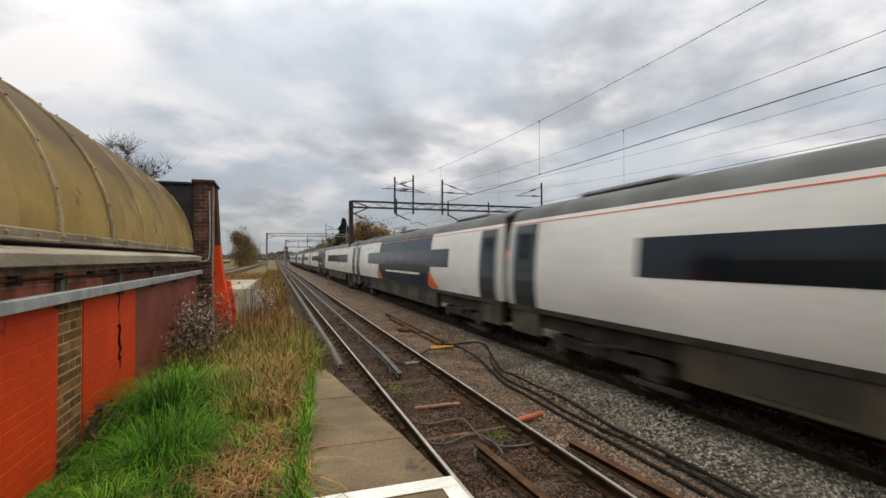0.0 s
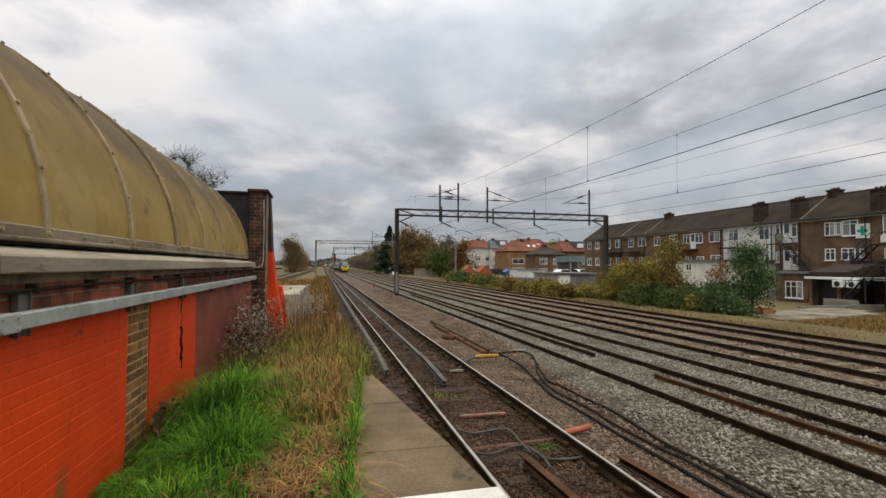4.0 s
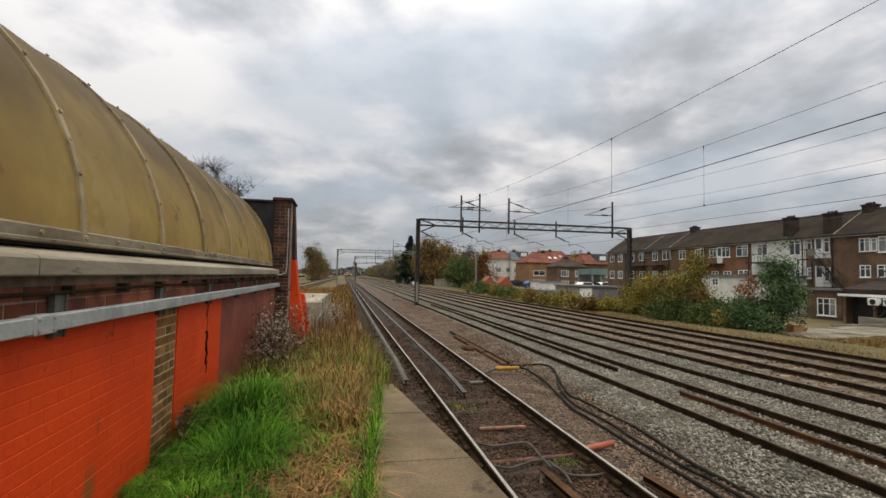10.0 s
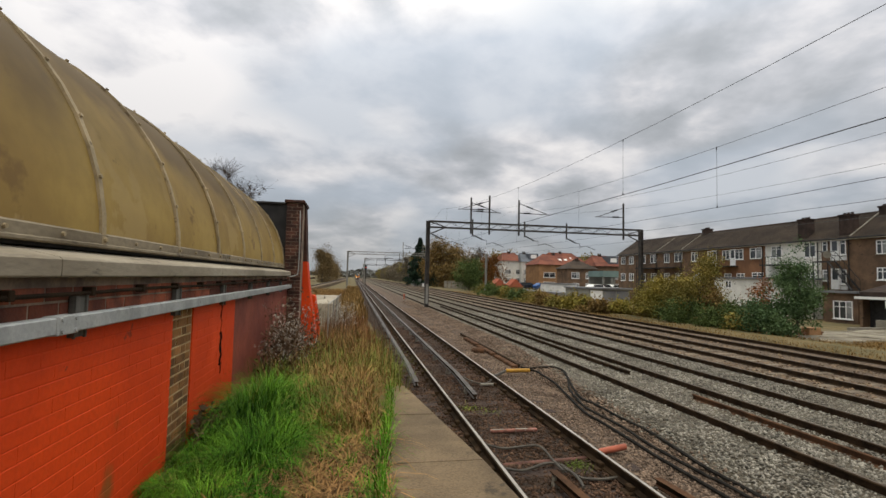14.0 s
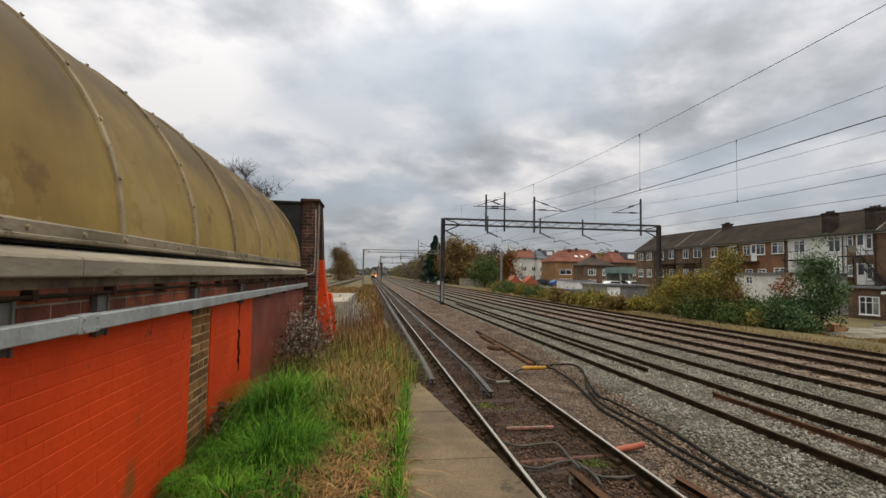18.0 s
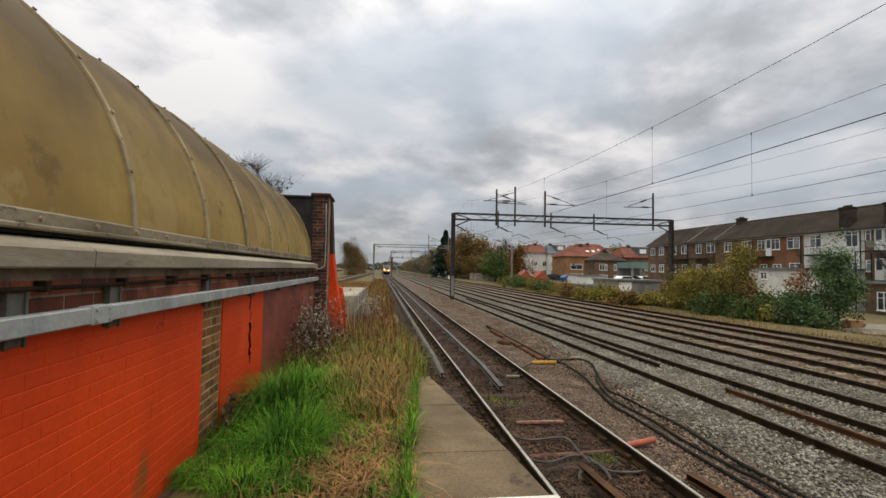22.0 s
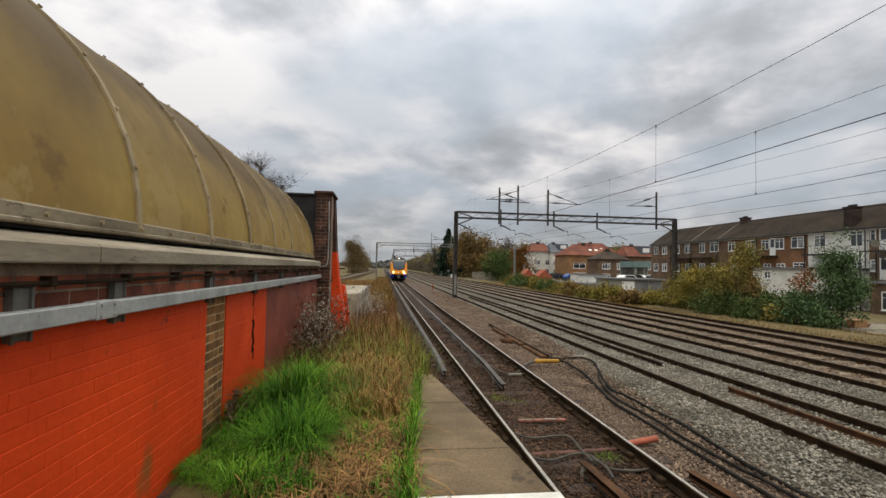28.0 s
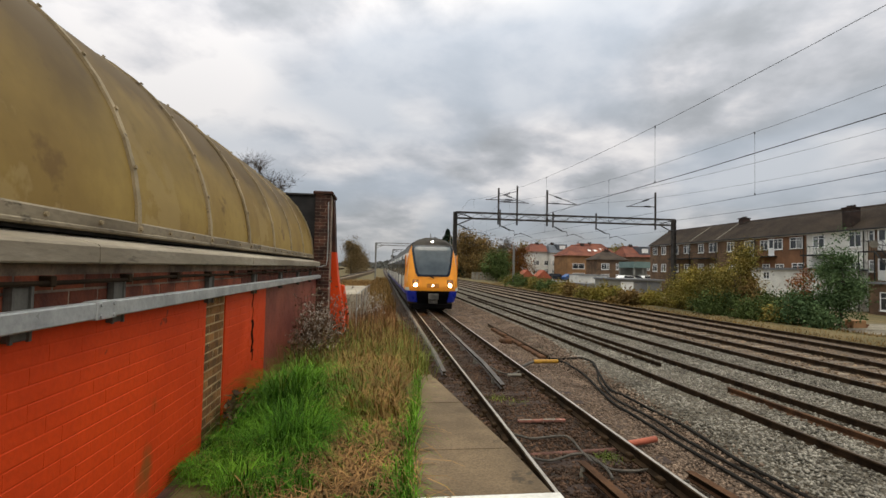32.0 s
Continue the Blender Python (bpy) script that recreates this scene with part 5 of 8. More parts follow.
part("canopy_roof", box(B(), 47.2, 86.0, 3.2, 53.0, 92.0, 4.35), M_GREEN_CLAD, th)
for x in (47.5, 49.2, 50.9, 52.7):
    part("canopy_post", box(B(), x - 0.15, 86.3, -1.0, x + 0.15, 86.6, 3.3), M_RENDER_G, th)
part("back_wall", box(B(), 47.2, 91.6, -1.0, 53.0, 91.9, 3.3), M_RENDER_G, th)
for k, x in enumerate((28.4, 31.7)):
    th = thing("shed", None, None, "small shed with an orange-red gabled end", "shed", group="garden sheds")
    part("wall", box(B(), x - 1.5, 92, -0.8, x + 1.5, 95, 0.8), M_HB_RED, th)
    bm = B()
    prism(bm, ((x - 1.62, 0.8), (x, 2.4), (x + 1.62, 0.8)), 91.9, 95.1)
    part("roof", bm, mat("orange_shed_paint", (0.36, 0.09, 0.045), (0.26, 0.07, 0.036), 0.8, scale=1, fine=9), th)
th = thing("garden_wall", None, None, "long concrete panel wall along the railway edge", "wall", "structure")
for k in range(9):
    part("panel", box(B(), 23.6 + k * 0.95, 126.0 - k * 0.3, -0.9, 24.5 + k * 0.95, 126.12 - k * 0.3, 1.5), M_COPING, th)


thing("yard", box(B(), 33.0, 75.5, -1.2, 60.0, 99.0, 0.3), M_FLAT, "concrete yard in front of houses", "yard", "structure")


def parked_car(x, y, rz, m, label):
    th = thing("parked_car", None, None, label, "car", at=pose(x, y, 0.3, 0, 0, rz))
    bm = B()
    prism(bm, ((-2.1, 0.35), (2.1, 0.35), (2.15, 0.75), (1.3, 0.9), (0.75, 1.42), (-1.2, 1.45), (-1.9, 0.95), (-2.15, 0.85)), -0.85, 0.85)
    bmesh.ops.bevel(bm, geom=bm.edges[:], offset=0.06, segments=2, affect="EDGES")
    part("body", bm, m, th)
    for yy in (-0.86, 0.86):
        part("side_window", box(B(), -1.35, yy - 0.012, 0.95, 0.75, yy + 0.012, 1.35), M_PANE, th)
        for xx in (-1.3, 1.3):
            wh = part("wheel", rod(B(), (xx, yy - 0.1, 0.32), (xx, yy + 0.1, 0.32), 0.32, 14), M_RUBBER, th)
            part("rim", rod(B(), (xx, yy - 0.12, 0.32), (xx, yy + 0.12, 0.32), 0.18, 10), M_GALV, wh)
    return th


M_CAR_B = mat("blue_car_paint", (0.03, 0.10, 0.28), None, 0.3, scale=1, fine=9, bump=0, spec=0.6)
M_CAR_D = mat("dark_car_paint", (0.02, 0.022, 0.028), None, 0.25, scale=1, fine=9, bump=0, spec=0.6)
for x, y, rz, m, l in ((37.6, 92, 10, M_CAR_B, "blue car parked by garden sheds"), (34.6, 94, 5, M_CAR_D, "dark car parked by garden sheds"), (48.5, 84, 20, M_FRAME, "white car parked under a canopy"), (45.0, 82, 10, M_CAR_D, "dark car parked in a yard"), (42.6, 80, 15, M_FRAME, "white van-like car parked in a yard")):
    parked_car(x, y, rz, m, l)

# ---------------------------------------------------------------- plants
def leaf_mat(name, a, b, spread=(0.55, 1.5)):
    m = mat(name, a, b, 0.8, scale=1.2, fine=9, bump=0, world=True, contrast=0.15)
    nt = m.node_tree
    bs = nt.nodes["Principled BSDF"]
    bs.inputs["Specular IOR Level"].default_value = 0.08
    g = nt.nodes.new("ShaderNodeNewGeometry")
    hs = nt.nodes.new("ShaderNodeHueSaturation")
    mr = nt.nodes.new("ShaderNodeMapRange")
    mr.inputs["To Min"].default_value, mr.inputs["To Max"].default_value = spread
    col = bs.inputs["Base Color"].links[0].from_socket
    nt.links.new(g.outputs["Random Per Island"], mr.inputs[0])
    nt.links.new(mr.outputs[0], hs.inputs["Value"])
    nt.links.new(col, hs.inputs["Color"])
    nt.links.new(hs.outputs[0], bs.inputs["Base Color"])
    return m


M_LEAF_YG = leaf_mat("yellow_green_leaves", (0.31, 0.235, 0.048), (0.17, 0.155, 0.036), (0.6, 1.4))
M_LEAF_OL = leaf_mat("olive_leaves", (0.25, 0.185, 0.045), (0.14, 0.125, 0.033), (0.65, 1.4))
M_LEAF_G = leaf_mat("green_leaves", (0.105, 0.14, 0.042), (0.062, 0.088, 0.03), (0.55, 1.5))
M_LEAF_DG = leaf_mat("dark_green_leaves", (0.10, 0.15, 0.06), (0.06, 0.10, 0.042), (0.65, 1.4))
M_LEAF_R = leaf_mat("rust_leaves", (0.30, 0.115, 0.04), (0.17, 0.07, 0.03))
M_LEAF_BR = leaf_mat("brown_green_leaves", (0.235, 0.145, 0.05), (0.14, 0.10, 0.038))
M_LEAF_O = leaf_mat("orange_leaves", (0.21, 0.09, 0.026), (0.13, 0.06, 0.02))
M_LEAF_HR = leaf_mat("thin_brown_leaves", (0.20, 0.135, 0.06), (0.12, 0.088, 0.042))
M_LEAF_GB = leaf_mat("grey_brown_leaves", (0.19, 0.155, 0.105), (0.125, 0.105, 0.075))
M_CONIFER = leaf_mat("conifer_needles", (0.028, 0.05, 0.03), (0.018, 0.034, 0.021))
M_BARK = mat("grey_brown_bark", (0.09, 0.07, 0.055), (0.05, 0.04, 0.032), 0.95, scale=5, fine=25, bump=0.6, stretch=(1, 1, 0.3))
M_G1 = leaf_mat("fresh_grass", (0.145, 0.295, 0.022), (0.03, 0.105, 0.008), (0.3, 1.6))
# deeper grass, dark enough to stand for shade behind the dip too
M_G7 = leaf_mat("deep_and_shaded_green_grass", (0.036, 0.098, 0.012), (0.012, 0.04, 0.005), (0.4, 1.5))
M_G2 = leaf_mat("straw_grass", (0.32, 0.185, 0.065), (0.165, 0.094, 0.036), (0.45, 1.5))
M_G3 = leaf_mat("red_brown_stems", (0.19, 0.09, 0.035), (0.12, 0.055, 0.024))
M_G4 = leaf_mat("tawny_bank_grass", (0.23, 0.13, 0.042), (0.12, 0.078, 0.026))
M_G5 = leaf_mat("matted_straw", (0.32, 0.18, 0.068), (0.16, 0.09, 0.036), (0.4, 1.6))
M_G6 = leaf_mat("yellowing_grass", (0.19, 0.20, 0.04), (0.09, 0.12, 0.022))
M_STEM = leaf_mat("dark_dead_stems", (0.14, 0.085, 0.05), (0.085, 0.055, 0.034))
M_SEED = leaf_mat("pale_seed_heads", (0.50, 0.455, 0.39), (0.34, 0.30, 0.25))


def soup(name, verts, quads, m):
    me = bpy.data.meshes.new(name)
    me.vertices.add(len(verts))
    me.vertices.foreach_set("co", np.asarray(verts, np.float32).ravel())
    q = np.asarray(quads, np.int32)
    me.loops.add(q.size)
    me.loops.foreach_set("vertex_index", q.ravel())
    me.polygons.add(len(q))
    me.polygons.foreach_set("loop_start", np.arange(0, q.size, q.shape[1], dtype=np.int32))
    me.update(calc_edges=True)
    me.materials.append(m)
    return me


def leaves(name, centres, size, m, rng, droop=0.0):
    """Small folded leaves round the given points."""
    n = len(centres)
    a = rng.normal(size=(n, 3))
    a /= np.linalg.norm(a, axis=1, keepdims=True)
    b = np.cross(a, rng.normal(size=(n, 3)))
    b /= np.linalg.norm(b, axis=1, keepdims=True)
    s = (size * rng.uniform(0.6, 1.5, n))[:, None]
    c = np.asarray(centres)
    v = np.stack([c - a * s, c + b * s * 0.55, c + a * s, c - b * s * 0.55], 1).reshape(-1, 3)
    return soup(name, v, np.arange(4 * n).reshape(n, 4), m)


def limbs(bm, base, height, r, rng, spread, n=7, twigs=5, start=0.25):
    """A tapered trunk with limbs and twigs; returns the tips."""
    tips = []
    lean = rng.normal(size=2) * 0.05
    top = Vector((base[0] + lean[0] * height, base[1] + lean[1] * height, base[2] + height * 0.82))
    b = Vector(base)
    mid = b.lerp(top, 0.5) + Vector((rng.normal() * 0.04 * height, rng.normal() * 0.04 * height, 0))
    for p, q, ra, rb in ((b, mid, r, r * 0.65), (mid, top, r * 0.65, r * 0.2)):
        rod(bm, p, q, ra, 7, rb)
    for k in range(n):
        t = start + (0.95 - start) * (k + rng.uniform(0, 0.6)) / n
        p = b.lerp(mid, t * 2) if t < 0.5 else mid.lerp(top, t * 2 - 1)
        a = rng.uniform(0, 2 * math.pi)
        ln = spread * rng.uniform(0.6, 1.0) * (1.15 - 0.5 * t)
        q = p + Vector((math.cos(a) * ln, math.sin(a) * ln, ln * rng.uniform(0.35, 0.9)))
        rod(bm, p, q, r * 0.32 * (1.1 - t * 0.6), 5, r * 0.1)
        tips.append(q)
        for _ in range(twigs):
            s = p.lerp(q, rng.uniform(0.35, 1.0))
            d = Vector((rng.normal(), rng.normal(), abs(rng.normal()) * 0.9 + 0.2)).normalized() * ln * rng.uniform(0.25, 0.55)
            rod(bm, s, s + d, r * 0.07, 4, r * 0.02)
            tips.append(s + d)
    tips.append(top)
    return tips


def tree(name, base, height, spread, m, label, category, seed, n_leaf=2200, leaf=0.11, r=None, n=8, clump=0.5, start=0.2, low=0.0, group=""):
    rng = np.random.default_rng(seed)
    th = thing(name, None, None, label, category, group=group)
    bm = B()
    tips = limbs(bm, (0, 0, -0.15), height, r or height * 0.02, rng, spread, n, 5, start)
    part("trunk", bm, M_BARK, th)
    tips = np.array([tuple(t) for t in tips])
    if low:
        extra = rng.normal(size=(int(len(tips) * 0.6), 3)) * (spread * 0.5, spread * 0.5, height * low * 0.5) + (0, 0, height * low)
        extra[:, 2] = np.abs(extra[:, 2])
        tips = np.vstack([tips, extra])
    w = rng.uniform(0.3, 1.4, len(tips))
    idx = rng.choice(len(tips), n_leaf, p=w / w.sum())
    c = tips[idx] + rng.normal(size=(n_leaf, 3)) * clump * rng.uniform(0.35, 1.0, (len(tips), 1))[idx]
    c[:, 2] = np.abs(c[:, 2])
    part("crown", leaves("crown", c, leaf, m, rng), None, th)
    th.location = base
    return th


AUT = "shrubs and trees along the railway fence"
for x, y, h, sp, m, sd, lb in ((22.5, 25.7, 1.3, 1.0, M_LEAF_G, 111, "low green bramble mass beside the track"), (22.9, 23.7, 1.6, 1.0, M_LEAF_DG, 112, "low dark green bush under a taller shrub"), (22.4, 28.2, 1.3, 1.1, M_LEAF_G, 113, "low green bramble mass beside the track"), (22.9, 34.8, 2.2, 1.1, M_LEAF_OL, 114, "olive-green bush by the railway fence"), (22.6, 30.6, 1.5, 1.1, M_LEAF_G, 115, "low green bush below yellow autumn bushes")):
    tree("shrub", (x, y, -0.45), h, sp, m, lb, "bush", sd, 6500, 0.058, clump=0.4, low=0.4, group=AUT)
tree("autumn_bush", (22.6, 33.0, -0.45), 3.5, 1.1, M_LEAF_YG, "yellow-green autumn bush by the railway fence", "bush", 11, 11000, 0.058, clump=0.42, low=0.3, group=AUT, n=12)
tree("autumn_bush", (22.9, 31.2, -0.45), 3.4, 1.2, M_LEAF_OL, "olive autumn bush by the railway fence", "bush", 12, 12000, 0.058, clump=0.44, low=0.3, group=AUT, n=12)
tree("autumn_bush", (22.0, 37.2, -0.45), 1.2, 0.9, M_LEAF_YG, "low yellow autumn bush beside a mast", "bush", 13, 3000, 0.075, clump=0.3, low=0.35, group=AUT)
tree("shrub", (22.8, 29.2, -0.45), 5.3, 1.3, M_LEAF_OL, "tall olive-brown shrub with thin top", "bush", 14, 11000, 0.055, clump=0.48, low=0.25, group=AUT, n=12)
tree("shrub", (22.9, 27.3, -0.45), 2.7, 1.0, M_LEAF_BR, "sparse shrub with rust-brown leaves", "bush", 20, 3200, 0.07, clump=0.36, low=0.35, group=AUT)
tree("shrub", (21.9, 29.5, -0.4), 1.1, 1.0, M_LEAF_G, "low dark green bramble bush beside the track", "bush", 15, 6500, 0.058, clump=0.4, low=0.4, group=AUT)
tree("shrub", (22.2, 26.6, -0.45), 1.0, 0.9, M_LEAF_G, "low green bush beside the track", "bush", 16, 6000, 0.058, clump=0.38, low=0.4, group=AUT)
tree("shrub", (22.3, 24.9, -0.45), 0.8, 0.8, M_LEAF_OL, "low olive bush beside the track", "bush", 26, 2400, 0.075, clump=0.3, low=0.4, group=AUT)
tree("rowan_tree", (23.4, 24.5, -0.45), 3.9, 0.75, M_LEAF_R, "small tree with sparse rust-red leaves", "tree", 17, 1500, 0.06, clump=0.3, low=0.4, group=AUT)
tree("evergreen_shrub", (24.0, 22.9, -0.45), 4.9, 0.95, M_LEAF_DG, "tall dark green shrub against white walls", "bush", 18, 12000, 0.058, clump=0.36, low=0.4, group=AUT, n=13)
tree("evergreen_shrub", (22.6, 22.5, -0.45), 1.35, 0.6, M_LEAF_DG, "low grey-green bush beside rough ground", "bush", 19, 3200, 0.065, clump=0.26, low=0.4, group=AUT)
for k, (x, y, h, m, s) in enumerate(((20.6, 38, 0.7, M_LEAF_BR, 1.3), (20.6, 42, 0.7, M_LEAF_YG, 1.2), (20.8, 46, 0.75, M_LEAF_OL, 1.4), (20.6, 50, 0.7, M_LEAF_BR, 1.4), (21.0, 55, 0.7, M_LEAF_OL, 1.6), (21.0, 60, 0.8, M_LEAF_G, 1.5), (21.6, 66, 0.8, M_LEAF_OL, 1.7), (21.8, 73, 0.8, M_LEAF_G, 1.8), (22.6, 80, 0.9, M_LEAF_G, 1.8), (23.4, 87, 1.0, M_LEAF_OL, 1.8))):
    tree("bramble", (x, y, -0.4), h, s, m, "low autumn brambles along the lineside bank", "bush", 40 + k, 2600, 0.10, clump=0.34, low=0.4, group=AUT, n=6)
FAR = "trees in the distance"
tree("broadleaf_tree", (25.5, 138, -0.5), 13.5, 5.2, M_LEAF_BR, "large tree with brown-green autumn crown", "tree", 21, 14000, 0.22, clump=1.5, low=0.35, group=FAR, n=12)
tree("broadleaf_tree", (30.5, 142, -0.5), 12.0, 4.8, M_LEAF_BR, "large tree with brown-green autumn crown", "tree", 22, 12000, 0.22, clump=1.5, low=0.35, group=FAR, n=12)
tree("broadleaf_tree", (27.0, 112, -0.5), 6.6, 3.0, M_LEAF_G, "dense bright green tree by a concrete wall", "tree", 23, 12000, 0.15, clump=0.9, low=0.4, group=FAR, n=12)
tree("broadleaf_tree", (33.6, 118, -0.5), 8.6, 3.0, M_LEAF_O, "tree with orange autumn leaves before houses", "tree", 24, 9000, 0.17, clump=1.0, low=0.4, group=FAR, n=10)


def conifer(base, h, r, seed, label):
    rng = np.random.default_rng(seed)
    th = thing("conifer", None, None, label, "tree", group=FAR)
    part("trunk", rod(B(), (0, 0, -0.2), (0, 0, h), 0.25, 7, 0.03), M_BARK, th)
    n = 9000
    t = rng.uniform(0.04, 1.0, n) ** 0.8
    a = rng.uniform(0, 2 * np.pi, n)
    lay = 0.75 + 0.25 * np.sin(t * 40 + a * 2)
    rad = r * np.maximum(1.02 - t, 0) ** 0.85 * lay * rng.uniform(0.35, 1.0, n)
    c = np.stack([rad * np.cos(a), rad * np.sin(a), t * h - rad * 0.25 + 0.3], 1)
    c[:, 2] = np.abs(c[:, 2])
    part("crown", leaves("crown", c, 0.38, M_CONIFER, rng), None, th)
    th.location = base
    return th


conifer((20.2, 150, -0.5), 14.6, 6.4, 31, "tall dark conifer beside the line")
conifer((23.6, 156, -0.5), 12.6, 6.0, 32, "dark conifer beside the line")
rr = random.Random(5)
far_kinds = [tree("broadleaf_tree", (24, 200, -0.5), 11.0, 4.4, m, "distant tree in autumn colours", "tree", 60 + i, 5000, 0.28, clump=1.4, low=0.35, group=FAR) for i, m in enumerate((M_LEAF_GB, M_LEAF_OL, M_LEAF_GB))]
for k in range(22):
    y = 215 + k * 26
    copy_thing(far_kinds[k % 3], pose(23 + rr.uniform(0, 5) + k * 0.6, y, -0.5, 0, 0, rr.uniform(0, 360)))
for k in range(10):
    copy_thing(far_kinds[k % 3], pose(36 + k * 9 + rr.uniform(-2, 2), 150 + rr.uniform(-8, 25), -0.8, 0, 0, rr.uniform(0, 360)))
rw = np.random.default_rng(77)
wx = rw.uniform(-420, 620, 15000)
wy = 760 + rw.normal(size=15000) * 35
top = 9.5 + 3.0 * np.sin(wx * 0.021) + 2.0 * np.sin(wx * 0.067 + 1.0)
# distance haze is mixed into this pale grey-brown leaf colour
wood = new("far_woods", leaves("far_woods", np.stack([wx, wy, rw.uniform(-0.05, 1.0, 15000) * top], 1), 2.0, leaf_mat("hazy_far_woods", (0.15, 0.145, 0.125), (0.105, 0.105, 0.095), (0.8, 1.2)), rw))
tagged(wood, "hazy grey-brown woods along the horizon", "woods", kind="stuff")
# left of the line: rust-brown hedge and bare tree
for k in range(9):
    y = 185 + k * 17
    tree("hedgerow_tree", (-11.2 + rr.uniform(-0.6, 0.4), y, -0.4), 13.6 - k * 0.75, 3.0, M_LEAF_HR, "olive-brown thinning hedgerow tree", "tree", 80 + k, 12000 if k < 2 else 6000 if k < 4 else 2600, 0.16, clump=1.3, low=0.42, group="hedgerow left of the line")


def bare_tree(base, h, spread, seed, label):
    rng = np.random.default_rng(seed)
    th = thing("bare_tree", None, None, label, "tree")
    bm = B()
    tips = limbs(bm, (0, 0, -0.15), h, h * 0.009, rng, spread, 12, 8, 0.35)
    part("trunk", bm, M_BARK, th)
    bm = B()
    for t in tips:
        for _ in range(11):
            d = Vector((rng.normal(), rng.normal(), rng.normal() * 0.5 + 0.7)).normalized() * rng.uniform(0.6, 1.7)
            s = t - d * 0.2
            m = s + d * 0.6 + Vector((rng.normal(), rng.normal(), rng.normal())) * 0.08
            pipe_along(bm, (s, m, m + (d * 0.5 + Vector((rng.normal(), rng.normal(), rng.normal())) * 0.2)), 0.009, 3)
    part("twig_mass", bm, M_BARK, th)
    th.location = base
    return th


bare_tree((-11.4, 45, -0.4), 14.2, 3.4, 91, "bare leafless tree behind the covered stair")
bare_tree((-9.2, 47, -0.4), 12.6, 3.0, 92, "bare leafless tree behind the covered stair")
bare_tree((33.0, 128, -0.5), 12.5, 3.2, 93, "bare leafless tree among houses")


def blades(name, xs, ys, zs, h, width, m, rng, lean=0.35, label="", category="grass", outward=None):
    """Bent grass blades of two quads each."""
    n = len(xs)
    a = rng.uniform(0, 2 * np.pi, n) if outward is None else outward + rng.normal(size=n) * 0.7
    d = np.stack([np.cos(a), np.sin(a), 0 * a], 1)
    w = np.stack([-np.sin(a), np.cos(a), 0 * a], 1) * (width * rng.uniform(0.6, 1.4, n))[:, None]
    p = np.stack([xs, ys, zs], 1)
    hh = h[:, None] if isinstance(h, np.ndarray) else h
    ln = (lean * rng.uniform(0.2, 1.6, n))[:, None]
    up = np.array([0, 0, 1.0])
    q = p + up * hh * 0.5 + d * hh * ln * 0.2
    r = p + up * hh * (0.88 - 0.12 * ln) + d * hh * ln * 0.58
    t = p + up * hh * (1 - 0.38 * ln) + d * hh * ln
    v = np.stack([p - w, p + w, q + w * 0.95, q - w * 0.95, r + w * 0.6, r - w * 0.6, t + w * 0.08, t - w * 0.08], 1).reshape(-1, 3)
    v[:, 2] = np.maximum(v[:, 2], np.repeat(zs, 8) - 0.01)
    k = np.arange(n)[:, None] * 8
    quads = np.concatenate([k + [0, 1, 2, 3], k + [3, 2, 4, 5], k + [5, 4, 6, 7]])
    ob = new(name, soup(name, v, quads, m))
    return tagged(ob, label, category, kind="stuff")


rg = np.random.default_rng(4)


def patchy(n, x0, x1, y0, y1, f):
    """Points in a rectangle kept with probability f(x, y)."""
    x, y = rg.uniform(x0, x1, n), rg.uniform(y0, y1, n)
    k = rg.uniform(0, 1, n) < f(x, y)
    return x[k], y[k]


def tuft(x, y, s):
    return 0.5 + 0.5 * np.sin(x * s + 1.3 * np.sin(y * s * 0.7)) * np.cos(y * s * 0.9 + x)


def bank(y):
    return np.where(y < 6.7, 0.85, np.maximum(-0.28, 0.85 - (y - 6.6) * 0.065))


def tufts(centres, per, spread):
    """Blade feet gathered in tufts, with a height factor for each tuft."""
    c = np.repeat(centres, per, axis=0)
    f = np.repeat(rg.uniform(0.35, 1.65, len(centres)), per)
    o = rg.normal(size=c.shape) * spread
    return c[:, 0] + o[:, 0], c[:, 1] + o[:, 1], f


# lush green tussocks at the wall's foot
def hollow(x, y):
    """A trodden dip among the grass, close to the wall."""
    return np.exp(-((x + 0.93 - (y - 4.4) * 0.12) / 0.2) ** 2 - ((y - 4.42) / 0.3) ** 2)


def painted_shade(x, y):
    """Where shade behind the dip is put into the grass colour."""
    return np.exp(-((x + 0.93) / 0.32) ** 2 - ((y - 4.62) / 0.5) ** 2)


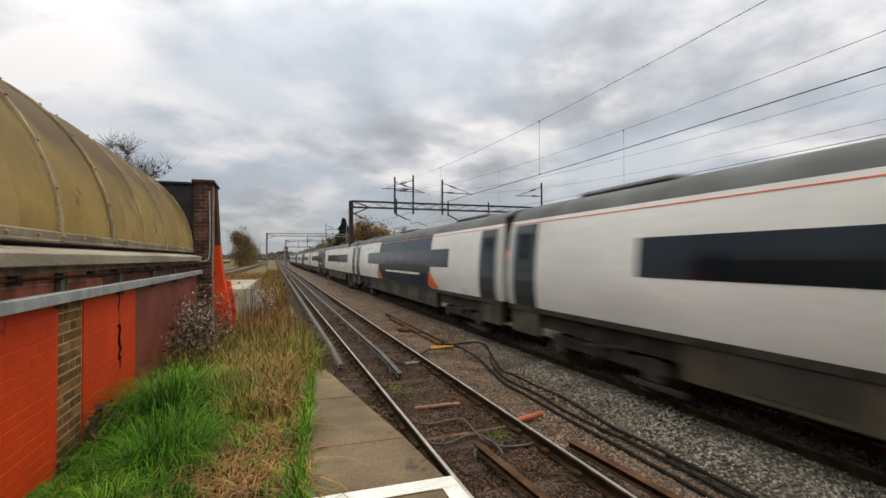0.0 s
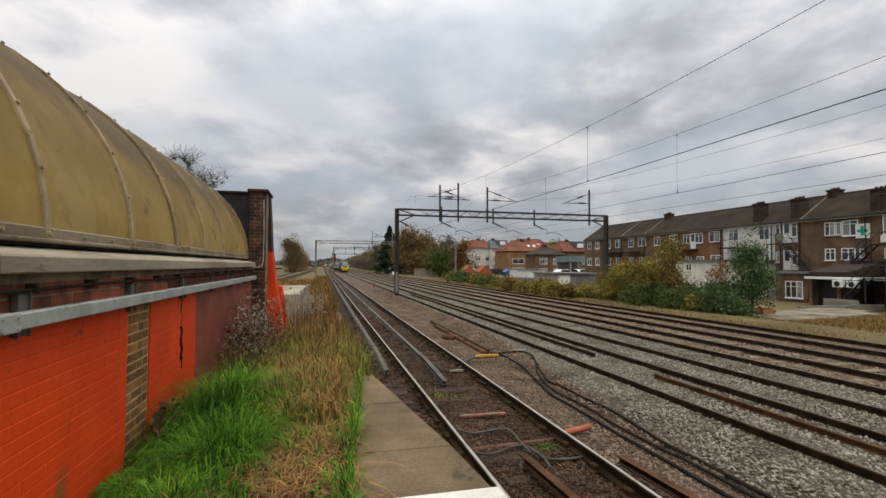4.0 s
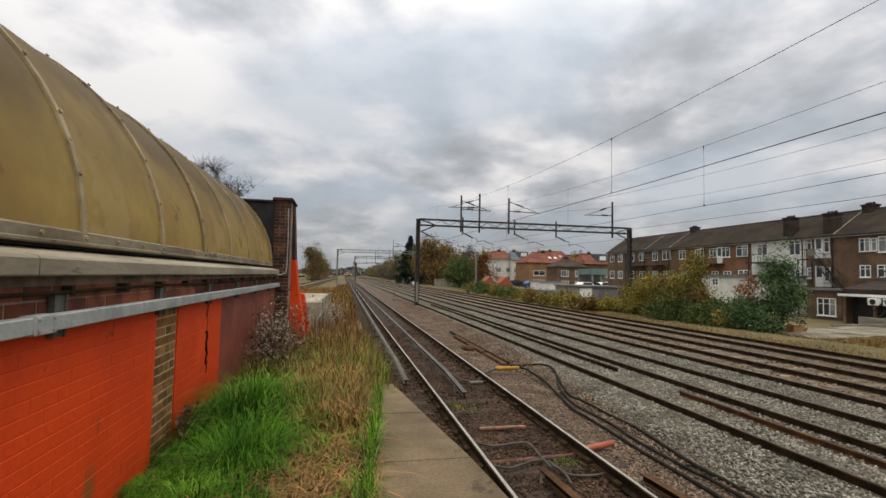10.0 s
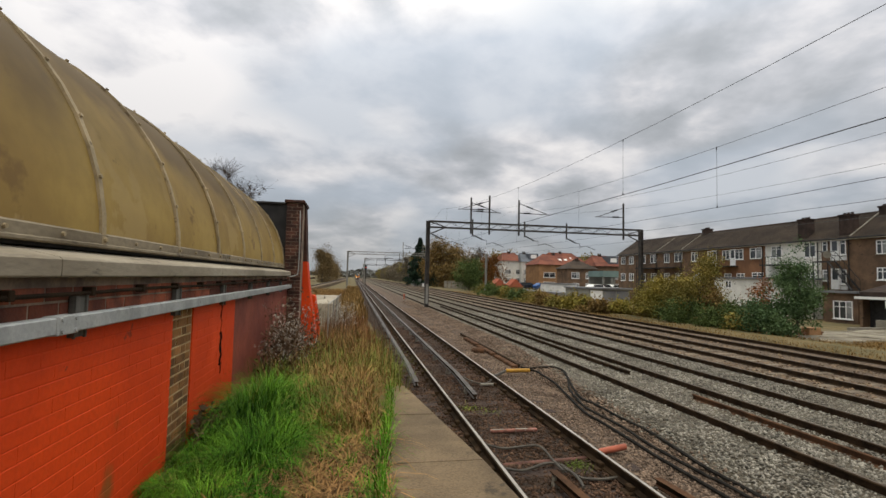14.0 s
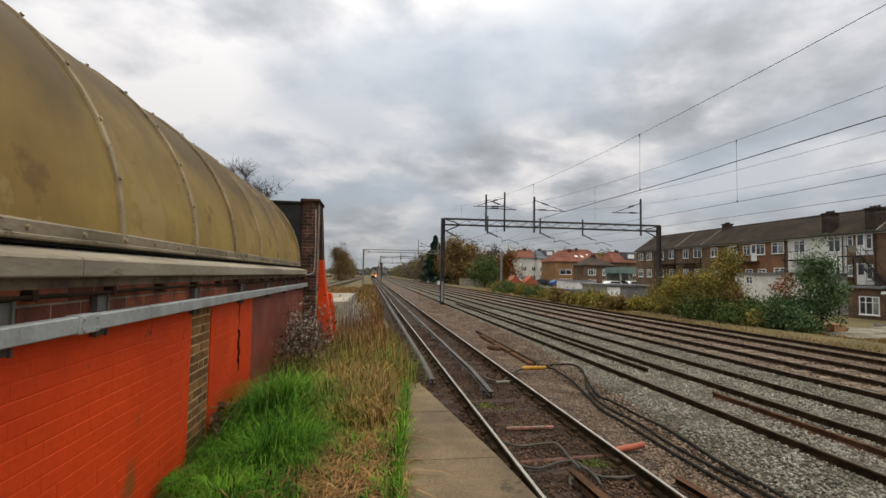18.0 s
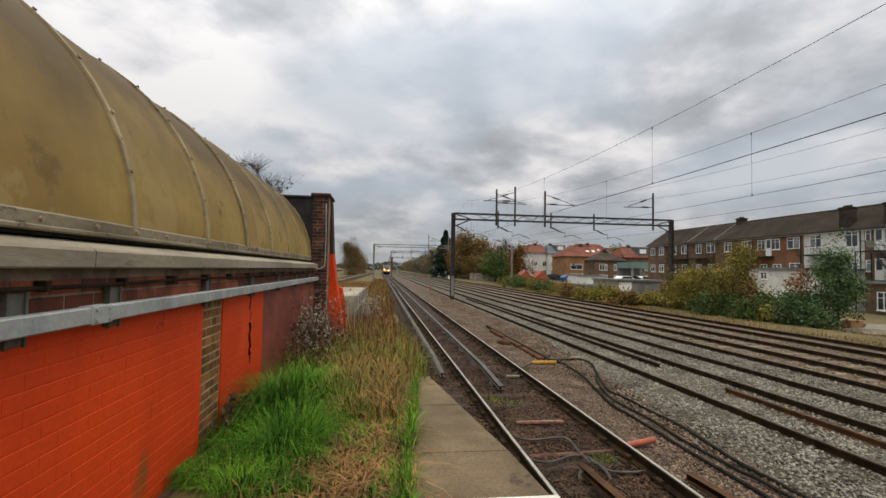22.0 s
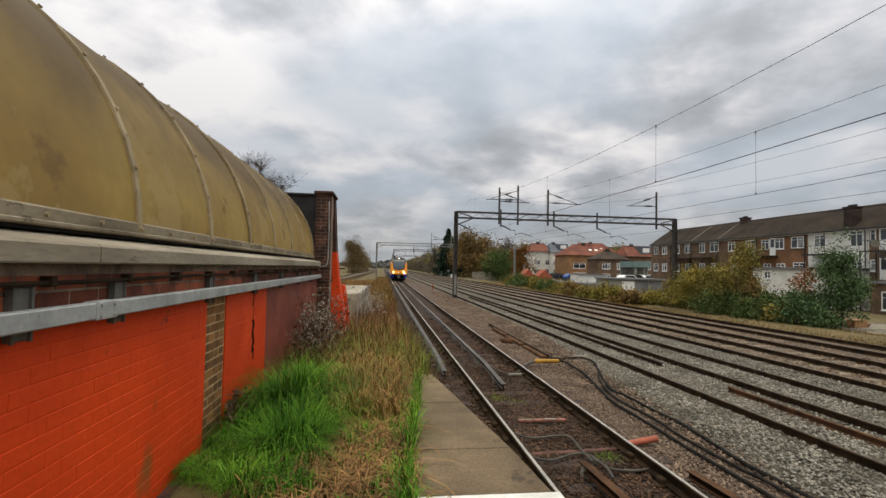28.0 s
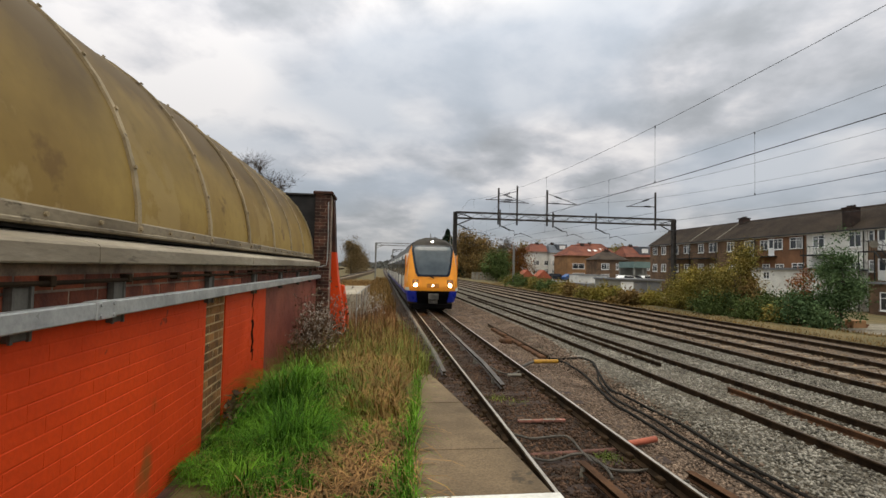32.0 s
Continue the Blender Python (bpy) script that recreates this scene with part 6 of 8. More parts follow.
def tussocks(n, f, per, spread, h0, h1, m, label, lean=1.25, width=0.003):
    """Tussocks of arching blades: each falls away from its tussock's heart."""
    x, y = patchy(n, -1.34, 0.3, 2.9, 7.0, f)
    k = len(x)
    big = 0.45 + 0.9 * rg.uniform(0, 1, k) ** 1.6
    c, f = np.repeat(np.stack([x, y], 1), per, axis=0), np.repeat(big, per)
    o = rg.normal(size=c.shape) * spread * np.repeat(big, per)[:, None]
    out = np.arctan2(o[:, 1], o[:, 0])
    bx, by = np.maximum(c[:, 0] + o[:, 0], -1.385), c[:, 1] + o[:, 1]
    fade = np.clip((by - 3.4 + (bx + 1.4) * 0.35) / 1.2, 0.42, 1.0) * np.clip(0.2 + (bx + 1.38) * 1.5, 0.2, 1.0) * np.clip(1.2 - (bx + 1.0) * 0.4, 0.5, 1.1) * np.clip(1.15 - (by - 4.5) * 0.42, 0.3, 1.0)
    fade = fade * (1 - 0.85 * hollow(bx, by)) * (1 + 0.2 * np.exp(-((bx + 0.95) / 0.3) ** 2 - ((by - 4.95) / 0.25) ** 2)) * (0.8 + 0.45 * tuft(bx * 1.3, by, 5.5))
    h = rg.uniform(h0, h1, len(bx)) * f * fade
    return blades("lush_grass", bx, by, np.full(len(bx), 0.84), h, width, m, rg, lean, label, outward=out)


def lush(x, y):
    return np.clip(1.5 - (x + 1.35) / (0.56 + 0.125 * (y - 2.6)) * 1.15, 0, 1) * np.clip((y - 3.5 + (x + 1.35) * 0.75) / 0.3, 0, 1) * np.clip((7.0 - y) / 0.6, 0, 1) 


# fresh blades yield to dark ones behind the dip: shade painted by colour
tussocks(560, lambda x, y: lush(x, y) * (1 - 0.93 * painted_shade(x, y)), 150, 0.065, 0.2, 0.5, M_G1, "lush green grass tussocks against an orange wall", 1.5, 0.0021)
tussocks(120, lush, 16, 0.045, 0.28, 0.5, M_G6, "long arching yellow-green grass blades", 1.1, 0.0032)
tussocks(300, lambda x, y: lush(x, y) * np.maximum(0.8 * tuft(x, y, 3.0), painted_shade(x, y)), 110, 0.07, 0.22, 0.5, M_G7, "deeper green grass among the tussocks, with shade painted in behind the dip", 1.3, 0.0022)
x, y = patchy(420, -0.8, 0.25, 2.0, 6.6, lambda x, y: 0.15 + 0.5 * tuft(x, y, 4.0))
tx, ty, tf = tufts(np.stack([x, y], 1), 22, 0.03)
blades("short_grass", tx, ty, np.full(len(tx), 0.845), rg.uniform(0.04, 0.13, len(tx)) * tf, 0.004, M_G1, rg, 0.9, "short green grass among straw")
# straw litter
x, y = patchy(16000, -1.1, 0.3, 1.8, 7.0, lambda x, y: np.clip(1.15 - np.abs(x + 0.15) / 0.7, 0, 1) * (0.35 + 0.65 * tuft(x, y, 5.0)))
blades("straw_litter", x, y, np.full(len(x), 0.85), rg.uniform(0.04, 0.15, len(x)), 0.0045, M_G5, rg, 2.6, "flattened dry straw on bare soil")
x, y = patchy(900, -0.5, 0.2, 4.6, 6.8, lambda x, y: 0.3 + 0.5 * tuft(x, y, 3.0))
tx, ty, tf = tufts(np.stack([x, y], 1), 14, 0.03)
tx2, ty2, tf2 = tufts(np.stack(patchy(420, -0.45, 0.25, 4.6, 6.9, lambda x, y: 0.25 + 0.55 * tuft(x + 1, y, 3.4)), 1), 18, 0.035)
blades("mixed_grass", tx2, ty2, np.full(len(tx2), 0.85), rg.uniform(0.1, 0.28, len(tx2)) * tf2, 0.004, M_G6, rg, 0.9, "yellow-green grass tufts mixed with straw")
blades("straw_tufts", tx, ty, np.full(len(tx), 0.85), rg.uniform(0.1, 0.3, len(tx)) * tf, 0.004, M_G2, rg, 0.9, "dry straw-coloured grass tufts")
# green strip along the slabs
x, y = patchy(5200, 0.12, 0.5, 1.8, 6.4, lambda x, y: np.clip(1 - np.abs(x - 0.17 - np.maximum(0, y - 3) * 0.10) / 0.07, 0, 1))
blades("edge_grass", x, y, np.full(len(x), 0.86), rg.uniform(0.05, 0.24, len(x)), 0.003, M_G1, rg, 0.9, "narrow green grass along slab edge")
# tall dry weeds on the ramp
x, y = patchy(19000, -1.2, 0.95, 6.1, 26.0, lambda x, y: (0.35 + 0.65 * tuft(x, y, 2.2)) * np.clip(1.2 - np.abs(x - 0.05) / 1.1, 0, 1) * np.clip(1.2 - (y - 6) / 26, 0.3, 1))
h = rg.uniform(0.2, 0.8, len(x)) * (0.45 + 0.6 * tuft(x, y, 1.7)) * np.clip(1.15 - np.maximum(0, x - 0.2) * 0.9, 0.25, 1.0)
blades("dry_weeds", x, y, bank(y) - 0.03 - np.clip((x - 0.5) * 1.3, 0, 1.1), h, 0.0035, M_G2, rg, 0.5, "tall dry straw-coloured weeds")
x, y = patchy(5000, -1.2, 0.6, 6.4, 30.0, lambda x, y: (0.2 + 0.6 * tuft(x + 5, y, 1.9)) * np.clip((y - 5.5) / 6, 0.2, 1))
h = rg.uniform(0.4, 1.1, len(x)) * (0.6 + 0.5 * tuft(x, y, 1.4))
blades("brown_weeds", x, y, bank(y) - 0.03, h, 0.004, M_G3, rg, 0.3, "rust-brown dock stems gone to seed")
x, y = patchy(11000, -1.25, 0.7, 6.2, 16.0, lambda x, y: 0.2 + 0.6 * tuft(x + 2, y, 2.0))
blades("olive_weeds", x, y, bank(y) - 0.03, rg.uniform(0.15, 0.55, len(x)), 0.004, M_G6, rg, 0.7, "olive-green grass among dry weeds")
x, y = patchy(9000, -0.9, 0.8, 26.0, 85.0, lambda x, y: 0.5 + 0.5 * tuft(x, y, 0.7))
blades("far_weeds", x, y, np.full(len(x), -0.35), rg.uniform(0.4, 1.2, len(x)), 0.016, M_G4, rg, 0.35, "tawny brown weeds beside the track")
x, y = patchy(9000, -6.0, -0.9, 13.5, 80.0, lambda x, y: 0.5 + 0.5 * tuft(x, y, 0.7))
blades("ramp_weeds", x, y, np.full(len(x), -0.3), rg.uniform(0.3, 0.8, len(x)), 0.016, M_G2, rg, 0.4, "dry grass on the disused platform end")
# lineside bank on the right
x, y = patchy(64000, 18.1, 23.5, 14.0, 95.0, lambda x, y: 0.55 + 0.45 * tuft(x, y, 1.7) * tuft(y, x, 0.43))
blades("bank_grass", x, y, np.full(len(x), -0.45), rg.uniform(0.04, 0.24, len(x)), 0.009, M_G4, rg, 0.5, "olive and brown grass on the lineside bank")
x, y = patchy(60000, 19.0, 38.0, 11.0, 22.5, lambda x, y: (0.6 + 0.4 * tuft(x, y, 1.9) * tuft(y, x, 0.5)) * (y < 20.0 + (x - 22) * 0.12))
blades("rough_grass", x, y, np.full(len(x), -0.55), rg.uniform(0.05, 0.28, len(x)), 0.007, M_G4, rg, 0.9, "rough dry grass beyond the railway")

# green tufts between the rails
for x0, y0, n, sp in ((2.22, 9.2, 110, 0.09), (2.6, 8.9, 45, 0.12), (3.05, 6.2, 120, 0.10)):
    o = rg.normal(size=(n, 2)) * sp
    blades("track_weed", x0 + o[:, 0], y0 + o[:, 1], np.full(n, -0.19), rg.uniform(0.03, 0.10, n), 0.004, M_G6, rg, 1.2, "small olive-green weeds between the rails")
# withered docks at the wall's foot
for x0, y0, k in ((-1.30, 4.72, 5), (-1.28, 4.95, 4), (-1.31, 4.38, 3), (-1.2, 6.9, 6)):
    th = thing("dead_dock", None, None, "withered brown dock at the foot of a wall", "weed", group="withered docks")
    for i in range(k):
        b0 = Vector((x0 + rnd.uniform(-0.05, 0.07), y0 + rnd.uniform(-0.12, 0.12), 0.83))
        t0 = b0 + Vector((rnd.uniform(-0.02, 0.1), rnd.uniform(-0.12, 0.12), rnd.uniform(0.18, 0.42)))
        st = part("stalk", rod(B(), b0, t0, 0.005, 5, 0.003), M_STEM, th)
        cs = np.array([tuple(b0.lerp(t0, rnd.uniform(0.4, 1.0))) for _ in range(14)]) + rg.normal(size=(14, 3)) * 0.02
        part("dry_leaf", leaves("dry_leaf", cs, 0.03, M_STEM, rg), None, st, kind="stuff")

# weed with pale seed heads at the wall
th = thing("seeding_weed", None, None, "tall dark dead weed with small pale seed heads", "weed")
bm = B()
heads = []
for k in range(60):
    b0 = Vector((-1.12 + rnd.uniform(-0.2, 0.3), 8.0 + rnd.uniform(-0.9, 1.1), 0.72))
    hgt = rnd.uniform(0.5, 1.12)
    t0 = b0 + Vector((rnd.uniform(-0.12, 0.26), rnd.uniform(-0.2, 0.2), hgt))
    rod(bm, b0, t0, 0.006, 4, 0.003)
    for _ in range(7):
        s = b0.lerp(t0, rnd.uniform(0.4, 1.0))
        e = s + Vector((rnd.uniform(-0.16, 0.16), rnd.uniform(-0.16, 0.16), rnd.uniform(0.03, 0.2)))
        rod(bm, s, e, 0.0035, 3, 0.002)
        heads.append(tuple(e))
part("weed_growth", bm, M_STEM, th, kind="stuff")
hh = np.array(heads)
hc = np.repeat(hh, 6, axis=0) + rg.normal(size=(len(hh) * 6, 3)) * 0.013
part("seed_fluff", leaves("seed_heads", hc, 0.012, M_SEED, rg), None, th, "pale seed heads", kind="stuff")
lc = hh[rg.choice(len(hh), 1300)] + rg.normal(size=(1300, 3)) * (0.09, 0.12, 0.2) - (0, 0, 0.2)
part("dry_foliage", leaves("dry_leaves", lc, 0.026, M_STEM, rg), None, th, kind="stuff")
th = thing("seeding_weed", None, None, "pale weed gone to seed beside a concrete plinth", "weed")
hc = np.stack([rg.normal(-0.35, 0.22, 700), rg.uniform(14.5, 18.0, 700), rg.uniform(0.75, 1.4, 700)], 1)
part("seed_fluff", leaves("seed_heads", hc, 0.02, M_SEED, rg), None, th, kind="stuff")
bm = B()
for k in range(70):
    x0, y0 = rnd.gauss(-0.4, 0.3), rnd.uniform(8.5, 18)
    g = 0.85 - (y0 - 6.6) * 0.065 - 0.1
    rod(bm, (x0, y0, g), (x0 + rnd.uniform(-0.1, 0.1), y0, g + rnd.uniform(0.7, 1.3)), 0.006, 3, 0.003)
part("weed_growth", bm, M_STEM, th, kind="stuff")
th = thing("concrete_plinth", None, None, "low pale concrete plinth at the platform end", "plinth", "structure")
part("block", box(B(), -2.3, 17.6, -0.6, -0.72, 25.0, 1.33, 0.03), M_LEDGE, th)
th = thing("platform_railing", None, None, "pale tube railing beside a concrete plinth", "railing")
rail_pts = [(-0.6, 12.2 + 6.2 * k, 1.62 - 0.11 * k) for k in range(3)]
part("top_rail", pipe_along(B(), rail_pts, 0.016), M_MAST_LIGHT, th)
part("middle_rail", pipe_along(B(), [(x, y, z - 0.4) for x, y, z in rail_pts], 0.013), M_MAST_LIGHT, th)
for k in range(5):
    y = 12.2 + 3.1 * k
    part("post", rod(B(), (-0.6, y, 0.85 - (y - 6.6) * 0.065 - 0.15), (-0.6, y, 1.62 - 0.0177 * (y - 12.2)), 0.016), M_MAST_LIGHT, th)
th = thing("platform_kerb", None, None, "pale kerb of a disused platform curving away", "kerb", "structure")
way = ((-7.1, 40), (-6.9, 55), (-6.45, 74), (-5.9, 100), (-5.2, 140), (-4.3, 195), (-3.3, 257))
for (xa, ya), (xb, yb) in zip(way, way[1:]):
    bm = B()
    q = ((xa - 0.9, ya), (xa, ya), (xb, yb), (xb - 0.9, yb))
    lo, hi = [bm.verts.new((x, y, -0.5)) for x, y in q], [bm.verts.new((x, y, 0.3)) for x, y in q]
    for k in range(4):
        bm.faces.new((lo[k], lo[(k + 1) % 4], hi[(k + 1) % 4], hi[k]))
    bm.faces.new(hi)
    part("kerb_length", bm, M_SLAB, th)
for k, (x, y, w, h) in enumerate(((17.9, 148, 0.7, 1.7), (18.9, 149, 0.9, 1.4), (20.0, 147, 0.8, 2.2), (18.3, 128, 0.5, 1.2))):
    th = thing("trackside_cabinet", None, None, "pale grey trackside equipment cabinet", "cabinet", group="trackside cabinets")
    part("body", box(B(), x - w / 2, y, -0.5, x + w / 2, y + 0.6, h - 0.5, 0.03), M_FRAME, th)
    part("cap", box(B(), x - w / 2 - 0.05, y - 0.05, h - 0.5, x + w / 2 + 0.05, y + 0.65, h - 0.42), M_FLAT, th)

# ---------------------------------------------------------------- trains
M_TW = mat("white_coach_paint", (0.78, 0.765, 0.72), (0.64, 0.625, 0.58), 0.3, scale=0.8, fine=15, bump=0.0, spec=0.5, fine_mix=0.12, stretch=(1, 0.3, 1))
M_TB = mat("dark_blue_coach_paint", (0.004, 0.026, 0.050), (0.003, 0.019, 0.038), 0.24, scale=0.8, fine=15, bump=0.0, spec=0.24, fine_mix=0.1, stretch=(1, 0.3, 1))
M_TT = mat("teal_coach_paint", (0.004, 0.060, 0.105), (0.004, 0.048, 0.085), 0.24, scale=0.8, fine=15, bump=0.0, spec=0.24, fine_mix=0.1)
M_TN = mat("navy_coach_paint", (0.004, 0.024, 0.047), (0.003, 0.017, 0.034), 0.24, scale=0.8, fine=15, bump=0.0, spec=0.24, fine_mix=0.1, stretch=(1, 0.3, 1))
M_TG = mat("dark_grey_door", (0.03, 0.04, 0.046), (0.02, 0.026, 0.03), 0.35, scale=1, fine=15, bump=0.0, spec=0.5)
M_TROOF = mat("grey_coach_roof", (0.125, 0.125, 0.125), (0.08, 0.08, 0.078), 0.65, scale=1, fine=15, bump=0.1)
M_TUNDER = mat("grimy_underframe", (0.055, 0.046, 0.036), (0.024, 0.02, 0.016), 0.85, scale=2, fine=20, bump=0.2)
M_TORANGE = mat("orange_livery", (0.75, 0.15, 0.04), (0.65, 0.12, 0.03), 0.35, scale=1, fine=15, bump=0.0)
M_TFACET = mat("muted_orange_livery", (0.34, 0.115, 0.06), (0.27, 0.09, 0.05), 0.4, scale=1, fine=15, bump=0.0)
M_TYELLOW = mat("yellow_cab_front", (0.80, 0.52, 0.02), (0.70, 0.44, 0.015), 0.35, scale=1, fine=15, bump=0.0, fine_mix=0.1)
M_GLASS = mat("dark_train_glass", (0.006, 0.012, 0.020), (0.003, 0.006, 0.010), 0.08, scale=0.5, fine=10, bump=0.0, spec=0.38, fine_mix=0.0)
M_GLASS_GREY = mat("windscreen_glass", (0.05, 0.065, 0.07), (0.03, 0.042, 0.048), 0.08, scale=1.5, fine=10, bump=0.0, spec=0.9, fine_mix=0.0)
M_LO_ORANGE = mat("amber_cab_paint", (0.85, 0.33, 0.03), (0.78, 0.28, 0.025), 0.3, scale=1, fine=15, bump=0.0, fine_mix=0.05)
M_LO_BLUE = mat("royal_blue_paint", (0.012, 0.03, 0.36), (0.01, 0.022, 0.27), 0.3, scale=1, fine=15, bump=0.0, fine_mix=0.05)
M_TPALE = mat("pale_grey_panel", (0.42, 0.43, 0.43), (0.35, 0.36, 0.36), 0.4, scale=1, fine=15, bump=0.0)
M_TSKIRT = mat("dusty_skirt", (0.095, 0.078, 0.052), (0.045, 0.037, 0.026), 0.85, scale=1.5, fine=15, bump=0.1)
M_GLASS_DULL = mat("black_gloss_panel", (0.02, 0.022, 0.025), (0.012, 0.013, 0.015), 0.3, scale=1, fine=10, bump=0.0)
M_TAIL = glow("lit_tail_lamp", (1.0, 0.08, 0.04), 0.7)
M_HEAD = glow("lit_headlamp", (1.0, 0.70, 0.33), 260.0)
M_MARK = glow("lit_marker_lamp", (1.0, 0.95, 0.85), 14.0)

BODY = ((-1.30, 1.20), (-1.345, 1.45), (-1.365, 1.8), (-1.34, 2.3), (-1.27, 2.95), (-1.20, 3.24))
BODY_OUT = BODY + tuple((-x, z) for x, z in reversed(BODY))
ROOF_OUT = ((-1.20, 3.242), (-1.11, 3.42), (-0.93, 3.56), (-0.60, 3.65), (0, 3.69), (0.60, 3.65), (0.93, 3.56), (1.11, 3.42), (1.20, 3.242))


def side_x(z):
    for (xa, za), (xb, zb) in zip(BODY, BODY[1:]):
        if za <= z <= zb:
            return -(xa + (xb - xa) * (z - za) / (zb - za))
    return 1.3


def side_panel(s, y0, y1, z0, z1, off=0.006, thick=0.02, slant=0.0):
    """A panel that follows the side of the coach; s: -1 or 1; slant moves the upper edge along."""
    bm = B()
    zs = sorted({z0, z1, *[z for _, z in BODY if z0 < z < z1]})
    k = 0.0
    out = []
    for z in zs:
        k = slant * (z - z0) / max(z1 - z0, 1e-6)
        out.append([(s * (side_x(z) + o), yy + k, z) for o in (off, off - thick) for yy in (y0, y1)])
    rows = [[bm.verts.new(p) for p in r] for r in out]
    for a, b in zip(rows, rows[1:]):
        bm.faces.new((a[0], a[1], b[1], b[0])), bm.faces.new((a[2], a[3], b[3], b[2]))
        bm.faces.new((a[0], a[2], b[2], b[0])), bm.faces.new((a[1], a[3], b[3], b[1]))
    for r in (rows[0], rows[-1]):
        bm.faces.new((r[0], r[1], r[3], r[2]))
    return bm


def tri_panel(s, pts, off=0.014):
    """A livery patch of convex (y, z) points, laid on the curved side in level strips."""
    zs = [z for _, z in pts]
    cuts = sorted({*zs, *[z for _, z in BODY if min(zs) < z < max(zs)]})
    bm = B()
    rows = []
    for z in cuts:
        ys = []
        for (ya, za), (yb, zb) in zip(pts, pts[1:] + pts[:1]):
            if min(za, zb) <= z <= max(za, zb):
                ys += [ya, yb] if za == zb else [ya + (yb - ya) * (z - za) / (zb - za)]
        rows.append([bm.verts.new((s * (side_x(z) + o), y, z)) for o in (off, off - 0.012) for y in (min(ys), max(ys) + 1e-4)])
    for a, b in zip(rows, rows[1:]):
        bm.faces.new((a[0], a[1], b[1], b[0])), bm.faces.new((a[2], a[3], b[3], b[2]))
        bm.faces.new((a[0], a[2], b[2], b[0])), bm.faces.new((a[1], a[3], b[3], b[1]))
    for r in (rows[0], rows[-1]):
        bm.faces.new((r[0], r[1], r[3], r[2]))
    return bm


def bogie(car, y, parent_name="bogie"):
    bm = B()
    for s in (-1, 1):
        box(bm, s * 1.02 - 0.07, y - 1.7, 0.42, s * 1.02 + 0.07, y + 1.7, 0.66, 0.03)
        for d in (-1.35, 1.35):
            box(bm, s * 1.02 - 0.12, y + d - 0.2, 0.3, s * 1.02 + 0.12, y + d + 0.2, 0.7, 0.04)
        rod(bm, (s * 1.05, y, 0.5), (s * 1.05, y, 0.98), 0.17, 10)
        rod(bm, (s * 1.13, y - 0.95, 0.78), (s * 1.13, y + 0.35, 0.62), 0.05, 8)
        box(bm, s * 1.12 - 0.03, y - 2.05, 0.22, s * 1.12 + 0.03, y - 0.75, 0.30)
        for d in (-0.62, 0.62):
            rod(bm, (s * 1.06, y + d, 0.62), (s * 1.06, y + d, 0.92), 0.11, 8)
    box(bm, -1.0, y - 0.35, 0.45, 1.0, y + 0.35, 0.75)
    bg = part("bogie", bm, M_TUNDER, car)
    for d in (-1.35, 1.35):
        bm = B()
        for s in (-1, 1):
            rod(bm, (s * 0.69, y + d, 0.43), (s * 0.83, y + d, 0.43), 0.43, 20)
        rod(bm, (-0.8, y + d, 0.43), (0.8, y + d, 0.43), 0.08, 8)
        part("wheelset", bm, M_RAIL, bg)


